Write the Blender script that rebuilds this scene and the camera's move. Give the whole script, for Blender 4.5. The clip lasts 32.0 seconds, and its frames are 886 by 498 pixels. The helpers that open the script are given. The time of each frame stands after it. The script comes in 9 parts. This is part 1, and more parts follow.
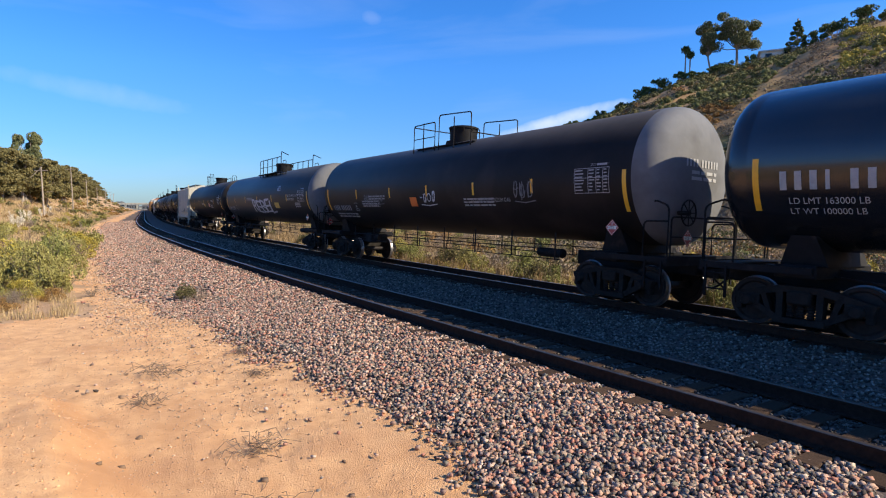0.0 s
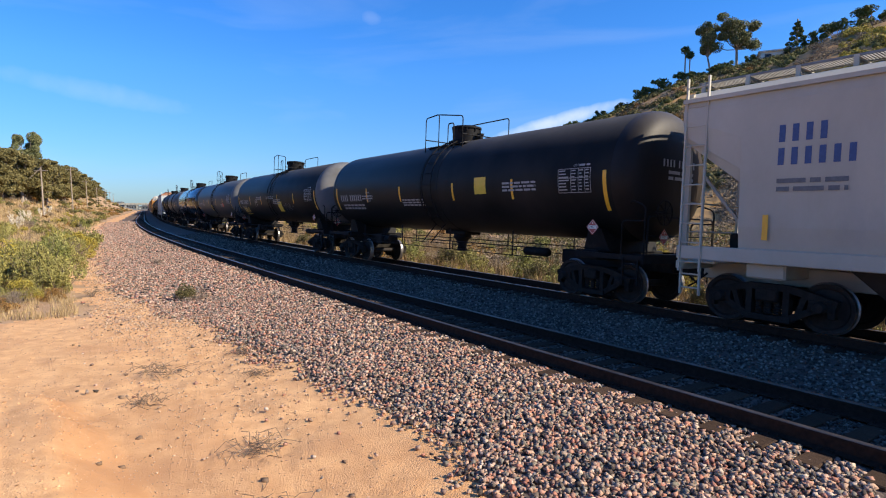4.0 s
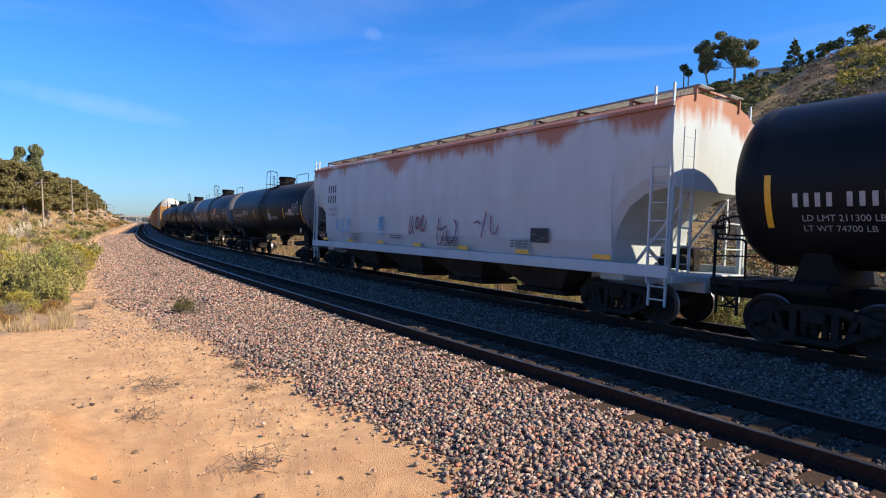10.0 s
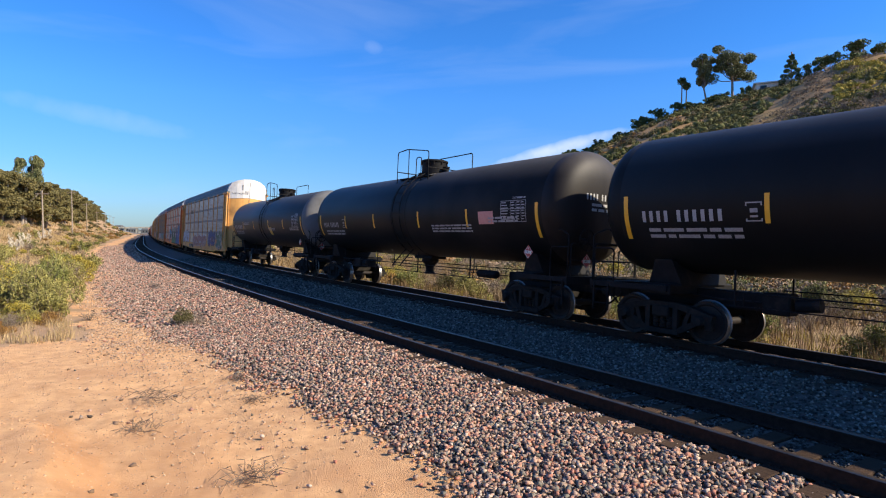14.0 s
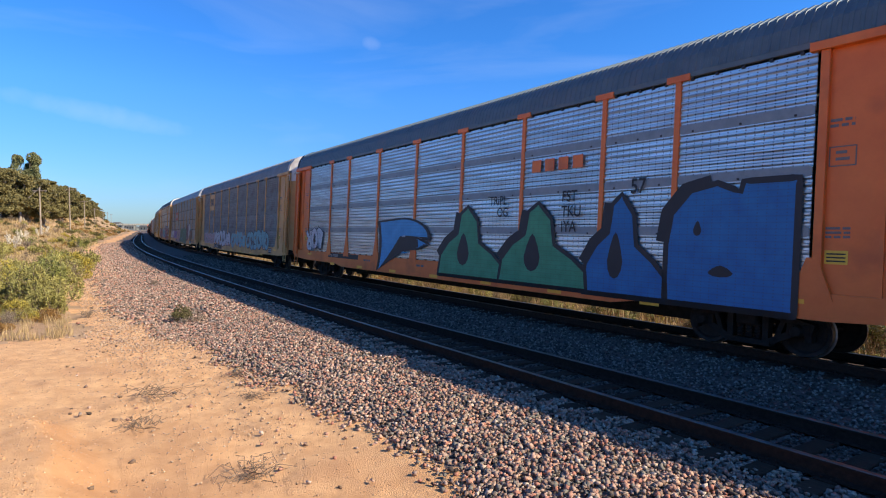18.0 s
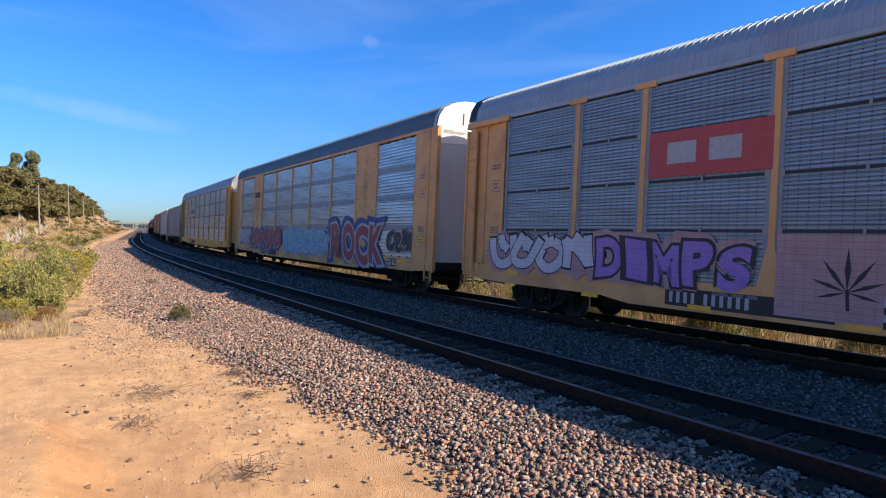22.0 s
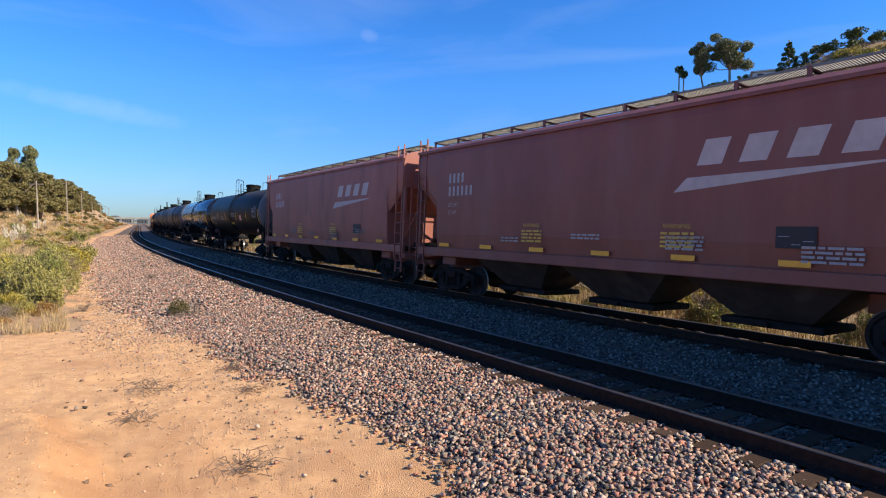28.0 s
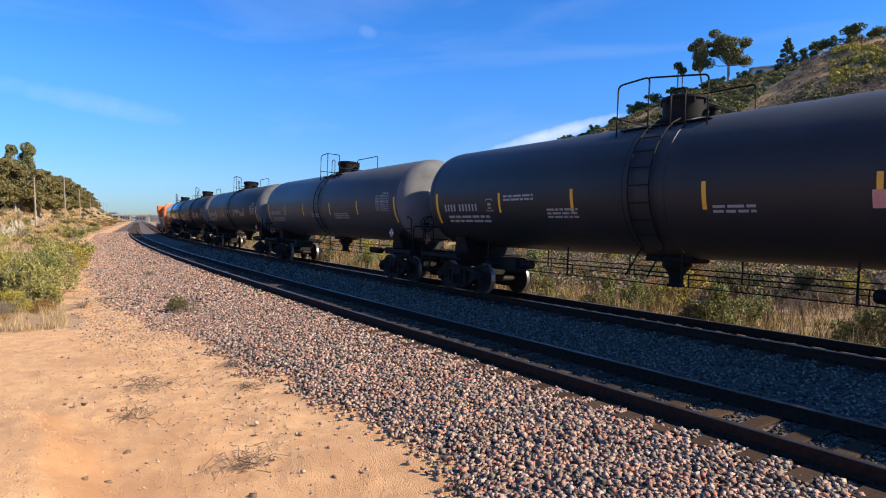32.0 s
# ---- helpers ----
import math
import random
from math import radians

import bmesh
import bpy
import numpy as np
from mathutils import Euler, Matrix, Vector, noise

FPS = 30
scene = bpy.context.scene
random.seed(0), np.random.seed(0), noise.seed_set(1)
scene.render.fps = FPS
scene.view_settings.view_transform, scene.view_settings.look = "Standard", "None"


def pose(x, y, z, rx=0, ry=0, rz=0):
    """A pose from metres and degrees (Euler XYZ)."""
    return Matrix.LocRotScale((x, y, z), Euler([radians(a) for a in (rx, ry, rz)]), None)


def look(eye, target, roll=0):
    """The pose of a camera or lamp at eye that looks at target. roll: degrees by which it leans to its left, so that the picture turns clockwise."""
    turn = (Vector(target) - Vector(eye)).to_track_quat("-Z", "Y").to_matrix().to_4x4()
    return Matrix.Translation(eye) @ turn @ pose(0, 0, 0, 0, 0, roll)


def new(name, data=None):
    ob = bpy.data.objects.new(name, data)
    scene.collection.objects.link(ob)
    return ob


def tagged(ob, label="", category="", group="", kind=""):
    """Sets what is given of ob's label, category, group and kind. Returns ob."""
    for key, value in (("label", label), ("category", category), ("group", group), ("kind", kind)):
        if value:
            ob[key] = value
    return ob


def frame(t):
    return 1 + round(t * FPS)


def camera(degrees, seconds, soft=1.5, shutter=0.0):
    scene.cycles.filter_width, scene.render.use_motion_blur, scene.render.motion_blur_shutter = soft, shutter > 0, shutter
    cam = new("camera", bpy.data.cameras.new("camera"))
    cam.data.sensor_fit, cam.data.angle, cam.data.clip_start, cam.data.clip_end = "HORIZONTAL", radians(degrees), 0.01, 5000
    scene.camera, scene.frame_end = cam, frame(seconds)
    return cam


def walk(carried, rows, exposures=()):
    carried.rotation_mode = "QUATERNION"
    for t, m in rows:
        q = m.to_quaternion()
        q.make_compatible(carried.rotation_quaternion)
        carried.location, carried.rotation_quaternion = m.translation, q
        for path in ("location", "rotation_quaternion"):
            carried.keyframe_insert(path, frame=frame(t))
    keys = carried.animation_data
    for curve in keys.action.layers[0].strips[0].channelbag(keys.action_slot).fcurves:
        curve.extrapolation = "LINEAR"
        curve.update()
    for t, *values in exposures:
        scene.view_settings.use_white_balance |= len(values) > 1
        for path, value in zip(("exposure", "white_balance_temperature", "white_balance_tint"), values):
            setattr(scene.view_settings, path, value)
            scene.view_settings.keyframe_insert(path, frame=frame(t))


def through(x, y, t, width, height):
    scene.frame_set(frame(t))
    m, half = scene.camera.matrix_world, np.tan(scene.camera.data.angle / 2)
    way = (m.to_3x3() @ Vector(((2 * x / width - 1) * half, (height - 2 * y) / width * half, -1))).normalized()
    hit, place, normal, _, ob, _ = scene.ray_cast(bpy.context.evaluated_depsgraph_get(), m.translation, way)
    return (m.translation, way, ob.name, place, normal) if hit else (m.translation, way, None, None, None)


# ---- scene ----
# Metres; z = 0 is the plane of the rail heads. The eye stands beside a double track on a curve.
import functools

EYE = 2.4275
cam = camera(76.78, 32.0, soft=1.1, shutter=0.0)
# seconds, turn to the left, tilt up, lean to the left (degrees), drift of the hand-held eye (metres)
HELD = [
    (0, 0.000, -4.538, -0.602, 0.001, -0.003, -0.000), (0.5, 0.033, -4.583, -0.614, 0.000, -0.003, -0.000),
    (1, 0.025, -4.612, -0.601, -0.000, -0.004, -0.000), (1.5, 0.006, -4.600, -0.594, -0.001, -0.004, -0.000),
    (2, -0.003, -4.540, -0.599, -0.001, -0.005, -0.001), (2.5, -0.004, -4.478, -0.603, -0.002, -0.005, -0.001),
    (3, -0.008, -4.475, -0.607, -0.002, -0.005, -0.001), (3.5, -0.022, -4.531, -0.617, -0.003, -0.004, -0.001),
    (5.5, -0.008, -4.093, -0.433, -0.003, -0.001, -0.000), (6, -0.026, -3.786, -0.394, -0.003, 0.000, -0.000),
    (6.5, -0.035, -3.633, -0.392, -0.002, 0.001, -0.001), (7, -0.045, -3.623, -0.401, -0.002, 0.002, -0.001),
    (7.5, -0.064, -3.666, -0.408, -0.002, 0.003, -0.001), (8, -0.078, -3.714, -0.405, -0.002, 0.003, -0.001),
    (8.5, -0.080, -3.757, -0.398, -0.002, 0.002, -0.000), (9, -0.081, -3.741, -0.393, -0.003, 0.000, 0.001),
    (9.5, -0.083, -3.510, -0.331, -0.004, -0.003, 0.002), (10, -0.089, -3.048, -0.216, -0.006, -0.007, 0.003),
    (10.5, -0.098, -2.606, -0.151, -0.007, -0.012, 0.004), (11, -0.101, -2.347, -0.148, -0.008, -0.017, 0.005),
    (11.5, -0.109, -2.182, -0.139, -0.009, -0.020, 0.006), (12, -0.119, -1.983, -0.117, -0.010, -0.023, 0.007),
    (12.5, -0.121, -1.812, -0.114, -0.010, -0.025, 0.007), (13, -0.127, -1.766, -0.118, -0.011, -0.025, 0.007),
    (13.5, -0.141, -1.798, -0.117, -0.011, -0.025, 0.007), (14, -0.153, -1.842, -0.120, -0.012, -0.025, 0.008),
    (14.5, -0.161, -1.878, -0.131, -0.012, -0.025, 0.008), (16.5, -0.299, -2.035, -0.160, -0.015, -0.032, 0.010),
    (17, -0.300, -2.109, -0.188, -0.014, -0.031, 0.010), (17.5, -0.297, -2.161, -0.200, -0.014, -0.030, 0.009),
    (18, -0.300, -2.203, -0.202, -0.014, -0.028, 0.009), (18.5, -0.314, -2.169, -0.159, -0.013, -0.027, 0.008),
    (19, -0.328, -2.098, -0.114, -0.012, -0.025, 0.008), (19.5, -0.342, -2.090, -0.097, -0.010, -0.023, 0.007),
    (20, -0.348, -2.130, -0.089, -0.007, -0.021, 0.006), (20.5, -0.354, -2.179, -0.096, -0.004, -0.019, 0.006),
    (21, -0.366, -2.217, -0.100, -0.001, -0.016, 0.006), (21.5, -0.370, -2.266, -0.117, 0.001, -0.013, 0.005),
    (22, -0.371, -2.329, -0.139, 0.003, -0.012, 0.005), (22.5, -0.375, -2.376, -0.145, 0.005, -0.011, 0.005),
    (23, -0.378, -2.424, -0.154, 0.006, -0.010, 0.005), (23.5, -0.386, -2.468, -0.151, 0.006, -0.011, 0.006),
    (24, -0.396, -2.497, -0.130, 0.006, -0.011, 0.006), (24.5, -0.410, -2.538, -0.137, 0.006, -0.012, 0.006),
    (25, -0.430, -2.590, -0.155, 0.007, -0.012, 0.007), (25.5, -0.451, -2.626, -0.155, 0.008, -0.012, 0.007),
    (27.5, -0.455, -2.863, -0.225, 0.020, -0.005, 0.008), (28, -0.455, -2.902, -0.260, 0.022, -0.004, 0.008),
    (28.5, -0.457, -2.942, -0.255, 0.023, -0.004, 0.008), (29, -0.464, -2.986, -0.254, 0.024, -0.004, 0.008),
    (29.5, -0.478, -3.030, -0.256, 0.025, -0.005, 0.008), (30, -0.491, -3.081, -0.273, 0.026, -0.006, 0.009),
    (30.5, -0.501, -3.134, -0.291, 0.027, -0.007, 0.009), (31, -0.504, -3.176, -0.295, 0.027, -0.008, 0.009),
    (31.5, -0.523, -3.217, -0.297, 0.028, -0.009, 0.010), (32, -0.578, -3.254, -0.298, 0.028, -0.010, 0.010),
]
walk(cam, [(t, pose(dx, dy, EYE + dz, 90 + up, 0, turn) @ pose(0, 0, 0, 0, 0, lean)) for t, turn, up, lean, dx, dy, dz in HELD],
     exposures=[(0, 0.75), (32, 0.75)])

# ---- daylight ----
SUN_TO = Vector((1.45, -0.515, 1.0)).normalized()
sun_data = bpy.data.lights.new("sun", "SUN")
sun_data.energy, sun_data.angle, sun_data.color = 5.0, radians(0.53), (1.0, 0.865, 0.67)
sun = new("sun", sun_data)
sun.matrix_world = look(SUN_TO * 300, (0, 0, 0))

world = bpy.data.worlds.new("sky")
scene.world = world
world.use_nodes = True
wn, wl = world.node_tree.nodes, world.node_tree.links
wn.clear()
sky = wn.new("ShaderNodeTexSky")
sky.sky_type, sky.sun_disc = "NISHITA", False
sky.sun_elevation = math.asin(SUN_TO.z)
sky.sun_rotation = math.atan2(SUN_TO.x, SUN_TO.y)
sky.altitude, sky.air_density, sky.dust_density, sky.ozone_density = 60, 1.0, 0.4, 2.0
# thin high cloud, drawn out sideways
tc = wn.new("ShaderNodeTexCoord")
mp = wn.new("ShaderNodeMapping")
mp.inputs["Scale"].default_value = (1.3, 1.3, 6.5)
mp.inputs["Rotation"].default_value = (0.12, 0.1, 0.4)
nz = wn.new("ShaderNodeTexNoise")
nz.inputs["Scale"].default_value, nz.inputs["Detail"].default_value, nz.inputs["Distortion"].default_value = 1.6, 6, 0.6
cr = wn.new("ShaderNodeValToRGB")
cr.color_ramp.elements[0].position, cr.color_ramp.elements[1].position = 0.52, 0.85
cr.color_ramp.elements[0].color, cr.color_ramp.elements[1].color = (0, 0, 0, 1), (0.16, 0.16, 0.16, 1)
mx = wn.new("ShaderNodeMix")
mx.data_type = "RGBA"
mx.inputs["B"].default_value = (6.5, 7.2, 8.2, 1)
bg = wn.new("ShaderNodeBackground")
bg.inputs["Strength"].default_value = 0.085
wo = wn.new("ShaderNodeOutputWorld")
wl.new(tc.outputs["Generated"], mp.inputs["Vector"])
wl.new(mp.outputs["Vector"], nz.inputs["Vector"])
wl.new(nz.outputs["Fac"], cr.inputs["Fac"])
wl.new(cr.outputs["Color"], mx.inputs["Factor"])
hs = wn.new("ShaderNodeHueSaturation")
hs.inputs["Saturation"].default_value = 1.15
wl.new(sky.outputs["Color"], hs.inputs["Color"])
tint = wn.new("ShaderNodeMix")
tint.data_type, tint.blend_type = "RGBA", "MULTIPLY"
tint.inputs["B"].default_value = (0.37, 1.04, 1.28, 1)
sep = wn.new("ShaderNodeSeparateXYZ")
rise = wn.new("ShaderNodeMapRange")
rise.inputs["From Min"].default_value, rise.inputs["From Max"].default_value = -0.02, 0.30
rise.inputs["To Min"].default_value, rise.inputs["To Max"].default_value = 0.58, 1.0
wl.new(tc.outputs["Generated"], sep.inputs["Vector"])
wl.new(sep.outputs["Z"], rise.inputs["Value"])
wl.new(rise.outputs["Result"], tint.inputs["Factor"])
clean = wn.new("ShaderNodeMix")
clean.data_type, clean.blend_type = "RGBA", "MULTIPLY"
clean.inputs["Factor"].default_value, clean.inputs["B"].default_value = 1.0, (1.0, 0.865, 1.21, 1)
wl.new(hs.outputs["Color"], clean.inputs["A"])
wl.new(clean.outputs["Result"], tint.inputs["A"])
wl.new(tint.outputs["Result"], mx.inputs["A"])
# the air thins out upwards: a little less glare low down
low = wn.new("ShaderNodeMapRange")
low.inputs["From Min"].default_value, low.inputs["From Max"].default_value = 0.0, 0.22
low.inputs["To Min"].default_value, low.inputs["To Max"].default_value = 0.68, 1.0
wl.new(sep.outputs["Z"], low.inputs["Value"])
dim = wn.new("ShaderNodeVectorMath")
dim.operation = "SCALE"
wl.new(mx.outputs["Result"], dim.inputs[0])
wl.new(low.outputs["Result"], dim.inputs["Scale"])
sky_colour = dim.outputs["Vector"]


def sky_way(az, el):
    a, e = radians(az), radians(el)
    return Vector((math.sin(a) * math.cos(e), math.cos(a) * math.cos(e), math.sin(e)))


def wisp(colour, ends, width, strength):
    """A drawn-out wisp of cloud between two ways into the sky (azimuth and elevation in degrees)."""
    a, b = (sky_way(*q) for q in ends)
    mid, along = (a + b).normalized(), (b - a)
    long = along.length / 2
    along.normalize()
    across = mid.cross(along).normalized()
    total = None
    for axis, size in ((along, long), (across, radians(width)), (mid, None)):
        d = wn.new("ShaderNodeVectorMath")
        d.operation = "DOT_PRODUCT"
        d.inputs[1].default_value = axis
        wl.new(tc.outputs["Generated"], d.inputs[0])
        if size is None:
            front = d.outputs["Value"]
            continue
        k = wn.new("ShaderNodeMath")
        k.operation = "DIVIDE"
        k.inputs[1].default_value = size
        wl.new(d.outputs["Value"], k.inputs[0])
        sq = wn.new("ShaderNodeMath")
        sq.operation = "MULTIPLY"
        wl.new(k.outputs[0], sq.inputs[0])
        wl.new(k.outputs[0], sq.inputs[1])
        if total is None:
            total = sq.outputs[0]
        else:
            ad = wn.new("ShaderNodeMath")
            wl.new(total, ad.inputs[0])
            wl.new(sq.outputs[0], ad.inputs[1])
            total = ad.outputs[0]
    fine = wn.new("ShaderNodeTexNoise")
    fine.inputs["Scale"].default_value, fine.inputs["Detail"].default_value = 34, 6
    wl.new(tc.outputs["Generated"], fine.inputs["Vector"])
    ad = wn.new("ShaderNodeMath")
    wl.new(total, ad.inputs[0])
    wl.new(fine.outputs["Fac"], ad.inputs[1])
    mr = wn.new("ShaderNodeMapRange")
    mr.inputs["From Min"].default_value, mr.inputs["From Max"].default_value = 1.25, 0.1
    mr.inputs["To Min"].default_value, mr.inputs["To Max"].default_value = 0.0, strength
    wl.new(ad.outputs[0], mr.inputs["Value"])
    ahead = wn.new("ShaderNodeMath")
    ahead.operation = "GREATER_THAN"
    ahead.inputs[1].default_value = 0.0
    wl.new(front, ahead.inputs[0])
    k = wn.new("ShaderNodeMath")
    k.operation = "MULTIPLY"
    wl.new(mr.outputs["Result"], k.inputs[0])
    wl.new(ahead.outputs[0], k.inputs[1])
    m = wn.new("ShaderNodeMix")
    m.data_type = "RGBA"
    m.inputs["B"].default_value = (7.6, 7.9, 8.4, 1)
    wl.new(k.outputs[0], m.inputs["Factor"])
    wl.new(colour, m.inputs["A"])
    return m.outputs["Result"]


sky_colour = wisp(sky_colour, ((4.0, 6.2), (20.0, 10.0)), 0.9, 0.75)
sky_colour = wisp(sky_colour, ((-7.9, 18.1), (-5.6, 17.6)), 0.8, 0.12)
sky_colour = wisp(sky_colour, ((-40.0, 11.0), (-22.0, 8.5)), 1.2, 0.14)
wl.new(sky_colour, bg.inputs["Color"])
wl.new(bg.outputs["Background"], wo.inputs["Surface"])

# ---- materials ----
def rgb(r, g, b):
    return (r, g, b, 1.0)


@functools.lru_cache(maxsize=None)
def paint(name, a, b=None, rough=0.5, metal=0.0, scale=3.0, detail=6.0, bump=0.0, bump_scale=40.0, stain=None, stain_scale=0.6,
          stain_at=0.6, vary=0.0, spec=0.5, stretch=(1, 1, 1), island=False, coat=0.0, sunlit_top=None):
    """A surface in two tones of noise, with stains of a larger size, relief, and a change of value from piece to piece."""
    m = bpy.data.materials.new(name)
    m.use_nodes = True
    n, l = m.node_tree.nodes, m.node_tree.links
    out = n["Principled BSDF"]
    out.inputs["Roughness"].default_value, out.inputs["Metallic"].default_value = rough, metal
    out.inputs["Specular IOR Level"].default_value = spec
    out.inputs["Coat Weight"].default_value = coat
    out.inputs["Coat Roughness"].default_value = 0.12
    b = b or tuple(min(1, c * 1.35) for c in a)
    co = n.new("ShaderNodeTexCoord")
    ma = n.new("ShaderNodeMapping")
    ma.inputs["Scale"].default_value = stretch
    l.new(co.outputs["Object"], ma.inputs["Vector"])
    t = n.new("ShaderNodeTexNoise")
    t.inputs["Scale"].default_value, t.inputs["Detail"].default_value, t.inputs["Roughness"].default_value = scale, detail, 0.65
    l.new(ma.outputs["Vector"], t.inputs["Vector"])
    r = n.new("ShaderNodeValToRGB")
    r.color_ramp.elements[0].position, r.color_ramp.elements[1].position = 0.3, 0.72
    r.color_ramp.elements[0].color, r.color_ramp.elements[1].color = rgb(*a), rgb(*b)
    l.new(t.outputs["Fac"], r.inputs["Fac"])
    col = r.outputs["Color"]
    if stain:
        s = n.new("ShaderNodeTexNoise")
        s.inputs["Scale"].default_value, s.inputs["Detail"].default_value = stain_scale, 8
        l.new(ma.outputs["Vector"], s.inputs["Vector"])
        sr = n.new("ShaderNodeValToRGB")
        sr.color_ramp.elements[0].position, sr.color_ramp.elements[1].position = stain_at - 0.1, stain_at + 0.12
        l.new(s.outputs["Fac"], sr.inputs["Fac"])
        mix = n.new("ShaderNodeMix")
        mix.data_type = "RGBA"
        mix.inputs["B"].default_value = rgb(*stain)
        l.new(sr.outputs["Color"], mix.inputs["Factor"])
        l.new(col, mix.inputs["A"])
        col = mix.outputs["Result"]
    if sunlit_top:
        # the sun's brightness on a tank's top, put into the paint by height
        z0, z1, tone = sunlit_top
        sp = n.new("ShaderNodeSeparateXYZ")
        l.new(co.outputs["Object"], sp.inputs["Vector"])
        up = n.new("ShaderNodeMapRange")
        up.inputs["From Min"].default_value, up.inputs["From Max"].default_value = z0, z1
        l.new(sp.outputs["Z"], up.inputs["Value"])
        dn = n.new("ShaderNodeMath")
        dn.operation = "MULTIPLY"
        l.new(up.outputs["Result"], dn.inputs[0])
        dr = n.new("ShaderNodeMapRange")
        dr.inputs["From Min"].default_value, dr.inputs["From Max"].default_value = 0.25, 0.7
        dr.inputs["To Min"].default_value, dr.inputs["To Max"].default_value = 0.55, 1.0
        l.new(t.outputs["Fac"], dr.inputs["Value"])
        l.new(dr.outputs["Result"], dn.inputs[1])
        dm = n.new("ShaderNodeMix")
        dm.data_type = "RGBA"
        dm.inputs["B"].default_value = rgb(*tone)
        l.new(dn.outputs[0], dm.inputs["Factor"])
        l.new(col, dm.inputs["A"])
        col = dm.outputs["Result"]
    if vary:
        hv = n.new("ShaderNodeHueSaturation")
        mr = n.new("ShaderNodeMapRange")
        mr.inputs["To Min"].default_value, mr.inputs["To Max"].default_value = 1 - vary, 1 + vary
        if island:
            src = n.new("ShaderNodeNewGeometry").outputs["Random Per Island"]
        else:
            src = n.new("ShaderNodeObjectInfo").outputs["Random"]
        l.new(src, mr.inputs["Value"])
        l.new(mr.outputs["Result"], hv.inputs["Value"])
        l.new(col, hv.inputs["Color"])
        col = hv.outputs["Color"]
    l.new(col, out.inputs["Base Color"])
    if bump:
        bt = n.new("ShaderNodeTexNoise")
        bt.inputs["Scale"].default_value, bt.inputs["Detail"].default_value = bump_scale, 5
        l.new(ma.outputs["Vector"], bt.inputs["Vector"])
        bp = n.new("ShaderNodeBump")
        bp.inputs["Strength"].default_value, bp.inputs["Distance"].default_value = bump, 0.02
        l.new(bt.outputs["Fac"], bp.inputs["Height"])
        l.new(bp.outputs["Normal"], out.inputs["Normal"])
    return m


def gravel_material(name, tones):
    """Each stone takes one of the tones by chance, with fine speckle."""
    m = paint(name, (0.2, 0.18, 0.17), (0.34, 0.32, 0.31), rough=0.9, spec=0.15, scale=60, bump=0.4, bump_scale=90)
    n, l = m.node_tree.nodes, m.node_tree.links
    out = n["Principled BSDF"]
    r = n.new("ShaderNodeValToRGB")
    e = r.color_ramp
    e.interpolation = "CONSTANT"
    while len(e.elements) < len(tones):
        e.elements.new(0.5)
    for i, c in enumerate(tones):
        e.elements[i].position, e.elements[i].color = i / len(tones), rgb(*c)
    l.new(n.new("ShaderNodeNewGeometry").outputs["Random Per Island"], r.inputs["Fac"])
    old = out.inputs["Base Color"].links[0].from_socket
    mix = n.new("ShaderNodeMix")
    mix.data_type, mix.blend_type = "RGBA", "MULTIPLY"
    mix.inputs["Factor"].default_value = 0.55
    hv = n.new("ShaderNodeHueSaturation")
    hv.inputs["Value"].default_value = 3.3
    l.new(old, hv.inputs["Color"])
    l.new(r.outputs["Color"], mix.inputs["A"])
    l.new(hv.outputs["Color"], mix.inputs["B"])
    l.new(mix.outputs["Result"], out.inputs["Base Color"])
    return m


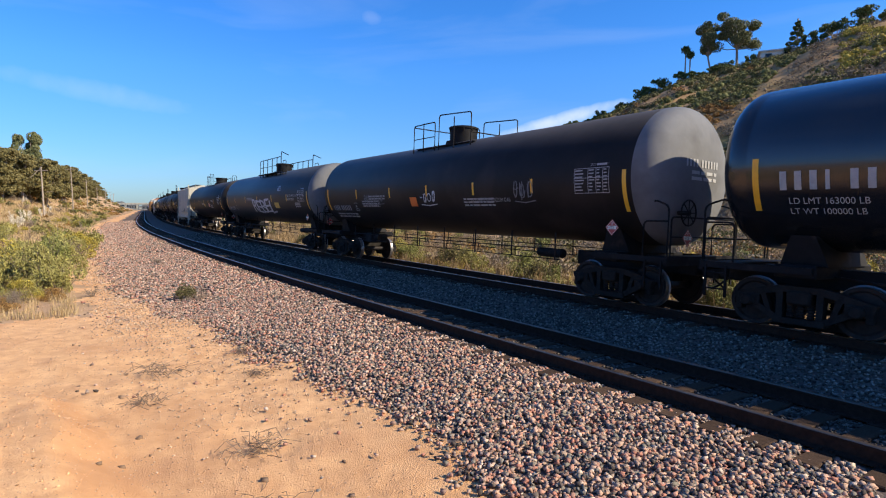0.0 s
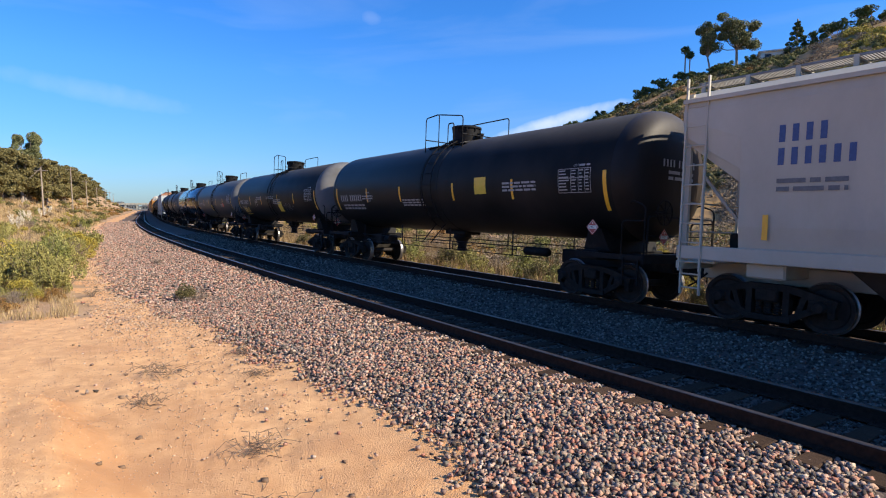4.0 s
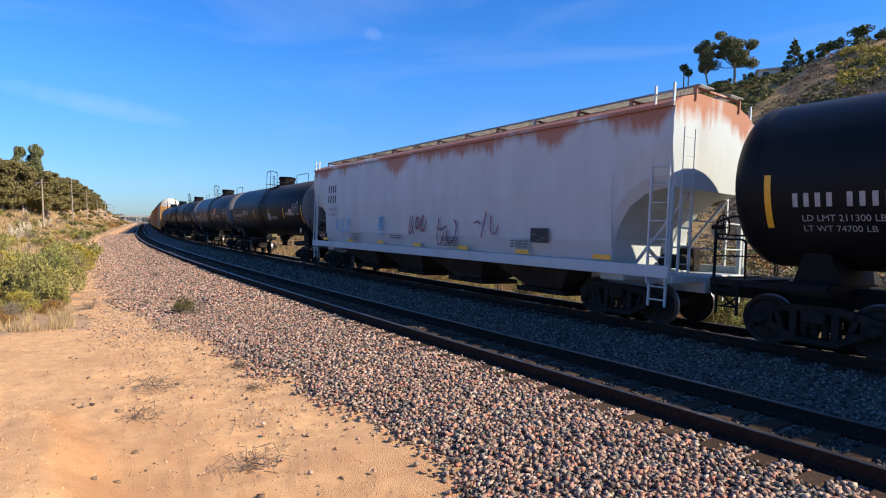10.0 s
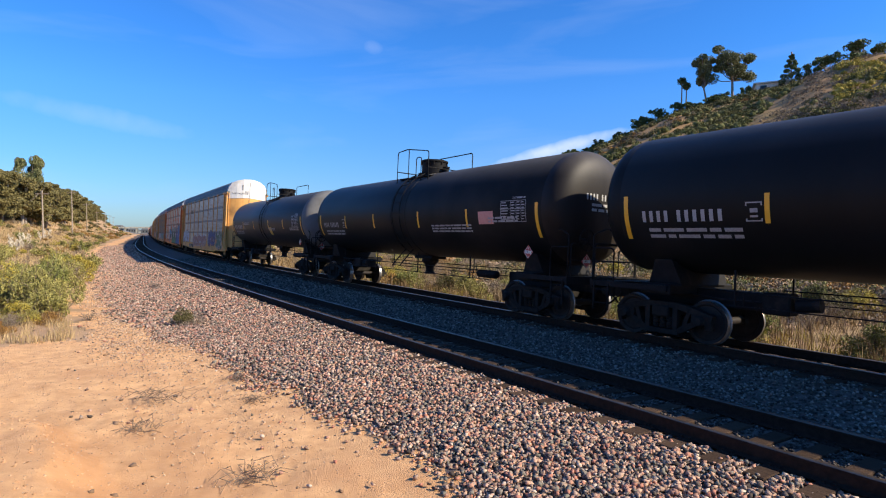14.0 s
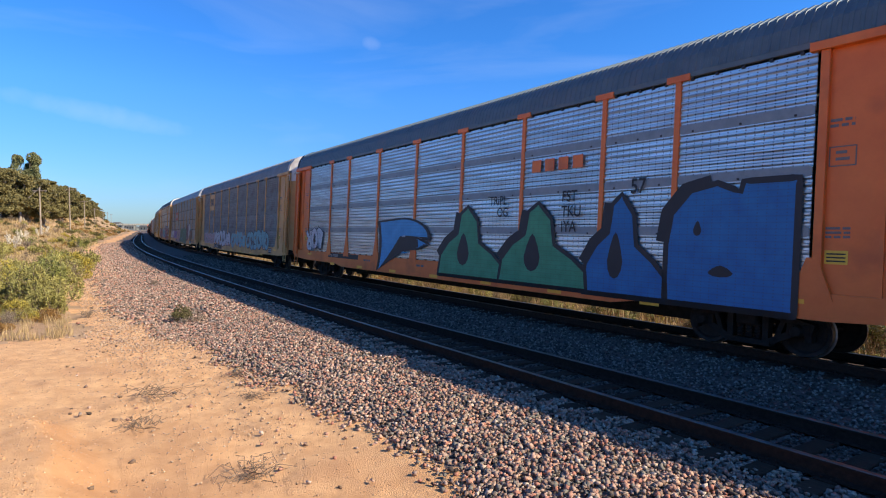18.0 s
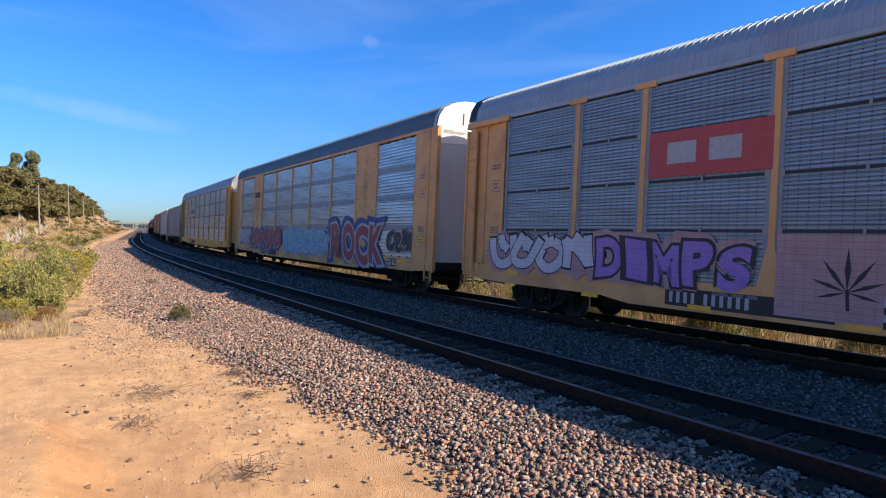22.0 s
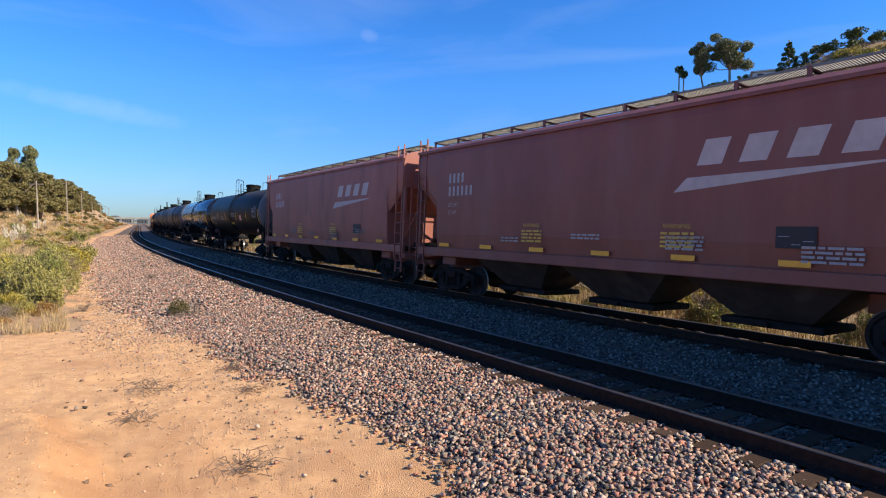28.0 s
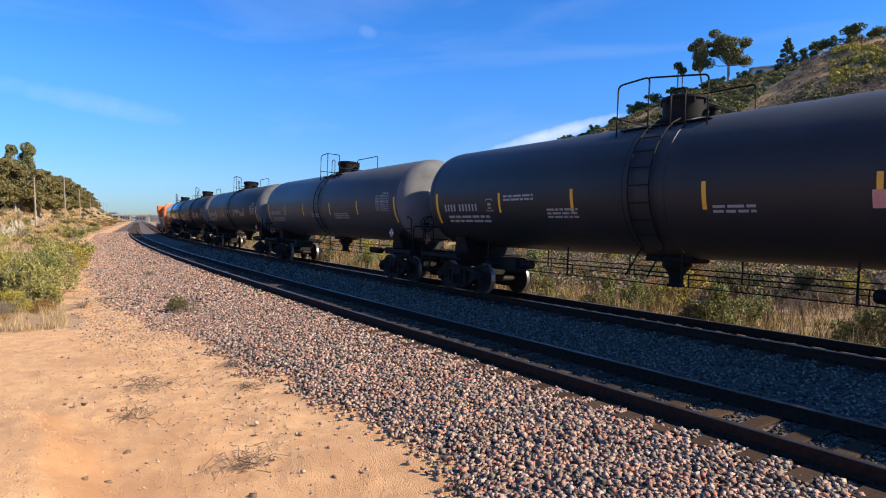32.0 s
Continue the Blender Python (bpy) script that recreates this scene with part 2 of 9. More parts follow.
def perforated(*args, through=1.0, **kw):
    """A painted or galvanised sheet with upright rows of small dark holes and cross lines of painted rib shade."""
    m = paint(*args, **kw)
    n, l = m.node_tree.nodes, m.node_tree.links
    out = n["Principled BSDF"]
    old = out.inputs["Base Color"].links[0].from_socket
    co = n.new("ShaderNodeTexCoord")
    sep = n.new("ShaderNodeSeparateXYZ")
    l.new(co.outputs["Object"], sep.inputs["Vector"])
    parts = []
    for axis, size, share in (("X", 0.17, 0.86), ("Z", 0.058, 0.55)):
        d = n.new("ShaderNodeMath")
        d.operation = "DIVIDE"
        d.inputs[1].default_value = size
        fr = n.new("ShaderNodeMath")
        fr.operation = "FRACT"
        gt = n.new("ShaderNodeMath")
        gt.operation = "GREATER_THAN"
        gt.inputs[1].default_value = share
        l.new(sep.outputs[axis], d.inputs[0])
        l.new(d.outputs[0], fr.inputs[0])
        l.new(fr.outputs[0], gt.inputs[0])
        parts.append(gt)
    both = n.new("ShaderNodeMath")
    both.operation = "MULTIPLY"
    l.new(parts[0].outputs[0], both.inputs[0])
    l.new(parts[1].outputs[0], both.inputs[1])
    # dark line at the rib pitch: the troughs' shade put into the colour
    d = n.new("ShaderNodeMath")
    d.operation = "DIVIDE"
    d.inputs[1].default_value = 0.116
    fr = n.new("ShaderNodeMath")
    fr.operation = "FRACT"
    row = n.new("ShaderNodeMath")
    row.operation = "GREATER_THAN"
    row.inputs[1].default_value = 0.78
    l.new(sep.outputs["Z"], d.inputs[0])
    l.new(d.outputs[0], fr.inputs[0])
    l.new(fr.outputs[0], row.inputs[0])
    rw = n.new("ShaderNodeMath")
    rw.operation = "MULTIPLY"
    rw.inputs[1].default_value = 0.40 * through
    l.new(row.outputs[0], rw.inputs[0])
    k = n.new("ShaderNodeMath")
    k.operation = "MULTIPLY"
    k.inputs[1].default_value = 0.85 * through
    l.new(both.outputs[0], k.inputs[0])
    top = n.new("ShaderNodeMath")
    top.operation = "MAXIMUM"
    l.new(rw.outputs[0], top.inputs[0])
    l.new(k.outputs[0], top.inputs[1])
    k = top
    mix = n.new("ShaderNodeMix")
    mix.data_type = "RGBA"
    mix.inputs["B"].default_value = (0.05, 0.05, 0.05, 1)
    l.new(k.outputs[0], mix.inputs["Factor"])
    l.new(old, mix.inputs["A"])
    l.new(mix.outputs["Result"], out.inputs["Base Color"])
    return m


DIRT = paint("dry_earth", (0.50, 0.278, 0.132), (0.735, 0.445, 0.222), rough=0.95, scale=3.4, detail=15, bump=1.0, bump_scale=60,
             stain=(0.50, 0.275, 0.135), stain_scale=0.6, stain_at=0.60, spec=0.15)


def subsoil(m, tone):
    """Redder earth where the ground's subsoil shows."""
    n, l = m.node_tree.nodes, m.node_tree.links
    out = n["Principled BSDF"]
    old = out.inputs["Base Color"].links[0].from_socket
    at = n.new("ShaderNodeAttribute")
    at.attribute_name = "subsoil"
    mix = n.new("ShaderNodeMix")
    mix.data_type = "RGBA"
    mix.inputs["B"].default_value = rgb(*tone)
    k = n.new("ShaderNodeMath")
    k.operation = "MULTIPLY"
    k.inputs[1].default_value = 0.6
    l.new(at.outputs["Fac"], k.inputs[0])
    l.new(k.outputs[0], mix.inputs["Factor"])
    l.new(old, mix.inputs["A"])
    l.new(mix.outputs["Result"], out.inputs["Base Color"])


subsoil(DIRT, (0.47, 0.235, 0.105))
BALLAST_BED = paint("ballast_bed", (0.08, 0.06, 0.05), (0.18, 0.14, 0.115), rough=0.95, scale=30, bump=1.0, bump_scale=28, spec=0.2)
SOIL = paint("dry_grass_soil", (0.31, 0.20, 0.115), (0.46, 0.31, 0.185), rough=0.95, scale=0.8, detail=10, bump=0.8, bump_scale=9,
             stain=(0.22, 0.165, 0.075), stain_scale=0.3, stain_at=0.58, spec=0.1)
HILL = paint("brush_slope", (0.27, 0.165, 0.08), (0.45, 0.28, 0.13), rough=0.95, scale=0.22, detail=12, bump=1.0, bump_scale=1.4,
             stain=(0.13, 0.12, 0.045), stain_scale=0.06, stain_at=0.58, spec=0.1)
FAR_HILL = paint("far_scrub_hills", (0.10, 0.105, 0.10), (0.17, 0.17, 0.165), rough=0.95, scale=0.01, detail=8, spec=0.1)
STONES = gravel_material("crushed_stone", [(0.26, 0.175, 0.135), (0.44, 0.25, 0.18), (0.52, 0.35, 0.26), (0.13, 0.105, 0.088), (0.36, 0.26, 0.20), (0.22, 0.20, 0.165), (0.56, 0.45, 0.35),
                                           (0.42, 0.20, 0.14), (0.30, 0.24, 0.19), (0.07, 0.058, 0.050), (0.50, 0.33, 0.23), (0.19, 0.18, 0.15), (0.34, 0.20, 0.15), (0.40, 0.29, 0.22)])
STONES_SANDY = gravel_material("sandy_crushed_stone", [(0.50, 0.36, 0.23), (0.58, 0.42, 0.28), (0.42, 0.30, 0.20), (0.30, 0.22, 0.155), (0.62, 0.48, 0.33), (0.46, 0.33, 0.24)])
STONES_GREY = gravel_material("grey_crushed_stone", [(0.085, 0.082, 0.07), (0.125, 0.12, 0.105), (0.18, 0.165, 0.14), (0.055, 0.053, 0.047), (0.29, 0.27, 0.23)])
STONES_DARK = gravel_material("oily_crushed_stone", [(0.055, 0.048, 0.040), (0.085, 0.074, 0.062), (0.12, 0.10, 0.085), (0.04, 0.035, 0.03), (0.18, 0.155, 0.13)])
WOOD = paint("tarred_timber", (0.034, 0.021, 0.014), (0.088, 0.055, 0.036), rough=0.9, spec=0.12, scale=9, stretch=(0.35, 4, 4), bump=0.7, bump_scale=20, vary=0.25)
RUST = paint("rusty_steel", (0.020, 0.012, 0.009), (0.050, 0.027, 0.018), rough=0.85, metal=0.0, spec=0.12, scale=14, bump=0.3, bump_scale=50)
RAILTOP = paint("worn_rail_head", (0.20, 0.15, 0.11), (0.36, 0.29, 0.23), rough=0.35, metal=0.9, scale=8, stretch=(0.2, 1, 1))
STEEL_DARK = paint("grimy_cast_steel", (0.014, 0.013, 0.012), (0.036, 0.031, 0.026), rough=0.85, metal=0.0, spec=0.06, scale=5, bump=0.25, bump_scale=30)
WHEEL = paint("wheel_steel", (0.015, 0.012, 0.011), (0.036, 0.028, 0.023), rough=0.65, metal=0.0, spec=0.2, scale=9)
TREAD = paint("polished_wheel_rim", (0.20, 0.185, 0.17), (0.34, 0.32, 0.30), rough=0.45, metal=0.9, scale=9)
# pale tone towards the tank tops: sunlight put into the paint
BLACK = paint("black_tank_paint", (0.0062, 0.0068, 0.0068), (0.0115, 0.012, 0.012), rough=0.5, spec=0.13, scale=1.1, detail=9, stain=(0.030, 0.026, 0.023), stain_scale=0.5, stain_at=0.66, stretch=(0.6, 1, 0.35), sunlit_top=(3.8, 4.5, (0.075, 0.07, 0.064)))
GLOSS = paint("glossy_black_paint", (0.010, 0.010, 0.011), (0.017, 0.017, 0.018), rough=0.22, scale=1.2, stain=(0.03, 0.028, 0.026), stain_scale=0.5, stain_at=0.68, coat=0.35)
GREY_LIGHT = paint("grey_tank_paint", (0.036, 0.041, 0.042), (0.052, 0.058, 0.060), rough=0.5, spec=0.35, scale=1.0, detail=9, stain=(0.05, 0.047, 0.045), stain_scale=0.6, stain_at=0.62, stretch=(0.6, 1, 0.35), sunlit_top=(3.6, 4.5, (0.105, 0.108, 0.108)))
GREY = paint("grey_black_paint", (0.013, 0.0155, 0.0165), (0.021, 0.0245, 0.026), rough=0.5, spec=0.3, scale=1.0, detail=9, stain=(0.028, 0.026, 0.026), stain_scale=0.6, stain_at=0.62, stretch=(0.6, 1, 0.35), sunlit_top=(3.6, 4.5, (0.075, 0.078, 0.08)))
BROWN_BLACK = paint("brownish_black_paint", (0.011, 0.0095, 0.0085), (0.021, 0.018, 0.016), rough=0.5, spec=0.16, scale=1.2, detail=9, stain=(0.045, 0.034, 0.028), stain_scale=0.7, stain_at=0.66, stretch=(0.6, 1, 0.35), sunlit_top=(3.8, 4.5, (0.075, 0.068, 0.062)))
# dust on the front heads, lightened to carry the sun on that end
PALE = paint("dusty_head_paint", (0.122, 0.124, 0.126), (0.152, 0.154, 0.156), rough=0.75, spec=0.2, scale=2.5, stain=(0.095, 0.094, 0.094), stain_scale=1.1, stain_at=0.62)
FRAME = paint("black_frame_paint", (0.007, 0.007, 0.007), (0.015, 0.014, 0.014), rough=0.65, spec=0.12, scale=4, stain=(0.05, 0.035, 0.025), stain_scale=2, stain_at=0.7)
REFLECT = paint("yellow_reflective_tape", (0.72, 0.36, 0.02), (0.85, 0.45, 0.03), rough=0.4, scale=7)
REFLECT_W = paint("white_reflective_tape", (0.6, 0.58, 0.5), (0.7, 0.68, 0.6), rough=0.4, scale=7)
LETTER = paint("white_stencil", (0.30, 0.30, 0.295), (0.40, 0.40, 0.395), rough=0.6, scale=12)
LETTER_DIM = paint("faded_stencil", (0.24, 0.235, 0.23), (0.38, 0.37, 0.36), rough=0.6, scale=20)
LETTER_YEL = paint("yellow_stencil", (0.55, 0.33, 0.05), (0.65, 0.42, 0.08), rough=0.6, scale=12)
LETTER_BLK = paint("black_stencil", (0.012, 0.012, 0.013), (0.02, 0.02, 0.02), rough=0.6, scale=12)
PINK = paint("pink_card", (0.55, 0.22, 0.18), (0.65, 0.32, 0.26), rough=0.6, scale=12)
RED = paint("red_card", (0.35, 0.042, 0.034), (0.42, 0.065, 0.05), rough=0.5, scale=12)
CARD_YEL = paint("yellow_card", (0.62, 0.42, 0.03), (0.74, 0.5, 0.05), rough=0.5, scale=9)
SPRAY_W = paint("white_spray", (0.42, 0.42, 0.43), (0.6, 0.6, 0.62), rough=0.7, scale=9)
SPRAY_GREY = paint("faint_grey_spray", (0.10, 0.10, 0.10), (0.2, 0.2, 0.2), rough=0.7, scale=9)
WHITE_HOP = paint("white_hopper_paint", (0.375, 0.405, 0.40), (0.46, 0.495, 0.49), rough=0.55, scale=1.2, stain=(0.31, 0.29, 0.26), stain_scale=0.7, stain_at=0.70, stretch=(1.2, 1, 0.3))
GREY_HOP = paint("grey_hopper_paint", (0.225, 0.23, 0.20), (0.30, 0.305, 0.27), rough=0.6, scale=1.0, stain=(0.13, 0.115, 0.10), stain_scale=0.6, stain_at=0.6, stretch=(1.2, 1, 0.3))
CREAM_HOP = paint("cream_hopper_paint", (0.375, 0.345, 0.27), (0.46, 0.425, 0.34), rough=0.55, scale=1.2, stain=(0.30, 0.28, 0.25), stain_scale=0.8, stain_at=0.68, stretch=(0.8, 1, 0.5))
BROWN_HOP = paint("oxide_hopper_paint", (0.16, 0.048, 0.032), (0.22, 0.070, 0.048), rough=0.5, scale=1.0, stain=(0.20, 0.09, 0.07), stain_scale=0.8, stain_at=0.66, stretch=(1.2, 1, 0.3))
RED_HOP = paint("faded_oxide_paint", (0.24, 0.075, 0.05), (0.32, 0.11, 0.078), rough=0.55, scale=1.0, stain=(0.13, 0.05, 0.04), stain_scale=0.8, stain_at=0.64, stretch=(1.2, 1, 0.3))
GALV = perforated("galvanised_panel", (0.45, 0.545, 0.575), (0.60, 0.695, 0.725), rough=0.34, metal=0.75, scale=3, detail=8, stain=(0.36, 0.36, 0.36), stain_scale=1.0, stain_at=0.55, vary=0.10, stretch=(.35, 1, 7))
GALV_MID = perforated("dull_galvanised_panel", (0.20, 0.245, 0.26), (0.29, 0.345, 0.36), rough=0.4, metal=0.5, scale=3, detail=8, stain=(0.2, 0.2, 0.2), stain_scale=1.0, stain_at=0.58, vary=0.10, stretch=(.35, 1, 7))
GALV_DARK = perforated("weathered_panel", (0.175, 0.18, 0.165), (0.255, 0.26, 0.24), rough=0.7, metal=0.1, scale=3, detail=8, stain=(0.15, 0.13, 0.115), stain_scale=1.3, stain_at=0.58, vary=0.12)
ROOF = paint("galvanised_roof", (0.17, 0.18, 0.18), (0.25, 0.26, 0.26), rough=0.6, metal=0.1, scale=2, stain=(0.17, 0.17, 0.17), stain_scale=1, stain_at=0.6)
ROOF_SLATE = paint("slate_roof", (0.075, 0.108, 0.118), (0.115, 0.155, 0.165), rough=0.5, metal=0.1, scale=2, stain=(0.12, 0.13, 0.135), stain_scale=1, stain_at=0.6)
ROOF_PALE = paint("pale_galvanised_roof", (0.26, 0.31, 0.32), (0.35, 0.405, 0.415), rough=0.5, metal=0.2, scale=2, stain=(0.28, 0.29, 0.30), stain_scale=1, stain_at=0.6)
YELLOW = paint("autorack_yellow", (0.60, 0.295, 0.075), (0.71, 0.38, 0.11), rough=0.55, scale=1.5, stain=(0.33, 0.17, 0.05), stain_scale=0.9, stain_at=0.62)
YELLOW_NEW = paint("fresh_yellow", (0.57, 0.28, 0.05), (0.67, 0.36, 0.08), rough=0.45, scale=1.5, stain=(0.45, 0.24, 0.04), stain_scale=0.9, stain_at=0.7)
TAN = paint("faded_tan_yellow", (0.56, 0.29, 0.09), (0.68, 0.38, 0.14), rough=0.6, scale=1.5, stain=(0.40, 0.21, 0.08), stain_scale=0.9, stain_at=0.62)
ORANGE = paint("orange_paint", (0.62, 0.135, 0.02), (0.74, 0.185, 0.03), rough=0.5, scale=1.5, stain=(0.36, 0.085, 0.02), stain_scale=0.9, stain_at=0.66)
END_WHITE = paint("white_end_paint", (0.62, 0.60, 0.55), (0.74, 0.72, 0.67), rough=0.5, scale=2, stain=(0.45, 0.40, 0.33), stain_scale=1.2, stain_at=0.66)

# ---- shapes ----
class Shape:
    """Points and faces of one mesh, gathered from simple solids."""

    def __init__(self):
        self.v, self.f, self.mi, self.cur = [], [], [], 0

    def add(self, v, f):
        o = len(self.v)
        self.v += [tuple(p) for p in v]
        self.f += [tuple(i + o for i in q) for q in f]
        self.mi += [self.cur] * len(f)
        return self

    def box(self, x0, x1, y0, y1, z0, z1, bev=0.0):
        if bev <= 0 or min(x1 - x0, y1 - y0, z1 - z0) < 2.2 * bev:
            v = [(x, y, z) for x in (x0, x1) for y in (y0, y1) for z in (z0, z1)]
            return self.add(v, [(0, 1, 3, 2), (4, 6, 7, 5), (0, 4, 5, 1), (2, 3, 7, 6), (0, 2, 6, 4), (1, 5, 7, 3)])
        b = bev
        pts = []
        for z, k in ((z0, b), (z0 + b, 0), (z1 - b, 0), (z1, b)):
            pts.append([(x0 + k, y0 + b, z), (x0 + b, y0 + k, z), (x1 - b, y0 + k, z), (x1 - k, y0 + b, z),
                        (x1 - k, y1 - b, z), (x1 - b, y1 - k, z), (x0 + b, y1 - k, z), (x0 + k, y1 - b, z)])
        return self.loft(pts, cap=True)

    def loft(self, rings, cap=True, closed=True):
        n, o = len(rings[0]), len(self.v)
        v = [p for r in rings for p in r]
        f = []
        for i in range(len(rings) - 1):
            for j in range(n if closed else n - 1):
                a, b = i * n + j, i * n + (j + 1) % n
                f.append((a, b, b + n, a + n))
        if cap:
            f += [tuple(range(n))[::-1], tuple(range((len(rings) - 1) * n, len(rings) * n))]
        return self.add(v, f)

    def cyl(self, a, b, r0, r1=None, n=10, cap=True):
        a, b = Vector(a), Vector(b)
        r1 = r0 if r1 is None else r1
        q = (b - a).to_track_quat("Z", "Y")
        rings = []
        for c, r in ((a, r0), (b, r1)):
            rings.append([tuple(c + q @ Vector((r * math.cos(2 * math.pi * i / n), r * math.sin(2 * math.pi * i / n), 0))) for i in range(n)])
        return self.loft(rings, cap)

    def tube(self, pts, r, n=6):
        pts = [Vector(p) for p in pts]
        rings = []
        for i, p in enumerate(pts):
            d = (pts[min(i + 1, len(pts) - 1)] - pts[max(i - 1, 0)]).normalized()
            q = d.to_track_quat("Z", "Y")
            rings.append([tuple(p + q @ Vector((r * math.cos(2 * math.pi * k / n), r * math.sin(2 * math.pi * k / n), 0))) for k in range(n)])
        return self.loft(rings, True)

    def turn(self, profile, axis="x", n=40, at=(0, 0, 0)):
        """A profile of (along, radius) turned about an axis."""
        rings = []
        for u, r in profile:
            ring = []
            for i in range(n):
                a = 2 * math.pi * i / n
                c, s = r * math.cos(a), r * math.sin(a)
                p = {"x": (u, c, s), "y": (c, u, -s), "z": (c, s, u)}[axis]
                ring.append((p[0] + at[0], p[1] + at[1], p[2] + at[2]))
            rings.append(ring)
        return self.loft(rings, True)

    def plate(self, outline, thick, place):
        """An outline in the plane (u, w), given a thickness; place(u, w, d) gives the point."""
        n = len(outline)
        return self.add([place(u, w, 0) for u, w in outline] + [place(u, w, thick) for u, w in outline],
                        [tuple(range(n))[::-1], tuple(range(n, 2 * n))] + [(i, (i + 1) % n, (i + 1) % n + n, i + n) for i in range(n)])

    def mesh(self, name, mats, smooth=False, angle=40):
        me = bpy.data.meshes.new(name)
        me.from_pydata(self.v, [], self.f)
        for m in (mats if isinstance(mats, (list, tuple)) else [mats]):
            me.materials.append(m)
        if any(self.mi):
            me.polygons.foreach_set("material_index", self.mi)
        if smooth:
            me.polygons.foreach_set("use_smooth", [True] * len(me.polygons))
            me.set_sharp_from_angle(angle=radians(angle))
        me.update()
        return me


def part(name, shape, material, parent, label="", at=None, smooth=True):
    """One mesh object under a thing or under a part. shape: a Shape, or a mesh that is shared."""
    me = shape if isinstance(shape, bpy.types.Mesh) else shape.mesh(name, material, smooth)
    ob = new(name, me)
    ob.parent = parent
    if at is not None:
        ob.matrix_basis = at
    return tagged(ob, label)


def thing(name, label, category, group="", at=None, kind=""):
    ob = new(name)
    ob.empty_display_size = 0.2
    if at is not None:
        ob.matrix_basis = at
    return tagged(ob, label, category, group, kind)


def thing_mesh(name, shape, material, label, category, group="", at=None, kind="", smooth=True):
    me = shape if isinstance(shape, bpy.types.Mesh) else shape.mesh(name, material, smooth)
    ob = new(name, me)
    if at is not None:
        ob.matrix_basis = at
    return tagged(ob, label, category, group, kind)


# ---- the line of the railway ----
GAUGE, SPACING, CANT, SLEEPER = 0.753, 4.819, 0.0573, 0.515
_s = np.arange(-760.0, 900.0, 0.5)
_k = 0.0011967 * np.clip(1 - (_s - 57.75) / 109.1, 0, 1) * np.clip((_s + 260) / 110, 0, 1)
_h = -np.concatenate([[0], np.cumsum((_k[1:] + _k[:-1]) * 0.25)])
_h += 2.19304 - np.interp(0, _s, _h)
_x = np.concatenate([[0], np.cumsum(np.cos((_h[1:] + _h[:-1]) / 2) * 0.5)])
_y = np.concatenate([[0], np.cumsum(np.sin((_h[1:] + _h[:-1]) / 2) * 0.5)])
_x += 5.7921 - np.interp(0, _s, _x)
_y += 4.3135 - np.interp(0, _s, _y)


def on_line(s, lat=0.0):
    """Plan position and heading at s metres along the near track, lat metres to the side of the eye."""
    h = np.interp(s, _s, _h)
    return np.interp(s, _s, _x) - np.sin(h) * lat, np.interp(s, _s, _y) + np.cos(h) * lat, h


def line_of(x, y):
    """Distance along and beside the near track of plan positions (arrays)."""
    x, y = np.asarray(x, float), np.asarray(y, float)
    s = (x - 5.7921) * math.cos(2.15) + (y - 4.3135) * math.sin(2.15)
    for _ in range(7):
        s = np.clip(s, -755, 895)
        px, py, h = on_line(s)
        s = s + (x - px) * np.cos(h) + (y - py) * np.sin(h)
    s = np.clip(s, -755, 895)
    px, py, h = on_line(s)
    return s, -(x - px) * np.sin(h) + (y - py) * np.cos(h)


def track_pose(s, lat, up=0.0, centre=0.0):
    """A pose on the track: x looks back along the line against s, leaned by the cant about the track's centre."""
    x, y, h = on_line(s, lat)
    return pose(float(x), float(y), up + CANT * (lat - centre)) @ Matrix.Rotation(float(h) + math.pi, 4, "Z") @ Matrix.Rotation(-math.atan(CANT), 4, "X")

# ---- the lie of the land ----
def hashed(i, j):
    n = np.sin(i * 127.1 + j * 311.7) * 43758.5453
    return n - np.floor(n)


def rumple(x, y):
    """Smooth value noise, -1 to 1."""
    i, j = np.floor(x), np.floor(y)
    u, v = x - i, y - j
    u, v = u * u * (3 - 2 * u), v * v * (3 - 2 * v)
    a = hashed(i, j) * (1 - u) + hashed(i + 1, j) * u
    b = hashed(i, j + 1) * (1 - u) + hashed(i + 1, j + 1) * u
    return 2 * (a * (1 - v) + b * v) - 1


def ease(a, b, t):
    t = np.clip((t - a) / (b - a), 0, 1)
    return t * t * (3 - 2 * t)


def spoil(x, y):
    """1 on the heaped spoil, 0 off its edge."""
    d = (x + 2.9) * 0.776 + (y - 4.6) * 0.63 + 0.12 * rumple(x * 1.3, y * 1.3)
    return ease(0.45, -0.35, d)


def shoulder(s):
    """How far the ballast's foot lies from the near track's middle."""
    return np.interp(s, [5, 11], [3.5, 4.0])


BED = -0.226          # top of the ballast, just under the sleepers' tops


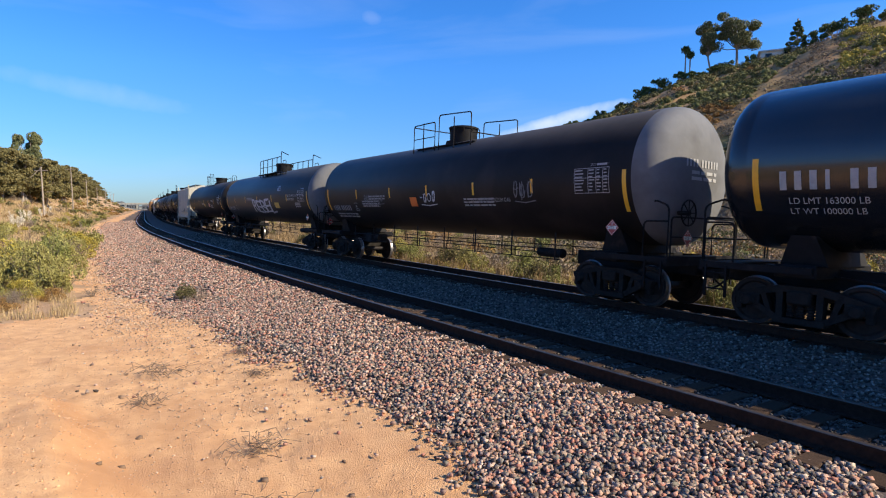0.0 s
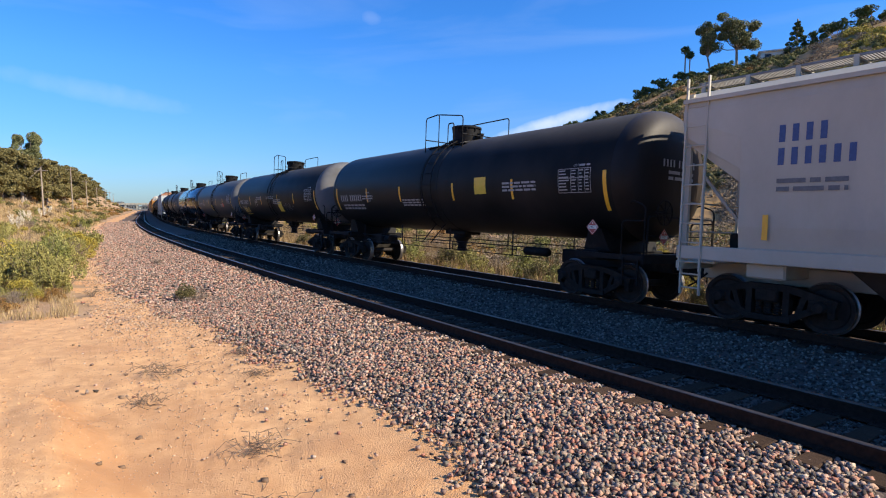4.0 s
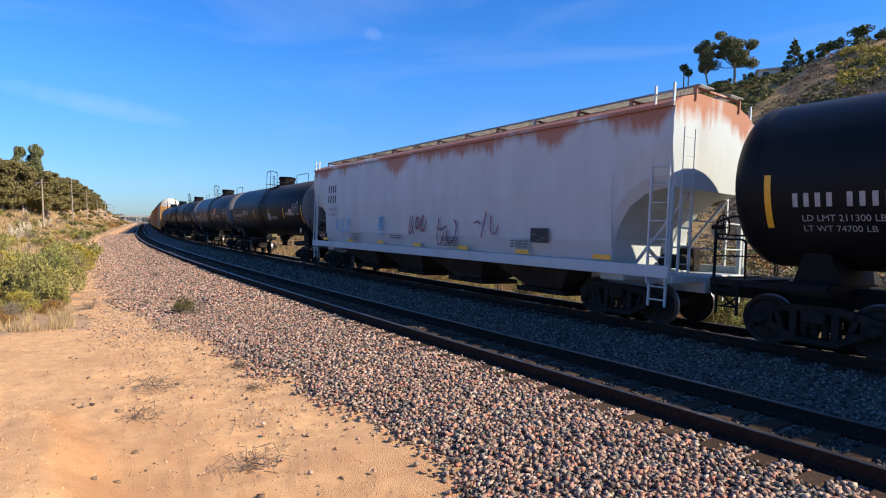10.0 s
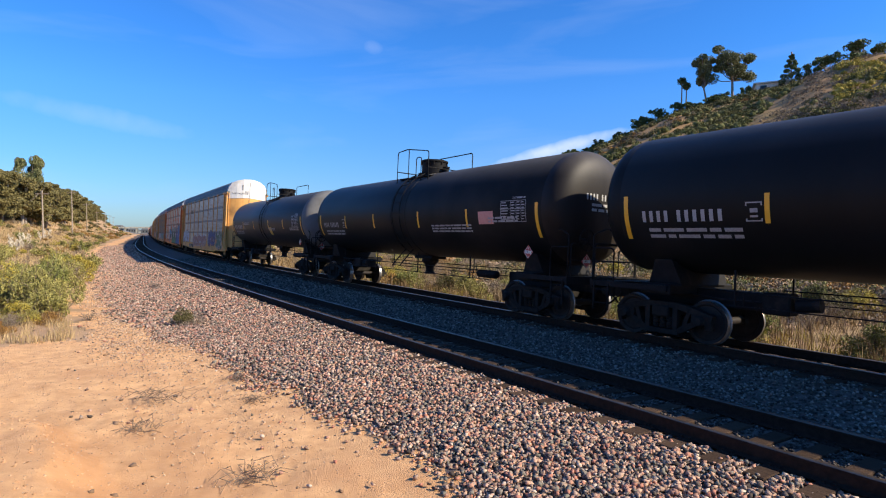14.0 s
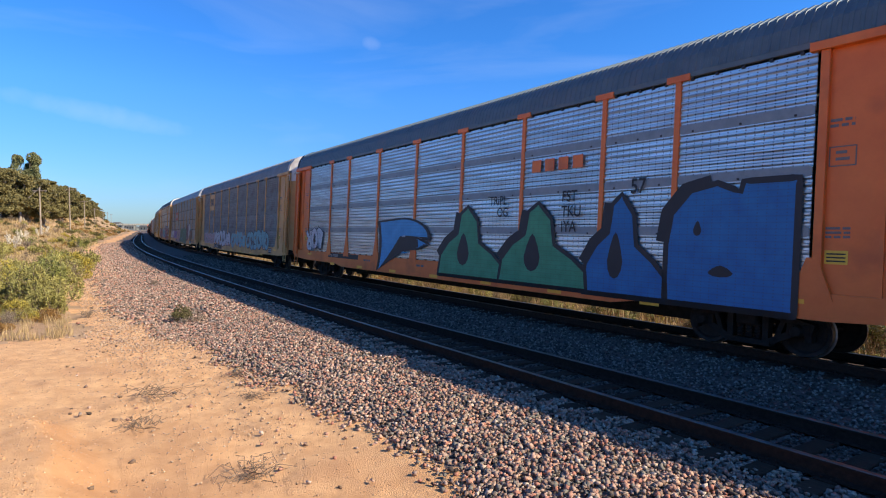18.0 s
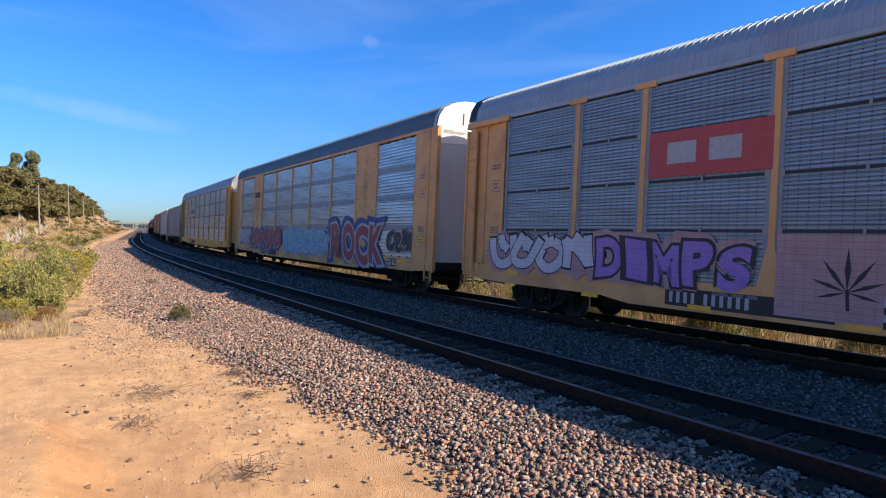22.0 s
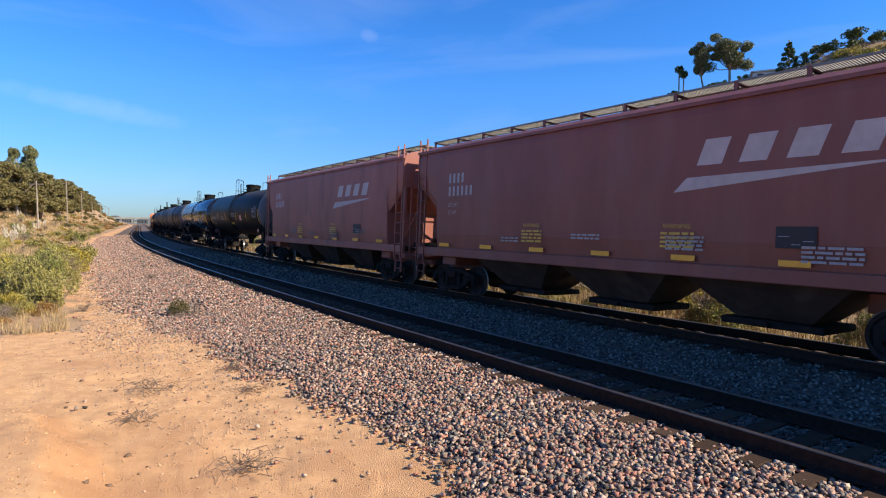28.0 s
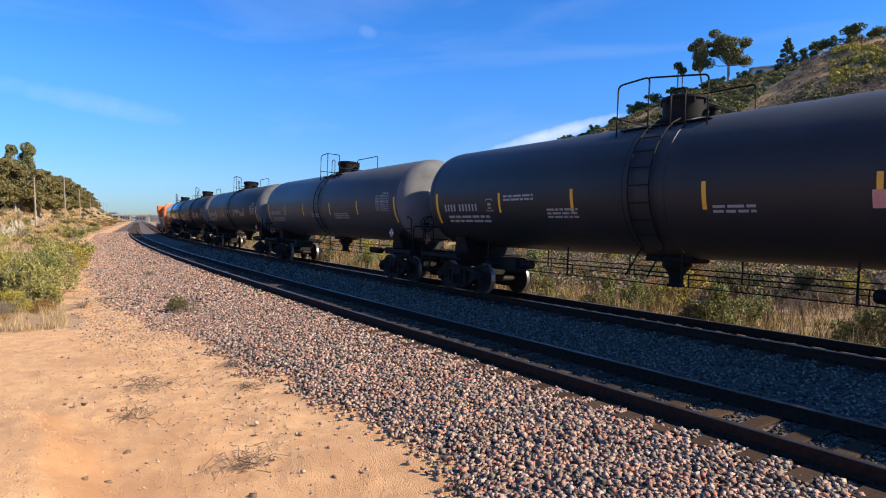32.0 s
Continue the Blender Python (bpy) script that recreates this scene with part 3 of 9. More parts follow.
def land(x, y):
    """Height of the ground at plan positions (arrays)."""
    x, y = np.asarray(x, float), np.asarray(y, float)
    s, lat = line_of(x, y)
    # ballast shoulder and slope on the near side, bare earth beyond it
    near = np.interp(lat, [1.3, 1.7, 3.0, 4.1, 5.0, 7.0, 9],
                     [BED, BED - 0.02, -0.30, -0.40, -0.42, -0.36, -0.30])
    # the slope that rises to the belt of trees, steeper farther up the line
    near = near + np.interp(lat, [9, 12, 16, 20, 26, 45, 90, 300, 3000], [0, .35, 1.7, 3.3, 5.0, 7.5, 9.5, 11, 11]) * np.interp(s, [5, 40, 125, 173, 258, 400, 560, 720], [.25, .75, 1.08, 1.5, 2.25, 2.4, 1.8, .9])
    # between the tracks and past the far one, then the strip of scrub
    far = np.interp(-lat, [-2, 1.3, 2.4, 3.5, 6.3, 6.9, 9.0, 12, 30, 3000], [BED, BED, -0.30, BED, BED, -0.25, -1.0, -1.1, -0.9, 0.0])
    z = np.where(lat > 0, near, far)
    gap = np.where(lat > 1.3, CANT * 1.3, np.where(lat > -1.3, CANT * lat, np.where(lat > -3.52, -CANT * 1.3 + (-(lat + 1.3) / 2.22) * CANT * 2.6, np.where(
        lat > -6.12, CANT * (lat + SPACING), -CANT * 1.3))))
    z = z + gap * np.clip(1 - (np.abs(lat + 2.4) - 3.7) / 2.0, 0, 1)
    earth = ease(0, 1.2, lat - shoulder(s))
    z = z + earth * (0.035 * rumple(x * 0.9, y * 0.9) + 0.018 * rumple(x * 2.7, y * 2.7) + 0.010 * rumple(x * 7, y * 7) + 0.006 * rumple(x * 17, y * 17))
    # a low spoil bank, and the rise on which the eye stands
    r = np.hypot(x, y)
    z = z + 0.36 * spoil(x, y) * ease(8.2, 7.0, y)
    z = z + 0.82 * np.exp(-(r / 2.1) ** 2)
    z = z + ease(9, 16, lat) * (0.35 * rumple(x * 0.16, y * 0.16) + 0.12 * rumple(x * 0.6, y * 0.6))
    # the bluff beyond the train, its ridge rising towards the right
    az = np.degrees(np.arctan2(x, y))
    ridge = np.interp(az, [-30, -24, -12, -4, 4, 13, 19, 25, 34, 45, 70, 100, 130], [420, 380, 300, 250, 210, 175, 165, 160, 155, 150, 140, 130, 120])
    crest = np.interp(az, [-27.5, -24, -16, -5, 4, 9, 13.3, 17.7, 22.0, 25.2, 29, 31.5, 34, 38.4, 45, 70, 100, 130],
                      [0.0, 0.3, 0.9, 2.2, 3.7, 5.4, 7.2, 8.7, 10.1, 10.9, 11.5, 12.0, 12.8, 13.4, 13.4, 12, 8, 3])
    high = ridge * np.tan(np.radians(crest)) + 2.4
    up = ease(0, 1, (r - 0.33 * ridge) / (0.67 * ridge)) ** 0.85
    side = ease(13, 26, -lat)
    z = z + side * up * high * (1 + 0.03 * rumple(az * 0.2, r * 0.004))
    z = z + side * up * (2.2 * rumple(x * 0.035, y * 0.035) + 0.9 * rumple(x * 0.1, y * 0.1) + 0.4 * rumple(x * 0.31, y * 0.31)) * ease(1.06, 0.85, r / ridge)
    # distant hills round the horizon
    z = z + ease(900, 2200, r) * (12 + 6 * rumple(az * 0.5, r * 0.0) + 4 * rumple(az * 1.6, r * 0.0))
    return z


def land_at(x, y):
    return float(land(np.array([x]), np.array([y]))[0])


def ground_sheet():
    a = np.radians(np.concatenate([np.arange(-48, 48.01, 0.24), np.arange(50, 311, 2.6)]))
    r = np.concatenate([[0.0], 0.35 * 1.0195 ** np.arange(0, 466)])
    A, R = np.meshgrid(a, r)
    x, y = (R * np.sin(A)).ravel(), (R * np.cos(A)).ravel()
    z = land(x, y)
    n, m = len(a), len(r)
    i, j = np.meshgrid(np.arange(m - 1), np.arange(n), indexing="ij")
    q = np.stack([i * n + j, (i + 1) * n + j, (i + 1) * n + (j + 1) % n, i * n + (j + 1) % n], -1).reshape(-1, 4)
    me = bpy.data.meshes.new("ground")
    me.vertices.add(len(x))
    me.vertices.foreach_set("co", np.stack([x, y, z], 1).ravel())
    me.loops.add(q.size)
    me.loops.foreach_set("vertex_index", q[:, ::-1].ravel())
    me.polygons.add(len(q))
    me.polygons.foreach_set("loop_start", np.arange(0, q.size, 4))
    cx, cy = x[q].mean(1), y[q].mean(1)
    s, lat = line_of(cx, cy)
    rr = np.hypot(cx, cy)
    wob = 0.25 * rumple(cx * 1.1, cy * 1.1) + 0.12 * rumple(cx * 3.7, cy * 3.7)
    zone = np.where(lat > shoulder(s) + .05 + wob, 0, np.where(lat > -7.6 + wob, 1, 2))
    zone = np.where((lat > 6.7 + 2.2 * wob) & (s > 17 + 3 * wob), 2, zone)
    zone = np.where((lat < -26) & (rr > 60) & (rr < 900), 3, zone)
    zone = np.where(rr > 700, 3, zone)
    zone = np.where(rr > 850, 4, zone)
    for mat in (DIRT, BALLAST_BED, SOIL, HILL, FAR_HILL):
        me.materials.append(mat)
    me.polygons.foreach_set("material_index", zone.astype(np.int32))
    me.polygons.foreach_set("use_smooth", np.ones(len(q), bool))
    # red subsoil on the face of the spoil heap
    sub = spoil(x, y)
    red = np.clip(4 * sub * (1 - sub), 0, 1) * ease(9.0, 7.0, y) + .5 * ease(.25, .6, rumple(x * .5 + 7, y * .28))
    me.attributes.new("subsoil", "FLOAT", "POINT").data.foreach_set("value", np.clip(red, 0, 1).astype(np.float32))
    me.update()
    me.validate()
    ob = new("ground", me)
    return tagged(ob, "bare sandy earth, ballast bed and dry grass rising to a brushy bluff", "ground", kind="structure")


ground_sheet()


# ---- rails and sleepers ----
def rail_shape(lat, s_list):
    prof = [(-0.075, -0.186), (0.075, -0.186), (0.075, -0.174), (0.012, -0.155), (0.010, -0.045), (0.036, -0.038), (0.037, -0.008), (0.028, 0.0),
            (-0.028, 0.0), (-0.037, -0.008), (-0.036, -0.038), (-0.010, -0.045), (-0.012, -0.155), (-0.075, -0.174)]
    sh = Shape()
    rings = []
    for s in s_list:
        x, y, h = on_line(s, lat)
        c = 0.0 if lat > -2.4 else -SPACING
        z = CANT * (lat - c)
        rings.append([(float(x - math.sin(h) * u), float(y + math.cos(h) * u), z + w) for u, w in prof])
    sh.loft(rings, True)
    k = len(prof)
    for i in range(len(sh.f) - 2):
        if i % k in (6, 7, 8):
            sh.mi[i] = 1
    return sh


def railway(name, label, centre):
    base = thing(name, label, "railway track", kind="structure")
    stations = list(np.arange(-740, -20, 12)) + list(np.arange(-20, 200, 1.5)) + list(np.arange(200, 880, 10))
    for g in (GAUGE, -GAUGE):
        part("rail", rail_shape(centre + g, stations), [RUST, RAILTOP], base, "brown rusted steel rail with a worn head", smooth=False)
    return base


TRACK_NEAR = railway("track_1", "curving rail track with dark timber sleepers bedded in ballast", 0.0)
TRACK_FAR = railway("track_2", "curving rail track under the passing freight train", -SPACING)

# ---- parts shared by the rail cars ----
# A car's own space: x towards its front (the way it rolls), y away from the eye, z up from the rail heads.
SHARED = {}


def shared(key, make, material, smooth=True):
    if key not in SHARED:
        SHARED[key] = make().mesh(key, material, smooth)
    return SHARED[key]


def wheel_shape():
    # outer face towards -y
    prof = [(-0.075, 0.001), (-0.075, 0.09), (-0.03, 0.13), (-0.02, 0.35), (-0.06, 0.385), (-0.07, 0.45), (0.045, 0.457), (0.062, 0.484), (0.078, 0.48),
            (0.078, 0.39), (0.03, 0.35), (0.03, 0.13), (0.08, 0.10), (0.08, 0.001)]
    sh = Shape().turn(prof, "y", 32)
    for i in range(len(sh.f) - 2):
        if i // 32 in (5, 6, 7):
            sh.mi[i] = 1
    return sh


def bar(sh, a, b, w, h):
    """A straight bar of width w across y and depth h, from a to b (points x, y, z)."""
    a, b = Vector(a), Vector(b)
    d = (b - a).normalized()
    up = Vector((0, 0, 1)) if abs(d.z) < 0.9 else Vector((1, 0, 0))
    s = d.cross(up).normalized() * (w / 2)
    u = s.cross(d).normalized() * (h / 2)
    return sh.loft([[tuple(p + s + u), tuple(p - s + u), tuple(p - s - u), tuple(p + s - u)] for p in (a, b)], True)


def side_frame_shape():
    sh = Shape()
    y = 0.0
    for q in (-1, 1):
        bar(sh, (q * 1.14, y, 0.56), (q * 0.62, y, 0.70), 0.17, 0.13)
        bar(sh, (q * 0.64, y, 0.70), (q * 0.34, y, 0.76), 0.17, 0.13)
        bar(sh, (q * 0.80, y, 0.44), (q * 0.36, y, 0.20), 0.17, 0.12)
        bar(sh, (q * 0.33, y, 0.72), (q * 0.33, y, 0.20), 0.19, 0.11)
        bar(sh, (q * 0.64, y, 0.66), (q * 0.52, y, 0.32), 0.14, 0.09)
        sh.box(q * 0.89 - 0.2, q * 0.89 + 0.2, y - 0.10, y + 0.10, 0.40, 0.62, 0.02)
        sh.box(q * 1.06 - 0.06, q * 1.06 + 0.06, y - 0.09, y + 0.09, 0.30, 0.62, 0.015)
    bar(sh, (-0.38, y, 0.765), (0.38, y, 0.765), 0.18, 0.12)
    bar(sh, (-0.42, y, 0.19), (0.42, y, 0.19), 0.24, 0.10)
    return sh


def spring_shape():
    prof = [(0.25, 0.02)]
    for z in np.arange(0.25, 0.49, 0.055):
        prof += [(z, 0.055), (z + 0.014, 0.07), (z + 0.03, 0.07), (z + 0.044, 0.055)]
    return Shape().turn(prof + [(0.50, 0.02)], "z", 10)


def bearing_shape():
    return Shape().turn([(-0.16, 0.03), (-0.155, 0.085), (-0.13, 0.10), (-0.06, 0.115), (0.1, 0.115)], "y", 16)


def add_truck(car, x):
    """A two-axle truck under a car, centred at x."""
    hub = Shape()
    hub.box(-0.2, 0.2, -1.16, 1.16, 0.50, 0.74, 0.03)
    hub.cyl((0, 0, 0.74), (0, 0, 0.86), 0.2, n=16)
    hub.box(-0.72, -0.64, -0.9, 0.9, 0.36, 0.48)
    hub.box(0.64, 0.72, -0.9, 0.9, 0.36, 0.48)
    t = part("truck", SHARED.setdefault("truck", hub.mesh("truck", STEEL_DARK, True)), None, car, "grimy cast steel two-axle truck", pose(x, 0, 0))
    for w in (-0.89, 0.89):
        part("axle", shared("axle", lambda: Shape().cyl((0, -0.7, 0), (0, 0.7, 0), 0.085, n=12), WHEEL), None, t, "", pose(w, 0, 0.457))
        for y, rz in ((-0.753, 0), (0.753, 180)):
            part("wheel", shared("wheel", wheel_shape, [WHEEL, TREAD]), None, t, "steel wheel with a bright worn rim", pose(w, y, 0.457, 0, 0, rz))
        for y, rz in ((-1.0, 0), (1.0, 180)):
            part("bearing", shared("bearing", bearing_shape, STEEL_DARK), None, t, "", pose(w, y - (0.06 if y < 0 else -0.06), 0.49, 0, 0, rz))
    for y in (-1.0, 1.0):
        part("side_frame", shared("side_frame", side_frame_shape, STEEL_DARK, False), None, t, "", pose(0, y, 0))
        for x in (-0.17, 0.0, 0.17):
            part("spring", shared("spring", spring_shape, STEEL_DARK), None, t, "", pose(x, y, 0))
    return t


def coupler_shape(reach):
    sh = Shape()
    sh.box(-0.2, reach - 0.32, -0.07, 0.07, 0.80, 0.94, 0.02)
    sh.box(reach - 0.36, reach - 0.05, -0.16, 0.12, 0.74, 1.0, 0.04)
    sh.cyl((reach - 0.08, 0.10, 0.74), (reach - 0.08, 0.10, 1.0), 0.08, n=10)
    sh.tube([(-0.1, 0.32, 0.86), (reach * 0.4, 0.34, 0.62), (reach - 0.02, 0.2, 0.52)], 0.022)
    return sh


def add_couplers(car, half, start):
    reach = half - start
    for q, rz in ((1, 0), (-1, 180)):
        part("coupler", shared("coupler%.2f" % reach, lambda: coupler_shape(reach), STEEL_DARK, False), None, car, "", pose(q * start, 0, 0, 0, 0, rz))


def ladder_shape(height, width=0.42, rungs=None, r=0.017):
    """Rungs between two stiles, in the plane x-z, standing on z = 0."""
    sh = Shape()
    rungs = rungs or max(2, int(height / 0.36))
    for x in (-width / 2, width / 2):
        bar(sh, (x, 0, 0), (x, 0, height), 0.055, 0.035)
    for i in range(rungs):
        z = (i + 0.5) * height / rungs
        sh.cyl((-width / 2, 0, z), (width / 2, 0, z), r, n=6)
    return sh


def add_ladder(car, height, at, label="", mat=None, width=0.42):
    return part("ladder", shared("ladder%.2f%.2f%s" % (height, width, mat.name), lambda: ladder_shape(height, width), mat, False), None, car, label, at)


# ---- marks on the cars' sides ----
def flat_side(y):
    """Places (u, w, d) on the plain side that faces the eye, d metres proud of it."""
    return lambda u, w, d: (u, -y - d, w)


def round_side(r, zc):
    """The same on a tank: w is the height above the tank's middle, along its round."""
    return lambda u, w, d: (u, -(r + d) * math.cos(w / r), zc + (r + d) * math.sin(w / r))


def head_face(x, r, depth, zc, bulge=2.0):
    """Places on the domed end: u to the side, w upwards from the middle."""
    def at(u, w, d):
        q = min(1.0, math.hypot(u, w) / r)
        return (x + depth * (1 - q ** bulge) ** (1 / bulge) - depth + d, u, zc + w)
    return at


def strip(sh, place, u0, u1, w0, w1, d=0.004, steps=4):
    n = max(1, int(steps))
    rows = [w0 + (w1 - w0) * i / n for i in range(n + 1)]
    v = [place(u, w, d) for w in rows for u in (u0, u1)]
    return sh.add(v, [(2 * i, 2 * i + 1, 2 * i + 3, 2 * i + 2) for i in range(n)])


def ribbon(sh, place, pts, width, d=0.006):
    """A painted stroke of even width along points (u, w)."""
    fine = [pts[0]]
    for p, q in zip(pts, pts[1:]):
        k = max(1, int(math.hypot(q[0] - p[0], q[1] - p[1]) / .12))
        fine += [(p[0] + (q[0] - p[0]) * i / k, p[1] + (q[1] - p[1]) * i / k) for i in range(1, k + 1)]
    pts = fine
    v, n = [], len(pts)
    for i, (u, w) in enumerate(pts):
        a, b = pts[max(0, i - 1)], pts[min(n - 1, i + 1)]
        dx, dy = b[0] - a[0], b[1] - a[1]
        k = math.hypot(dx, dy) or 1
        v += [place(u - dy / k * width / 2, w + dx / k * width / 2, d), place(u + dy / k * width / 2, w - dx / k * width / 2, d)]
    return sh.add(v, [(2 * i, 2 * i + 1, 2 * i + 3, 2 * i + 2) for i in range(n - 1)])


@functools.lru_cache(maxsize=None)
def letters(text, bold=0.0):
    """Outline faces of a text in the built-in font, one unit high, fattened by bold."""
    cu = bpy.data.curves.new("lettering", "FONT")
    cu.body, cu.size, cu.offset = text, 1.4, bold
    ob = bpy.data.objects.new("lettering", cu)
    me = bpy.data.meshes.new_from_object(ob)
    bm = bmesh.new()
    bm.from_mesh(me)
    for y in (.15, .3, .45, .6, .75, .9) if len(text) == 1 else ():
        bmesh.ops.bisect_plane(bm, geom=bm.verts[:] + bm.edges[:] + bm.faces[:], plane_co=(0, y, 0), plane_no=(0, 1, 0))
    bm.verts.index_update()
    v = [tuple(p.co) for p in bm.verts]
    f = [tuple(q.index for q in p.verts) for p in bm.faces]
    bm.free()
    bpy.data.objects.remove(ob)
    bpy.data.meshes.remove(me)
    bpy.data.curves.remove(cu)
    return v, f


def write(sh, place, text, u, w, height, d=0.006, squeeze=0.9, bold=0.0, lean=0.0):
    v, f = letters(text, bold)
    return sh.add([place(u + (x + lean * y) * height * squeeze, w + y * height, d) for x, y, _ in v], f)


def sprayed_word(car, place, text, u0, u1, w0, w1, fill, line=None, cloud=None, seed=1, bold=.07, edge=.08, lean=.0, d=.005, label="large sprayed letters"):
    """Fat sprayed letters that fill a stretch of the side, each with a painted edge and a soft cloud behind."""
    rnd = random.Random(seed)
    step = (u1 - u0) / len(text)
    for i, ch in enumerate(text):
        v0, _ = letters(ch, bold + (edge if line else 0))
        x0, x1 = min(p[0] for p in v0), max(p[0] for p in v0)
        y0, y1 = min(p[1] for p in v0), max(p[1] for p in v0)
        wide, tall = step * rnd.uniform(1.02, 1.16), (w1 - w0) * rnd.uniform(.92, 1.04)
        base, tilt = w0 + rnd.uniform(-.03, .05) * (w1 - w0), rnd.uniform(-.08, .08)

        def at(x, y, k):
            a, b = (x - x0) / (x1 - x0), (y - y0) / (y1 - y0)
            a2 = a + .05 * math.sin(3.1 * b + i) + lean * (b - .5)
            return place(u0 + i * step + wide * a2, base + tall * (b + tilt * (a - .5) + .03 * math.sin(4 * a + i)), k)

        sh, mats = Shape(), [fill]
        lift = d + .0022 * (i % 2)
        if cloud:
            v, f = letters(ch, bold + edge + .09)
            sh.add([at(x - .1, y + .06, d - .002 + .0003 * (i % 3)) for x, y, _ in v], f)
            sh.mi = [2] * len(f)
        v, f = letters(ch, bold)
        sh.cur = 0
        sh.add([at(x, y, lift + .001) for x, y, _ in v], f)
        if line:
            v, f = letters(ch, bold + edge)
            sh.cur = 1
            sh.add([at(x, y, lift) for x, y, _ in v], f)
        part("graffiti_letter", sh, [fill, line or fill] + ([cloud] if cloud else []), car, label if i == 0 else "", smooth=False)


def blocks(sh, place, pattern, u, w, height, d=0.006, wide=0.34):
    """A run of lettering as plain bars, one for each sign; a blank leaves a gap."""
    for c in pattern:
        if c != " ":
            k = height * (0.2 if c == "i" else wide)
            strip(sh, place, u, u + k, w, w + height, d, 2)
            u += k + 0.38 * height
        else:
            u += 0.5 * height
    return u


def lines_of(sh, place, u, w, width, rows, height, rnd, d=0.006):
    """Small print as rows of bars."""
    for i in range(rows):
        x = u
        while x < u + width:
            k = min(rnd.uniform(2, 6) * height, u + width - x)
            strip(sh, place, x, x + k, w - i * height * 1.8, w - i * height * 1.8 + height, d, 1)
            x += k + height * 0.8


def add_mark(car, name, sh, mat, label=""):
    if sh.f:
        tagged(part(name, sh, mat, car, label, smooth=False), kind="stuff" if name in ("stencil", "load_stencil", "test_print", "head_mark", "data_panel", "warning") else "")


def add_bars(car, place, pattern, u, w, height, mat, d=0.006):
    """A reporting mark: one plain bar for each of its signs."""
    for c in pattern:
        sh = Shape()
        u2 = blocks(sh, place, c, u, w, height, d)
        if sh.f:
            part("mark_bar", sh, mat, car, "plain stencilled bar of a reporting mark", smooth=False)
        u = u2


def stroke_marks(rnd, u, w, size):
    """Strokes of one unreadable sprayed sign: an arc, a stem, a hook or a loop, with a tail now and then."""
    h = size * rnd.uniform(.75, 1.15)
    wd = size * rnd.uniform(.35, .6)
    lean = rnd.uniform(.05, .3)
    out = []
    for kind in rnd.sample(("arc", "stem", "hook", "loop", "cross"), rnd.choice((1, 2, 2, 3))):
        a0 = rnd.uniform(0, 6.28)
        if kind == "stem":
            x = rnd.uniform(.05, .5)
            q = [(x, .95), (x + rnd.uniform(-.06, .06), .5), (x + rnd.uniform(-.1, .1), rnd.uniform(-.1, .05))]
        elif kind == "cross":
            y = rnd.uniform(.3, .8)
            q = [(0, y), (.5, y + rnd.uniform(-.1, .12)), (rnd.uniform(.8, 1.2), y + rnd.uniform(-.1, .1))]
        elif kind == "hook":
            q = [(.1, .9), (.15, .3), (.4, .05), (.75, .12), (.9, .45)]
        else:
            turn = rnd.uniform(3.4, 5) if kind == "arc" else 6.6
            ra, rb = rnd.uniform(.25, .5), rnd.uniform(.3, .5)
            q = [(.45 + ra * math.cos(a0 + turn * k / 12), .5 + rb * math.sin(a0 + turn * k / 12)) for k in range(13)]
        out.append([(u + wd * a + lean * h * (b - .5), w + h * (b - .5)) for a, b in q])
    return out, wd


def tag(car, place, u, w, size, count, mat, seed, width=0.03, label="sprayed scrawl"):
    """A thin sprayed scrawl of several signs side by side."""
    rnd = random.Random(seed)
    sh = Shape()
    x = u
    for i in range(count):
        strokes, wd = stroke_marks(rnd, x, w + rnd.uniform(-.06, .06) * size, size * .8)
        for k, q in enumerate(strokes):
            ribbon(sh, place, q, width, .006 + .0006 * k)
        x += wd * 1.25
    if rnd.random() < .4 and size < .8:
        ribbon(sh, place, [(u, w - size * .52), ((u + x) / 2, w - size * .6), (x, w - size * .5)], width)
    add_mark(car, "graffiti_scrawl", sh, mat, label)


BELL = (((-.04, 0), (1.02, 0), (1.0, .22), (.86, .36), (.66, .5), (.62, .8), (.46, 1.0), (.34, .9), (.30, .62), (.14, .5), (.0, .3)), ((.40, .34, .10, .22),))
SLAB = (((0, 0), (1.0, 0), (1.0, 1.0), (.62, 1.0), (.60, .92), (.42, 1.0), (.2, .95), (.04, .76), (.0, .5)), ((.27, .62, .035, .06), (.47, .28, .10, .045)))


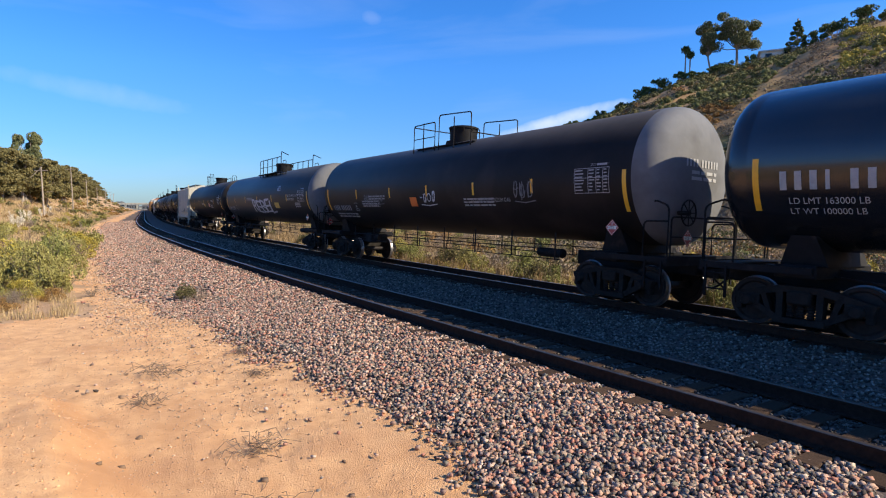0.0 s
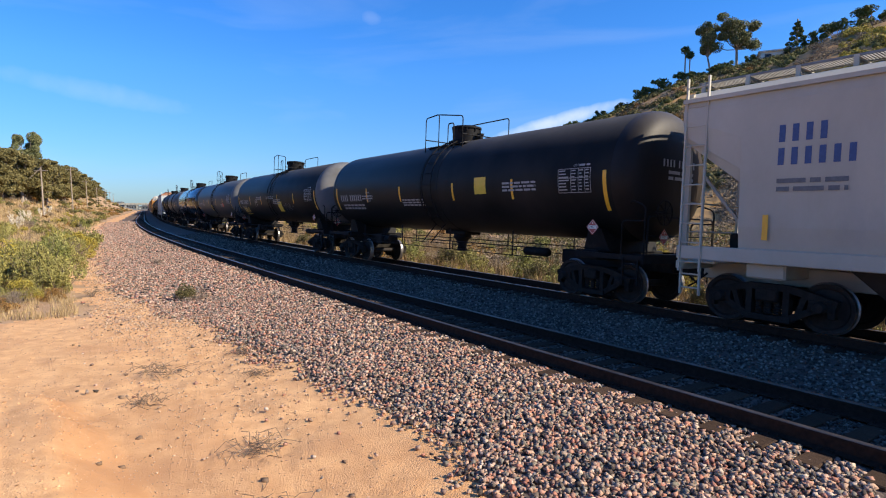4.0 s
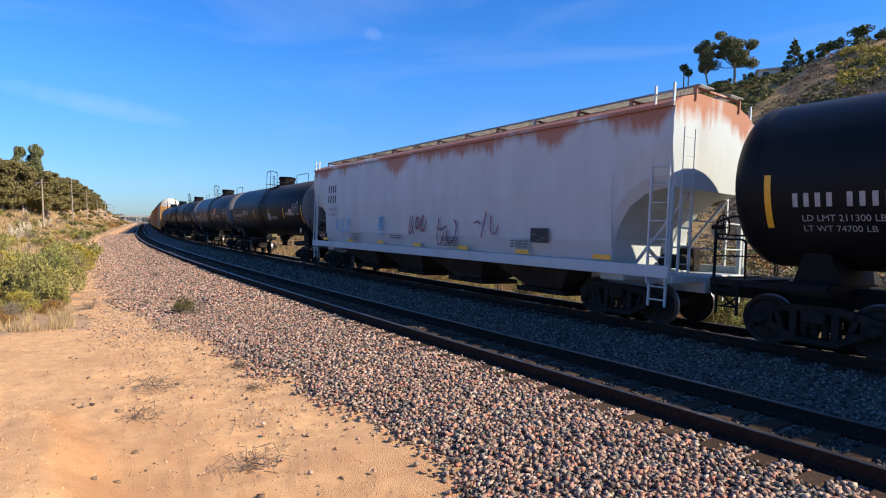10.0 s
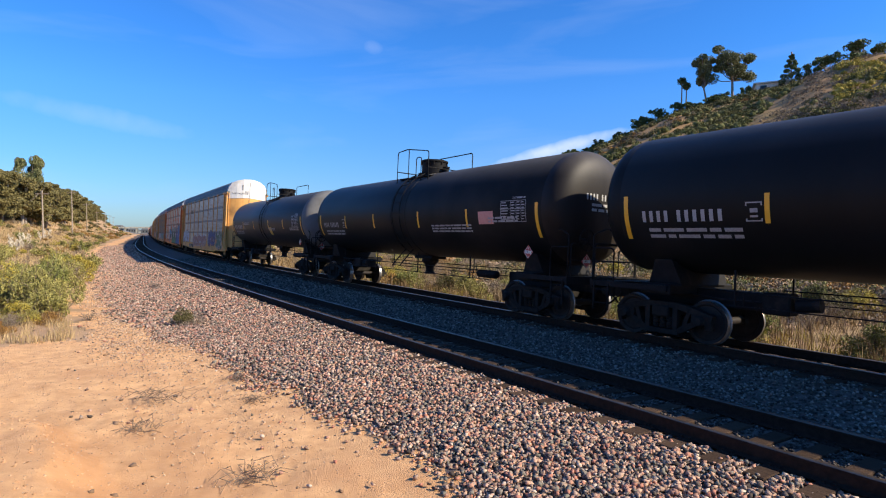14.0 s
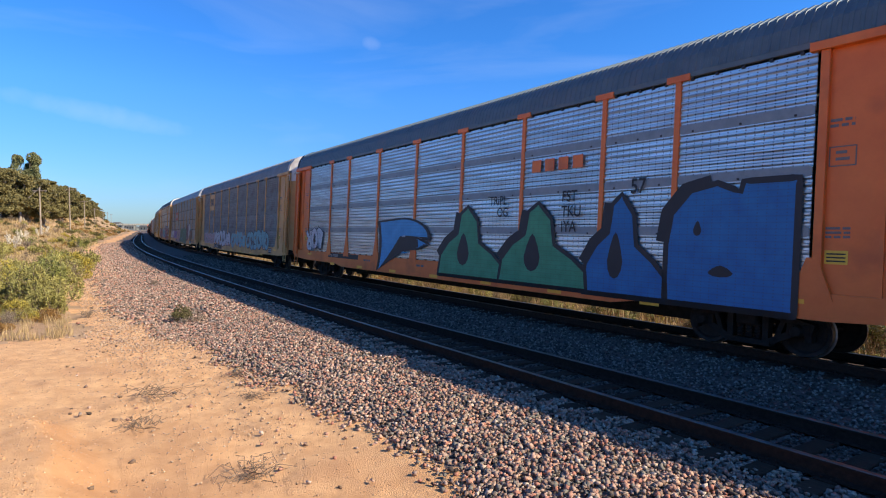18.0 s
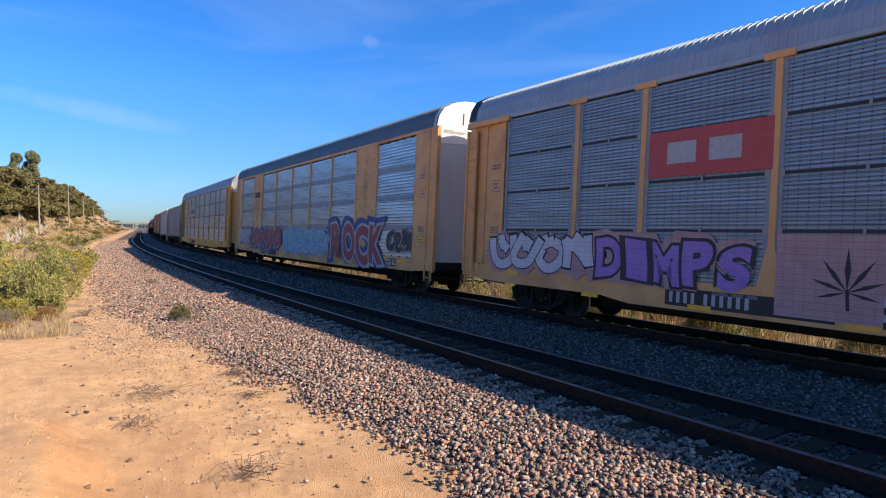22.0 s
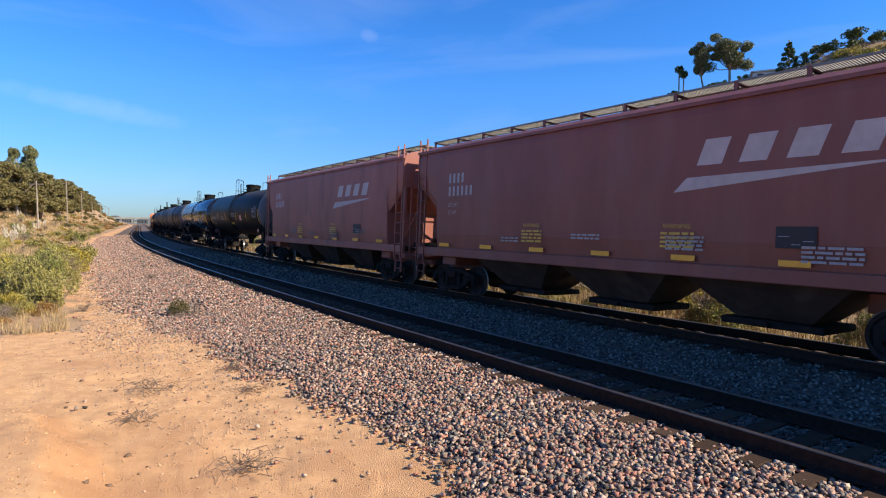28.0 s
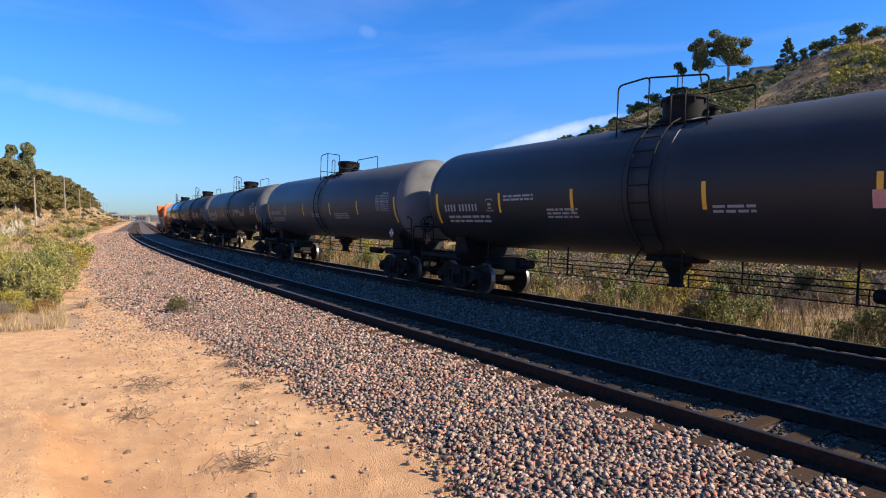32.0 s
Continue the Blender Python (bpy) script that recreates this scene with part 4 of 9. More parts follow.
def fat_sign(rnd, u, w, wide, tall):
    """Strokes of one fat, unreadable sprayed sign: a stem with bows, hooks and bars that lean on it."""
    lean = rnd.uniform(-.08, .16)
    kind = rnd.randrange(6)
    q = {0: [[(.2, 0), (.18, .5), (.2, 1)], [(.2, .95), (.8, .85), (.78, .55), (.25, .5)], [(.3, .5), (.6, .3), (.9, 0)]],
         1: [[(.85, .85), (.45, 1), (.15, .7), (.12, .3), (.45, 0), (.85, .12)]],
         2: [[(.5, .98), (.15, .75), (.15, .25), (.5, .02), (.85, .25), (.85, .75), (.5, .98)]],
         3: [[(.15, 1), (.17, .5), (.12, 0)], [(.15, .9), (.5, .45), (.85, .05)], [(.85, 0), (.83, .5), (.88, 1)]],
         4: [[(.88, .9), (.4, 1), (.15, .75), (.45, .52), (.8, .35), (.6, .04), (.1, .08)]],
         5: [[(.15, 1), (.12, .3), (.4, .02), (.75, .1), (.85, .5), (.88, 1)], [(.5, .55), (.52, .95)]]}[kind]
    # turned about and tipped by chance, with a spike or two
    fa, fb, tip = rnd.random() < .6, rnd.random() < .5, rnd.uniform(-.45, .45)
    q = [[((1 - a) if fa else a, (1 - b) if fb else b) for a, b in line] for line in q]
    q = [[(.5 + (a - .5) * math.cos(tip) - (b - .5) * math.sin(tip), .5 + (a - .5) * math.sin(tip) * .6 + (b - .5)) for a, b in line] for line in q]
    x = rnd.uniform(.2, .8)
    q.append([(x, .5), (x + rnd.uniform(-.3, .3), .8), (x + rnd.uniform(-.5, .5), 1.05)])
    out = []
    for line in q:
        line = [(a + rnd.uniform(-.05, .05), b + rnd.uniform(-.04, .04)) for a, b in line]
        line = [line[0]] + line + [line[-1]]
        pts = []
        for a, b, c, e in zip(line, line[1:], line[2:], line[3:]):
            for i in range(5):
                t = i / 5
                pts.append(tuple(.5 * (2 * b[k] + (c[k] - a[k]) * t + (2 * a[k] - 5 * b[k] + 4 * c[k] - e[k]) * t * t + (3 * b[k] - a[k] - 3 * c[k] + e[k]) * t ** 3) for k in (0, 1)))
        pts.append(line[-1])
        out.append([(u + wide * (a + lean * (b - .5)), w + tall * b) for a, b in pts])
    return out


def mural(car, place, u0, u1, w0, w1, count, fill, line, seed, shine=None, cloud=None, forms=None, label="graffiti form with a painted edge"):
    """A piece of graffiti: fat signs or given forms, each with an edge, over a cloud of colour."""
    rnd = random.Random(seed)
    step, h = (u1 - u0) / count, w1 - w0
    back = Shape()
    for i in range(count):
        sh = Shape()
        d = .005 + .0024 * (i % 2)
        if forms:
            outline, marks = forms[i % len(forms)]
            u = u0 + i * step
            at = lambda a, b: (u + step * a, w0 + h * b)
            pts = [at(a, b) for a, b in outline]
            sh.add([place(a, b, d) for a, b in pts], [tuple(range(len(pts)))])
            sh.cur = 1
            ribbon(sh, place, pts + pts[:2], .05 * h, d + .0012)
            # the painted depth along the left shoulder
            ribbon(sh, place, [(a - .05 * step, b + .02 * h) for a, b in pts[-4:]], .10 * h, d - .002)
            for a, b, ra, rb in marks:
                c = at(a, b)
                fan(sh, place, [(c[0] + ra * step * math.cos(k * .524) * (1 - .45 * max(0, math.sin(k * .524))), c[1] + rb * h * math.sin(k * .524) * (1.3 if math.sin(k * .524) > 0 else .8)) for k in range(12)], d + .0012)
        else:
            wide, tall = step * rnd.uniform(1.05, 1.3), h * rnd.uniform(.82, 1.0)
            w = w0 + rnd.uniform(0, .12) * h
            fat = min(.26 * tall, .34 * wide)
            strokes = fat_sign(rnd, u0 + i * step, w + fat * .5, wide, tall - fat)
            for k, q in enumerate(strokes):
                sh.cur = 1
                ribbon(sh, place, [(2 * q[0][0] - q[1][0], 2 * q[0][1] - q[1][1])] + q + [(2 * q[-1][0] - q[-2][0], 2 * q[-1][1] - q[-2][1])], fat + .055 * h, d)
                sh.cur = 0
                ribbon(sh, place, q, fat, d + .0009 + .0002 * k)
                if shine:
                    sh.cur = 2
                    ribbon(sh, place, [(a - fat * .2, b + fat * .12) for a, b in q[:max(4, len(q) // 3)]], fat * .16, d + .0016)
        part("graffiti", sh, [fill, line] + ([shine] if shine else []), car, label if i == 0 else "", smooth=False)
        if cloud:
            mu, mw = u0 + (i + .5) * step, w0 + .5 * h
            ragged = [(mu + step * .70 * math.cos(k * .1309) * rnd.uniform(.9, 1.12), mw + h * .53 * math.sin(k * .1309) * rnd.uniform(.88, 1.12)) for k in range(48)]
            fan(back, place, ragged, .0028 + .0003 * (i % 3))
    if cloud:
        tagged(part("graffiti_cloud", back, cloud, car, "sprayed cloud of colour behind graffiti", smooth=False), kind="stuff")


def fan(sh, place, outline, d):
    n = len(outline)
    cu, cw = sum(p[0] for p in outline) / n, sum(p[1] for p in outline) / n
    sh.add([place(cu, cw, d)] + [place(u, w, d) for u, w in outline], [(0, i + 1, (i + 1) % n + 1) for i in range(n)])

# ---- tank cars ----
CARS = []


def tank_shape(half, r, zc, depth, bulge):
    e = half
    prof = [(-e + depth * (1 - math.cos(a) ** (2 / bulge)), r * math.sin(a) ** (2 / bulge)) for a in np.linspace(0.03, math.pi / 2, 18)]
    k = len(prof)
    prof = prof + [(-e + depth + 0.02, r), (-e + depth + 0.03, r + 0.006), (e - depth - 0.03, r + 0.006), (e - depth - 0.02, r)] + [(-u, q) for u, q in prof[::-1]]
    sh = Shape().turn(prof, "x", 64, (0, 0, zc))
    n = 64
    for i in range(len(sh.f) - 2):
        # only the front head, the sunward end, takes the lighter head paint
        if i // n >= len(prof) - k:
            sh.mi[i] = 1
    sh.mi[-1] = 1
    return sh


def rail_loop(sh, pts, r=0.021):
    """A pipe with small rounded bends."""
    out = [Vector(pts[0])]
    for a, b, c in zip(pts, pts[1:], pts[2:]):
        a, b, c = Vector(a), Vector(b), Vector(c)
        k = min(0.12, (b - a).length / 2.2, (c - b).length / 2.2)
        p, q = b + (a - b).normalized() * k, b + (c - b).normalized() * k
        for t in (0, .25, .5, .75, 1):
            out.append(p * (1 - t) ** 2 + b * 2 * t * (1 - t) + q * t * t)
    out.append(Vector(pts[-1]))
    sh.tube(out, r)


def top_gear(car, kind, r, zc):
    """Manway, platform and railings on top of the tank."""
    top = zc + r
    man = Shape().turn([(-0.12, 0.62), (0.02, 0.62), (0.03, 0.49), (0.46, 0.49), (0.47, 0.53), (0.53, 0.53), (0.56, 0.44), (0.565, 0.01)], "z", 28, (0, 0, top))
    for i in range(10):
        a = i * math.pi / 5
        man.cyl((0.51 * math.cos(a), 0.51 * math.sin(a), top + 0.36), (0.51 * math.cos(a), 0.51 * math.sin(a), top + 0.50), 0.022, n=6)
    m = part("manway", man, FRAME, car, "dark round manway housing with a bolted lid")
    half = 1.75 if kind == "gas" else 1.12
    deck = Shape()
    for y in (-.88, 0.60):
        deck.box(-half, half, y, y + 0.28, top - 0.20, top - 0.175)
    for x in (-half + 0.1, half - 0.1):
        for y in (-0.85, 0.85):
            bar(deck, (x, y, top - 0.18), (x, y, top - 0.34), 0.05, 0.05)
    part("platform", deck, FRAME, car, "", smooth=False)
    def pipe(pts, r=0.021):
        sh = Shape()
        rail_loop(sh, pts, r)
        part("handrail", sh, FRAME, car, "black pipe handrail round the platform")

    z0, z1 = top - 0.36, top + 0.86
    for y in (-1.0, 1.0):
        if kind == "long":
            # a long walkway with a rail on posts and a taller gate at its front end
            part("walkway", Shape().box(-2.0, 3.3, y - .14, y + .14, top - .20, top - .165), FRAME, car, "long steel walkway along the tank's top", smooth=False)
            pipe([(-2.0, y, z0), (-2.0, y, z1 - .1), (2.5, y, z1 - .1), (2.5, y, z0)], .024)
            pipe([(-2.0, y, top + .28), (2.5, y, top + .28)], .016)
            for x in (-1.3, -.3, .7, 1.7):
                pipe([(x, y, z0), (x, y, z1 - .1)], .024)
            pipe([(2.55, y, z0), (2.55, y, z1 + .2), (3.9, y, z1 - .12)], .024)
            pipe([(2.9, y, z0), (2.9, y, z1 - .38), (3.5, y, z1 - .38), (3.5, y, z0)], .018)
            continue
        if kind == "gas":
            pipe([(-half, y, z0), (-half, y, z1 - .2), (-.35, y, z1 - .2), (-.35, y, z0)])
            pipe([(-.1, y, z0), (-.1, y, z1), (half, y, z1 - .12), (half, y, z0)])
            pipe([(-half, y, (z0 + z1) / 2 - .1), (-.35, y, (z0 + z1) / 2 - .1)], 0.016)
            for x in (-1.1, .8):
                pipe([(x, y, z0), (x, y, z1 - .16)], 0.018)
        else:
            pipe([(-half, y, z0), (-half, y, z1), (-.28, y, z1 + .05), (-.28, y, z0)] if y < 0 else [(-half, y, z0), (-half, y, z1), (half, y, z1), (half, y, z0)])
            if y < 0:
                pipe([(.28, y, z0), (.28, y, z1 - .35), (.62, y, z1 - .35), (.62, y, z0)])
                pipe([(-.28, y, z1 + .03), (half, y, z1 - .18), (half, y, z0)])
    for x in (-half, half) if kind != "long" else ():
        pipe([(x, -1.0, z1 - .25), (x, 1.0, z1 - .25)] if kind == "gas" and x < 0 else [(x, -1.0, z0 + .45), (x, 0, z0 + .45), (x, 1.0, z0 + .45)])
    if kind == "oil":
        for x in (-0.62, 0.62):
            valve = Shape().cyl((x, 0.15, top - .05), (x, 0.15, top + .22), 0.09, n=12).cyl((x, 0.15, top + .22), (x, 0.15, top + .27), 0.13, n=12)
            part("valve", valve, FRAME, car)


def side_ladder(car, r, zc):
    place = round_side(r, zc)
    for q in (-0.27, 0.27):
        sh = Shape()
        pts = [place(q, w, 0.07) for w in np.linspace(-1.5, 1.9, 14)]
        sh.tube([(q, -r * .98, 1.05)] + pts, 0.02)
        part("ladder_rail", sh, FRAME, car)
    for w in np.linspace(-1.9, 1.85, 11):
        p = place(0, max(w, -1.5), 0.07)
        z = p[2] if w > -1.5 else 1.05 + (w + 1.9) * .9
        part("rung", shared("rung", lambda: Shape().cyl((-0.27, 0, 0), (0.27, 0, 0), 0.014, n=6), FRAME), None, car, "", pose(0, p[1], z))


def end_gear(car, half, zc, r, brake):
    """Platform, steps, railings and sill at both ends."""
    for q, rz in ((1, 0), (-1, 180)):
        m = pose(0, 0, 0, 0, 0, rz)
        x = half - 0.42
        sill = Shape()
        sill.box(half - 3.9, x, -0.26, 0.26, 0.76, 1.14, 0.02)
        sill.box(half - 2.45, half - 1.75, -1.32, 1.32, 0.98, 1.22, 0.03)
        sill.loft([[(half - 2.4 - k, -.95, 1.2), (half - 1.8 + k, -.95, 1.2), (half - 1.8 + k, .95, 1.2), (half - 2.4 - k, .95, 1.2)] if z == 0 else
                   [(half - 2.3, -1.05, 1.75), (half - 1.9, -1.05, 1.75), (half - 1.9, 1.05, 1.75), (half - 2.3, 1.05, 1.75)] for z, k in ((0, 0.1), (1, 0))])
        part("sill", SHARED.setdefault("sill%.2f" % half, sill.mesh("sill", FRAME, False)), None, car, "black stub sill, bolster and tank saddle", m)
        deck = Shape()
        deck.box(x - 0.62, x, -1.38, 1.38, 1.14, 1.18)
        deck.box(x - 0.05, x + 0.02, -1.42, 1.42, 1.0, 1.2)
        bar(deck, (half - 2.4, -1.36, 1.12), (x, -1.40, 1.12), 0.07, 0.12)
        bar(deck, (half - 2.4, 1.36, 1.12), (x, 1.40, 1.12), 0.07, 0.12)
        part("end_platform", SHARED.setdefault("deck%.2f" % half, deck.mesh("deck", FRAME, False)), None, car, "", m)
        rail = Shape()
        for y in (-1.38, 1.38):
            rail_loop(rail, [(x - .02, y, 1.15), (x - .02, y, 2.28), (x - .42, y * .96, 2.42), (x - .62, y * .9, 2.2)])
            rail_loop(rail, [(x - .62, y, 1.15), (x - .62, y, 1.95), (x - .02, y, 1.95)])
        rail_loop(rail, [(x, -1.30, 1.15), (x, -1.30, 2.05), (x, 1.30, 2.05), (x, 1.30, 1.15)])
        rail.cyl((x, -1.3, 1.62), (x, 1.3, 1.62), 0.018, n=6)
        part("end_handrail", SHARED.setdefault("endrail%.2f" % half, rail.mesh("endrail", FRAME, True)), None, car, "", m)
        for y in (-1.42, 1.42):
            part("step", shared("step", lambda: ladder_shape(0.62, 0.40, 2, 0.018), FRAME, False), None, car, "", m @ pose(x - 0.32, y, 0.5))
    if brake:
        bw = Shape()
        for k in range(20):
            a, b = 2 * math.pi * k / 20, 2 * math.pi * (k + 1) / 20
            bw.cyl((0, .28 * math.cos(a), .28 * math.sin(a)), (0, .28 * math.cos(b), .28 * math.sin(b)), 0.018, n=5)
        for k in range(4):
            a = k * math.pi / 4
            bw.cyl((0, .28 * math.cos(a), .28 * math.sin(a)), (0, -.28 * math.cos(a), -.28 * math.sin(a)), 0.012, n=5)
        bw.cyl((-0.25, 0, 0), (0.03, 0, 0), 0.05, n=8)
        part("brake_wheel", SHARED.setdefault("brake_wheel", bw.mesh("brake_wheel", FRAME, True)), None, car, "", pose(half - 0.38, -0.75, 2.15))


def low_gear(car, half, kind):
    """Safety railing and brake gear under the tank."""
    rail = Shape()
    x0 = half - 3.6
    for y in (-1.28, 1.28):
        rail.cyl((-x0, y, 1.16), (x0, y, 1.16), 0.016, n=6)
        rail.cyl((-x0, y, 0.90), (x0, y, 0.90), 0.013, n=6)
        for x in np.arange(-x0 + .2, x0, 1.7 if kind == "gas" else 3.1):
            bar(rail, (x, y, 1.6), (x, y, 0.88), 0.025, 0.035)
            bar(rail, (x + .16, y, 1.16), (x + .16, y, 0.90), 0.02, 0.02)
    part("side_railing", SHARED.setdefault("low%.2f%s" % (half, kind), rail.mesh("low", FRAME, True)), None, car, "thin black pipe railing under the tank")
    res = Shape().turn([(-0.5, .01), (-0.48, .10), (-.43, .13), (.43, .13), (.48, .10), (.5, .01)], "x", 14, (0, 0, 0))
    part("air_reservoir", SHARED.setdefault("reservoir", res.mesh("reservoir", FRAME, True)), None, car, "", pose(half - 4.6, -0.55, 1.02))
    valve = Shape().box(-.25, .25, -.2, .2, -.2, .22, .03).cyl((0.3, 0, 0), (.7, 0, .05), .13, n=12).tube([(-.2, 0, 0), (-1.2, 0.1, -.02), (-2.2, .3, .05)], .025)
    part("brake_cylinder", SHARED.setdefault("brake_cyl", valve.mesh("brake_cyl", FRAME, False)), None, car, "", pose(-half + 4.4, -0.75, 0.98))
    out = Shape().turn([(0.5, .30), (0.35, .34), (0.22, .22), (.1, .16), (-.06, .16), (-.08, .2), (-.14, .2), (-.15, .01)], "z", 16, (0, 0, 0.92))
    out.box(-.6, .6, -.35, .35, 1.36, 1.5, .02)
    if kind != "gas":
        part("outlet_valve", SHARED.setdefault("outlet", out.mesh("outlet", FRAME, True)), None, car)


def placard(car, at, number):
    """A red diamond with a white band that holds the cargo's number."""
    flat = lambda u, w, d: (u, -d, w)
    pl = Shape().plate([(-.19, 0), (0, -.19), (.19, 0), (0, .19)], .006, flat)
    ob = part("placard", SHARED.setdefault("placard", pl.mesh("placard", RED, False)), None, car, "red and white diamond hazard placard", at)
    key = "placard" + number
    if key not in SHARED:
        sh = Shape().plate([(-.125, -.04), (.125, -.04), (.125, .04), (-.125, .04)], .002, lambda u, w, d: (u, -.0065 - d, w))
        rim = .168
        for (a, b), (c, e) in zip(((-rim, 0), (0, -rim), (rim, 0), (0, rim)), ((0, -rim), (rim, 0), (0, rim), (-rim, 0))):
            ribbon(sh, lambda u, w, d: (u, -.0075, w), [(a, b), (c, e)], .008)
        strip(sh, lambda u, w, d: (u, -.0075, w), -.012, .012, .07, .12, .0, 1)
        sh.cur = 1
        write(sh, lambda u, w, d: (u, -.0095, w), number, -.105, -.03, .062, .0, .95)
        SHARED[key] = sh.mesh(key, [REFLECT_W, LETTER_BLK], False)
    part("placard_number", SHARED[key], None, ob, "white band with a black number")


def tank_car(u0, u1, kind="oil", paint_mat=None, head=None, label="", signs="oooo oooooo", big=0.27, sign_u=None, letter=None, cards=(), tags=(), seed=1, brake=True,
             strips=None, print_rows=True, load=("", ""), reach=0.57, head_tag=None, words=(), lettered=(), hazard="1987", long_deck=False):
    L = u1 - u0
    half = L / 2
    r, zc = (1.62, 3.02) if kind == "gas" else (1.58, 3.05)
    rnd = random.Random(seed)
    car = thing("tank_car", label, "tank car", "cars of the freight train")
    end, tip = half - 0.36, half - reach
    depth, bulge = (0.80, 2.0) if head is GLOSS else (0.70, 3.0)
    paint_mat = paint_mat or BLACK
    letter = letter or LETTER
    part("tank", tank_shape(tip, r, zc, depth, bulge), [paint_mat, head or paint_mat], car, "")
    top_gear(car, "long" if long_deck else kind, r, zc)
    if kind != "gas":
        side_ladder(car, r, zc)
        for x in (-0.52, 0.52):
            band = Shape().turn([(x - .06, r + .004), (x - .05, r + .018), (x + .05, r + .018), (x + .06, r + .004)], "x", 64, (0, 0, zc))
            part("tank_band", band, paint_mat, car)
    end_gear(car, half, zc, r, brake)
    low_gear(car, half, kind)
    for q in (-1, 1):
        add_truck(car, q * (half - 2.12))
    add_couplers(car, half, half - 0.42)
    place = round_side(r + .006, zc)
    # reflective strips: long ones at both ends, short ones between
    for q in (-1, 1):
        sh = Shape()
        strip(sh, place, q * (end - 1.09) - .055, q * (end - 1.09) + .055, -.92, .06, .004, 6)
        part("end_strip", sh, REFLECT, car, "yellow reflective strip")
    for k in strips or ((-5.3, -2.45, .14, 2.76, 5.32) if kind == "gas" else (-4.6, -1.93, 1.45, 4.3)):
        sh = Shape()
        strip(sh, place, k - .045, k + .045, -.40 if kind == "gas" else -.58, -.02, .004, 4)
        part("reflector", sh, REFLECT, car, "yellow reflective strip")
    # reporting marks near the rear of the side, load lines under them
    su = -end + 1.5 if sign_u is None else sign_u
    sw = -.92 if kind == "gas" else -.52
    add_bars(car, place, signs, su, sw, big, letter)
    sh = Shape()
    if load[0]:
        write(sh, place, load[0], su + .12, sw - .26, .12)
        write(sh, place, load[1], su + .12, sw - .46, .12)
    else:
        lines_of(sh, place, su + .12, sw - .22, 2.0, 2, .08, rnd)
    add_mark(car, "load_stencil", sh, LETTER_DIM if not load[0] else letter, "small stencilled load lines")
    if print_rows:
        for k in range(3):
            sh = Shape()
            lines_of(sh, place, rnd.uniform(-end + 3.5, end - 3.0), rnd.choice((-.55, -.35, -.15)), rnd.uniform(.8, 1.5), rnd.choice((2, 3)), .055, rnd)
            add_mark(car, "stencil", sh, LETTER_DIM)
        # data panel near the front end
        sh = Shape()
        t0, t1 = end - 2.55, end - 1.5
        for w in (-.45, -.09, .14):
            strip(sh, place, t0, t1, w, w + .014, .005, 1)
        for u in (t0, t0 + .42, t0 + .66, t0 + .86, t1 - .014):
            strip(sh, place, u, u + .014, -.45, .15, .006, 4)
        for i in range(7):
            for u, k in ((t0 + .03, .36), (t0 + .45, .18), (t0 + .69, .14), (t0 + .89, .12)):
                strip(sh, place, u, u + k * rnd.uniform(.55, 1), .085 - i * .078, .115 - i * .078, .005, 1)
        write(sh, place, "DOT", t0 + .5, .2, .06)
        lines_of(sh, place, t0 + .68, .2, .34, 1, .05, rnd)
        add_mark(car, "data_panel", sh, LETTER_DIM, "pale stencilled table of tank data")
        sh = Shape()
        box_u = su + len(signs) * big * .74 + .25
        for a, b, c, d in ((0, .3, 0, .025), (0, .3, .345, .37), (0, .025, 0, .37), (.275, .3, 0, .37), (.08, .22, .08, .12), (.08, .22, .17, .25)):
            strip(sh, place, box_u + a, box_u + b, c + sw - .02, d + sw - .02, .005, 1)
        add_mark(car, "stencil_box", sh, LETTER_DIM)
    # marks on the front head
    face = head_face(tip, r, depth, zc, bulge)
    sh = Shape()
    blocks(sh, face, signs, -.62, .18, .17, .012)
    lines_of(sh, face, -.42, .02, 1.0, 2, .075, rnd, .012)
    add_mark(car, "head_mark", sh, LETTER, "small stencilled marks on the tank head")
    if head_tag:
        tag(car, face, -1.05, .55, .5, 4, head_tag, seed, .04, "pale green scrawl on the tank head")
        tag(car, face, -1.0, .0, .45, 4, head_tag, seed + 1, .04, "pale green scrawl on the tank head")
    for c in cards:
        u, w, du, dw, mat, text = c
        sh = Shape()
        strip(sh, place, u, u + du, w, w + dw, .006, 4)
        part("card", sh, mat, car, text, smooth=False)
    for c in tags:
        u, w, size, n, mat, width = c
        tag(car, place, u, w, size, n, mat, seed + int(100 * abs(u)), width)
    for i, a in enumerate(words):
        sprayed_word(car, place, *a[:7], seed=seed + i, **a[7])
    for text, u, w, hgt, ink in lettered:
        sh = Shape()
        write(sh, place, text, u, w, hgt, .006, .85)
        add_mark(car, "notice_lettering", sh, ink, "stencilled notice lettering")
    placard(car, pose(end - 1.55, -1.36, 1.78), hazard)
    placard(car, pose(half - .38, -.75, 1.6, 0, 0, 90), hazard)
    CARS.append((car, (u0 + u1) / 2, half - 2.12))
    return car

